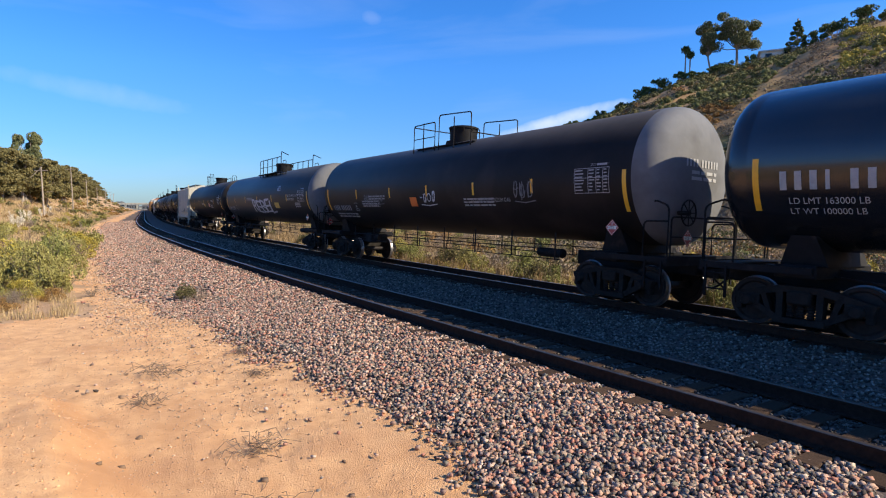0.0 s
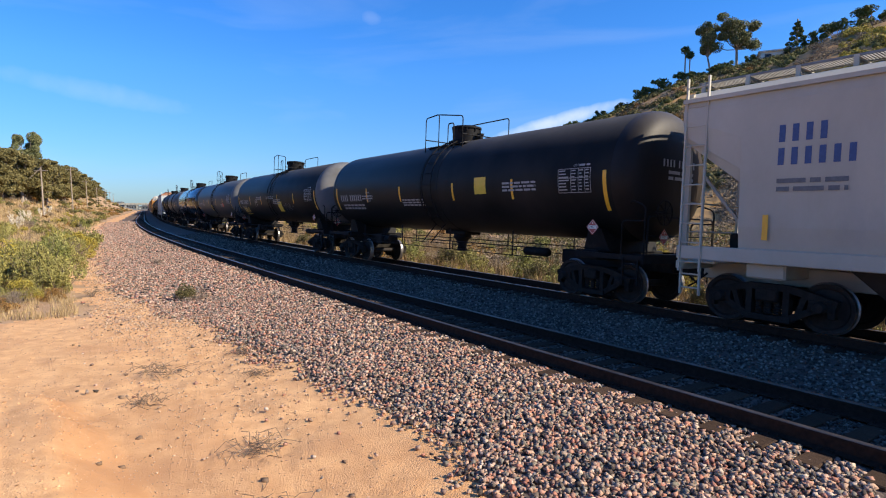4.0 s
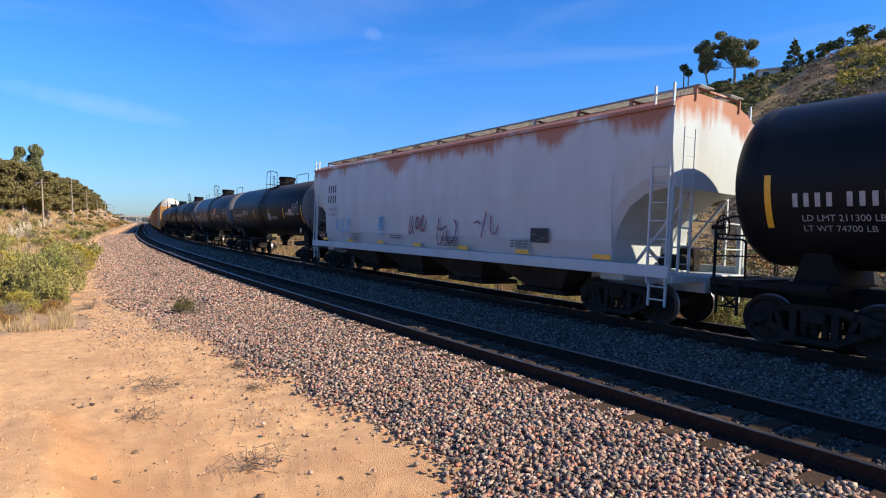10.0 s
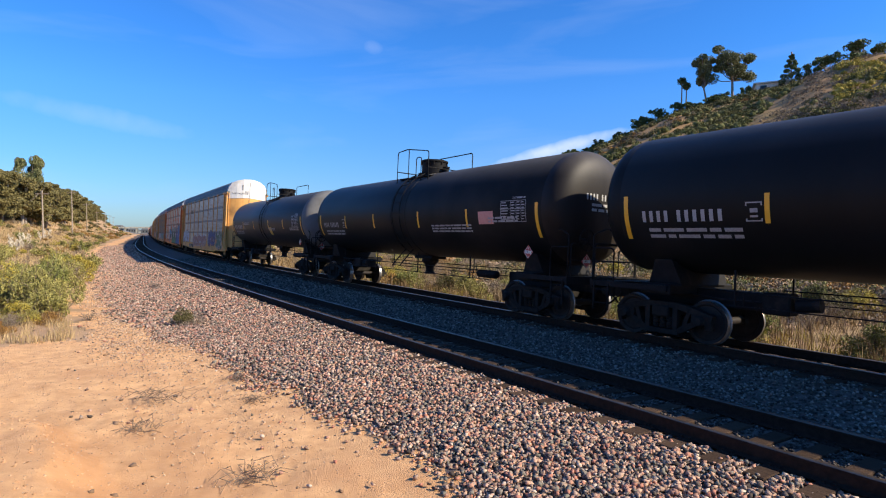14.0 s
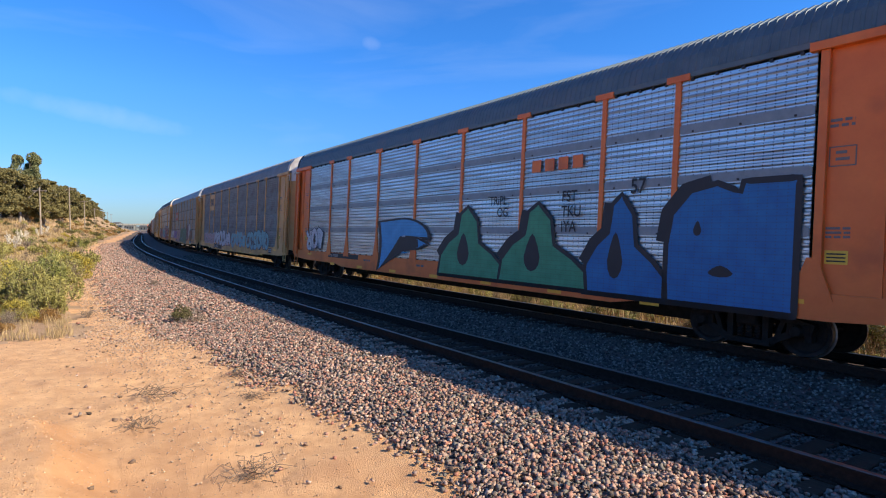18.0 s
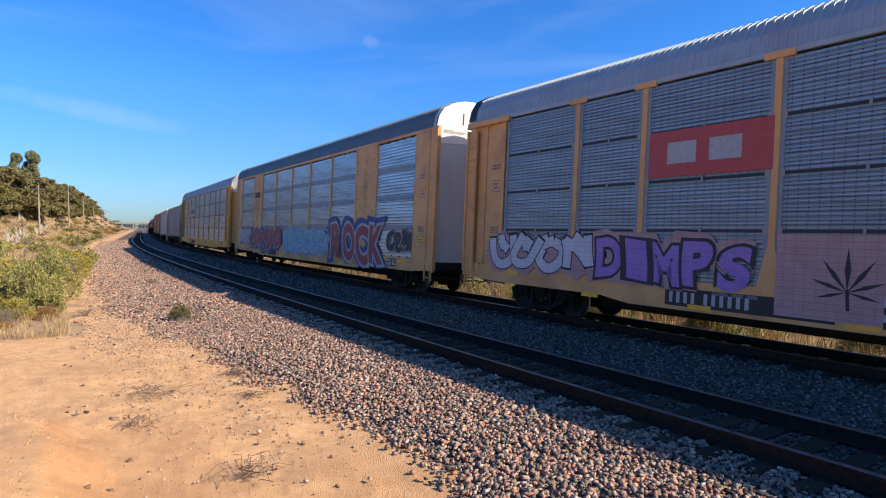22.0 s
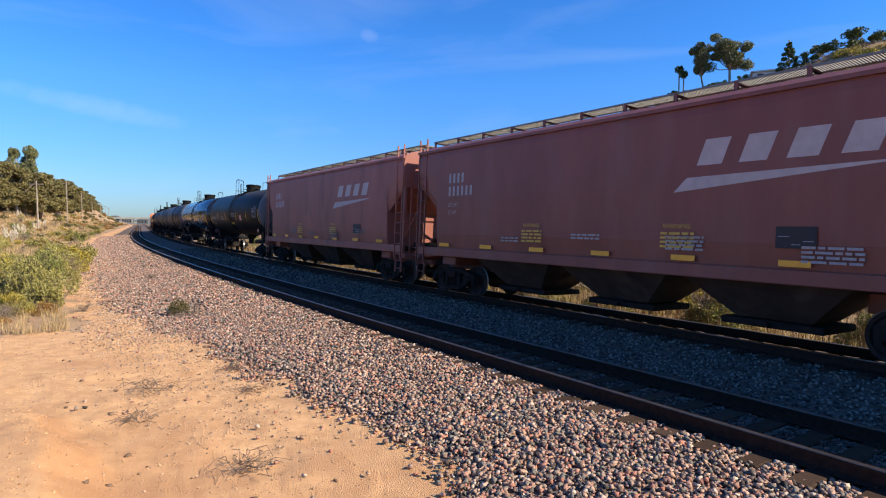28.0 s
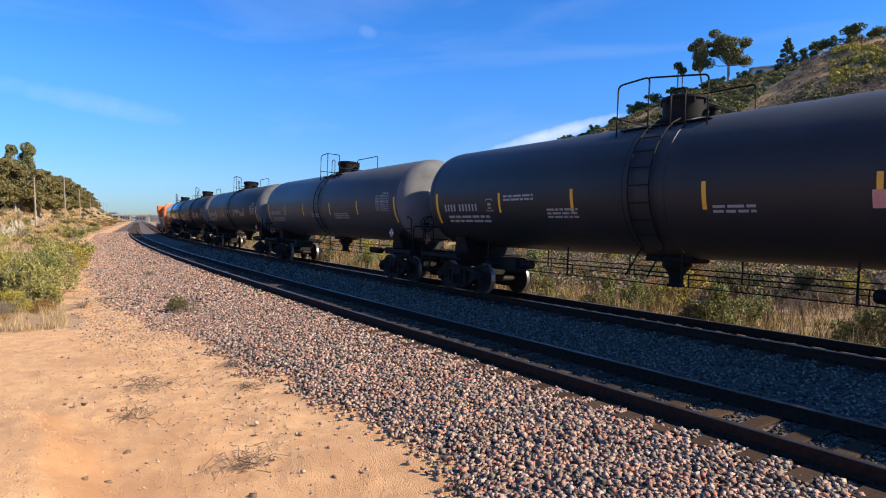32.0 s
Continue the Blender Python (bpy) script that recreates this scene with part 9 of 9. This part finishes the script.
def stones(name, label, mat, places, sizes, seed, sink=.25, rough=.02, coarse=False):
    """Stones lying on the ground at plan places, one mesh."""
    rng = np.random.default_rng(seed)
    shapes, f = stone_shapes(seed, 10, coarse)
    n = len(places)
    z = land(places[:, 0], places[:, 1]) + sizes * (1 - 2 * sink) * .5 + rng.uniform(-.3, 1, n) * rough
    a, b = rng.uniform(0, 6.28, n), rng.uniform(-.7, .7, n)
    base = np.stack(shapes)[rng.integers(0, len(shapes), n)] * sizes[:, None, None]
    cb, sb = np.cos(b)[:, None], np.sin(b)[:, None]
    x, y, w = base[..., 0], base[..., 1] * cb - base[..., 2] * sb, base[..., 1] * sb + base[..., 2] * cb
    ca, sa = np.cos(a)[:, None], np.sin(a)[:, None]
    v = np.stack([x * ca - y * sa + places[:, :1], x * sa + y * ca + places[:, 1:2], w + z[:, None]], -1).reshape(-1, 3)
    faces = (f[None] + len(shapes[0]) * np.arange(n)[:, None, None]).reshape(-1, 3)
    tagged(new(name, fast_mesh(name, v, faces, mat)), label, "ballast", kind="stuff")


def strewn(rng, s0, s1, l0, l1, density, edge=None):
    n = int((s1 - s0) * abs(l1 - l0) * density)
    s, lat = rng.uniform(s0, s1, n), rng.uniform(l0, l1, n)
    x, y, h = on_line(s, lat)
    if edge is not None:
        keep = edge(x, y, s, lat, rng)
        x, y = x[keep], y[keep]
    return np.stack([x, y], 1)


def toe(x, y, s, lat, rng):
    """Ballast thins out unevenly into the earth."""
    e = shoulder(s) + np.clip((s - 13) * .2, 0, 1.45) + .28 * rumple(x * 1.1, y * 1.1) + .15 * rumple(x * 3.7, y * 3.7)
    on_tie = (np.abs(((s + 1.0) / SLEEPER + .5) % 1 - .5) * SLEEPER < .125) & (lat < 1.32)
    return (rng.uniform(size=len(x)) < np.clip((e - lat) / .7 + .6, 0.006, 1)) & (~on_tie | (rng.uniform(size=len(x)) < .06))


def between(x, y, s, lat, rng):
    far = lat < -3.0
    c = np.where(far, lat + SPACING, lat)
    on_tie = (np.abs(((s + 1.0) / SLEEPER + .5) % 1 - .5) * SLEEPER < .125) & (np.abs(c) < 1.32)
    rail = np.abs(np.abs(c) - GAUGE) < .11
    return ~rail & (~on_tie | (rng.uniform(size=len(x)) < .03))


srng = np.random.default_rng(5)
for s0, s1, dens, lo, hi in ((-16, 1.5, 130, .03, .05), (1.5, 9, 900, .014, .037), (9, 18, 560, .017, .039), (18, 36, 190, .026, .05), (36, 75, 45, .05, .085), (75, 130, 14, .07, .11)):
    p = strewn(srng, s0, s1, .90, 6.9 if s0 > 8 else 5.2, dens, toe)
    stones("ballast", "crushed pink and grey stone on the track's shoulder", STONES, p, srng.uniform(lo, hi, len(p)), int(abs(s0) * 10) + 1, rough=.034, coarse=not 0 < s0 < 20)
for s0, s1, dens, lo, hi in ((-16, 0, 110, .03, .05), (0, 10, 330, .022, .04), (10, 24, 170, .028, .046), (24, 60, 45, .045, .075)):
    p = strewn(srng, s0, s1, -6.6, .66, dens, between)
    lat = line_of(p[:, 0], p[:, 1])[1]
    oily = (np.abs(lat) < .68) | (np.abs(lat + SPACING) < .72)
    for q, mat, text, k in ((p[~oily], STONES_GREY, "grey crushed stone between the tracks", 7), (p[oily], STONES_DARK, "oil-darkened crushed stone between the rails", 8)):
        stones("ballast", text, mat, q, srng.uniform(lo, hi, len(q)), int(abs(s0) * 10) + k, coarse=True)
# sandy stones where the shoulder runs out into the earth
for s0, s1, dens, lo, hi in ((6, 14, 90, .012, .028), (14, 36, 210, .015, .034), (36, 80, 60, .03, .06)):
    p = strewn(srng, s0, s1, 3.2, 6.6, dens, lambda x, y, s, lat, g: g.uniform(size=len(x)) < np.clip(1.7 - np.abs(lat - 5.0 - .3 * rumple(x, y)) / 1.0, 0, 1) * np.clip((s - 4) / 9, .2, 1))
    stones("ballast", "sand-coloured stone at the foot of the shoulder", STONES_SANDY, p, srng.uniform(lo, hi, len(p)), int(s0) * 10 + 5, coarse=True)
# loose stones and clods on the bare earth
p = strewn(srng, 1, 20, 4.3, 9.5, 190)
stones("loose_stones", "loose pebbles on bare earth", paint("earthy_pebbles", (0.36, 0.22, 0.13), (0.56, 0.37, 0.22), rough=.9, scale=12, vary=.35, island=True), p, .004 + .012 * srng.uniform(size=len(p)) ** 2.5, 91, .3, .0, True)
p = np.stack([srng.uniform(-6.5, 0.5, 9000), srng.uniform(1.8, 8.2, 9000)], 1)
p = p[spoil(p[:, 0], p[:, 1]) * srng.uniform(size=len(p)) > .35]
stones("earth_crumbs", "crumbs of reddish earth on the spoil bank", paint("earth_crumb", (0.42, 0.23, 0.115), (0.62, 0.37, 0.20), rough=.95, scale=9, vary=.3, island=True, spec=.1), p, .004 + .02 * srng.uniform(size=len(p)) ** 3, 93, .3, .0, True)
p = strewn(srng, 2, 20, 4.4, 8.5, .6)
stones("clods", "dark clods on bare earth", paint("dark_clods", (0.14, 0.085, 0.05), (0.22, 0.14, 0.085), rough=.9, scale=12, vary=.35, island=True), p, srng.uniform(.015, .04, len(p)), 92, .3, .0)


motions()
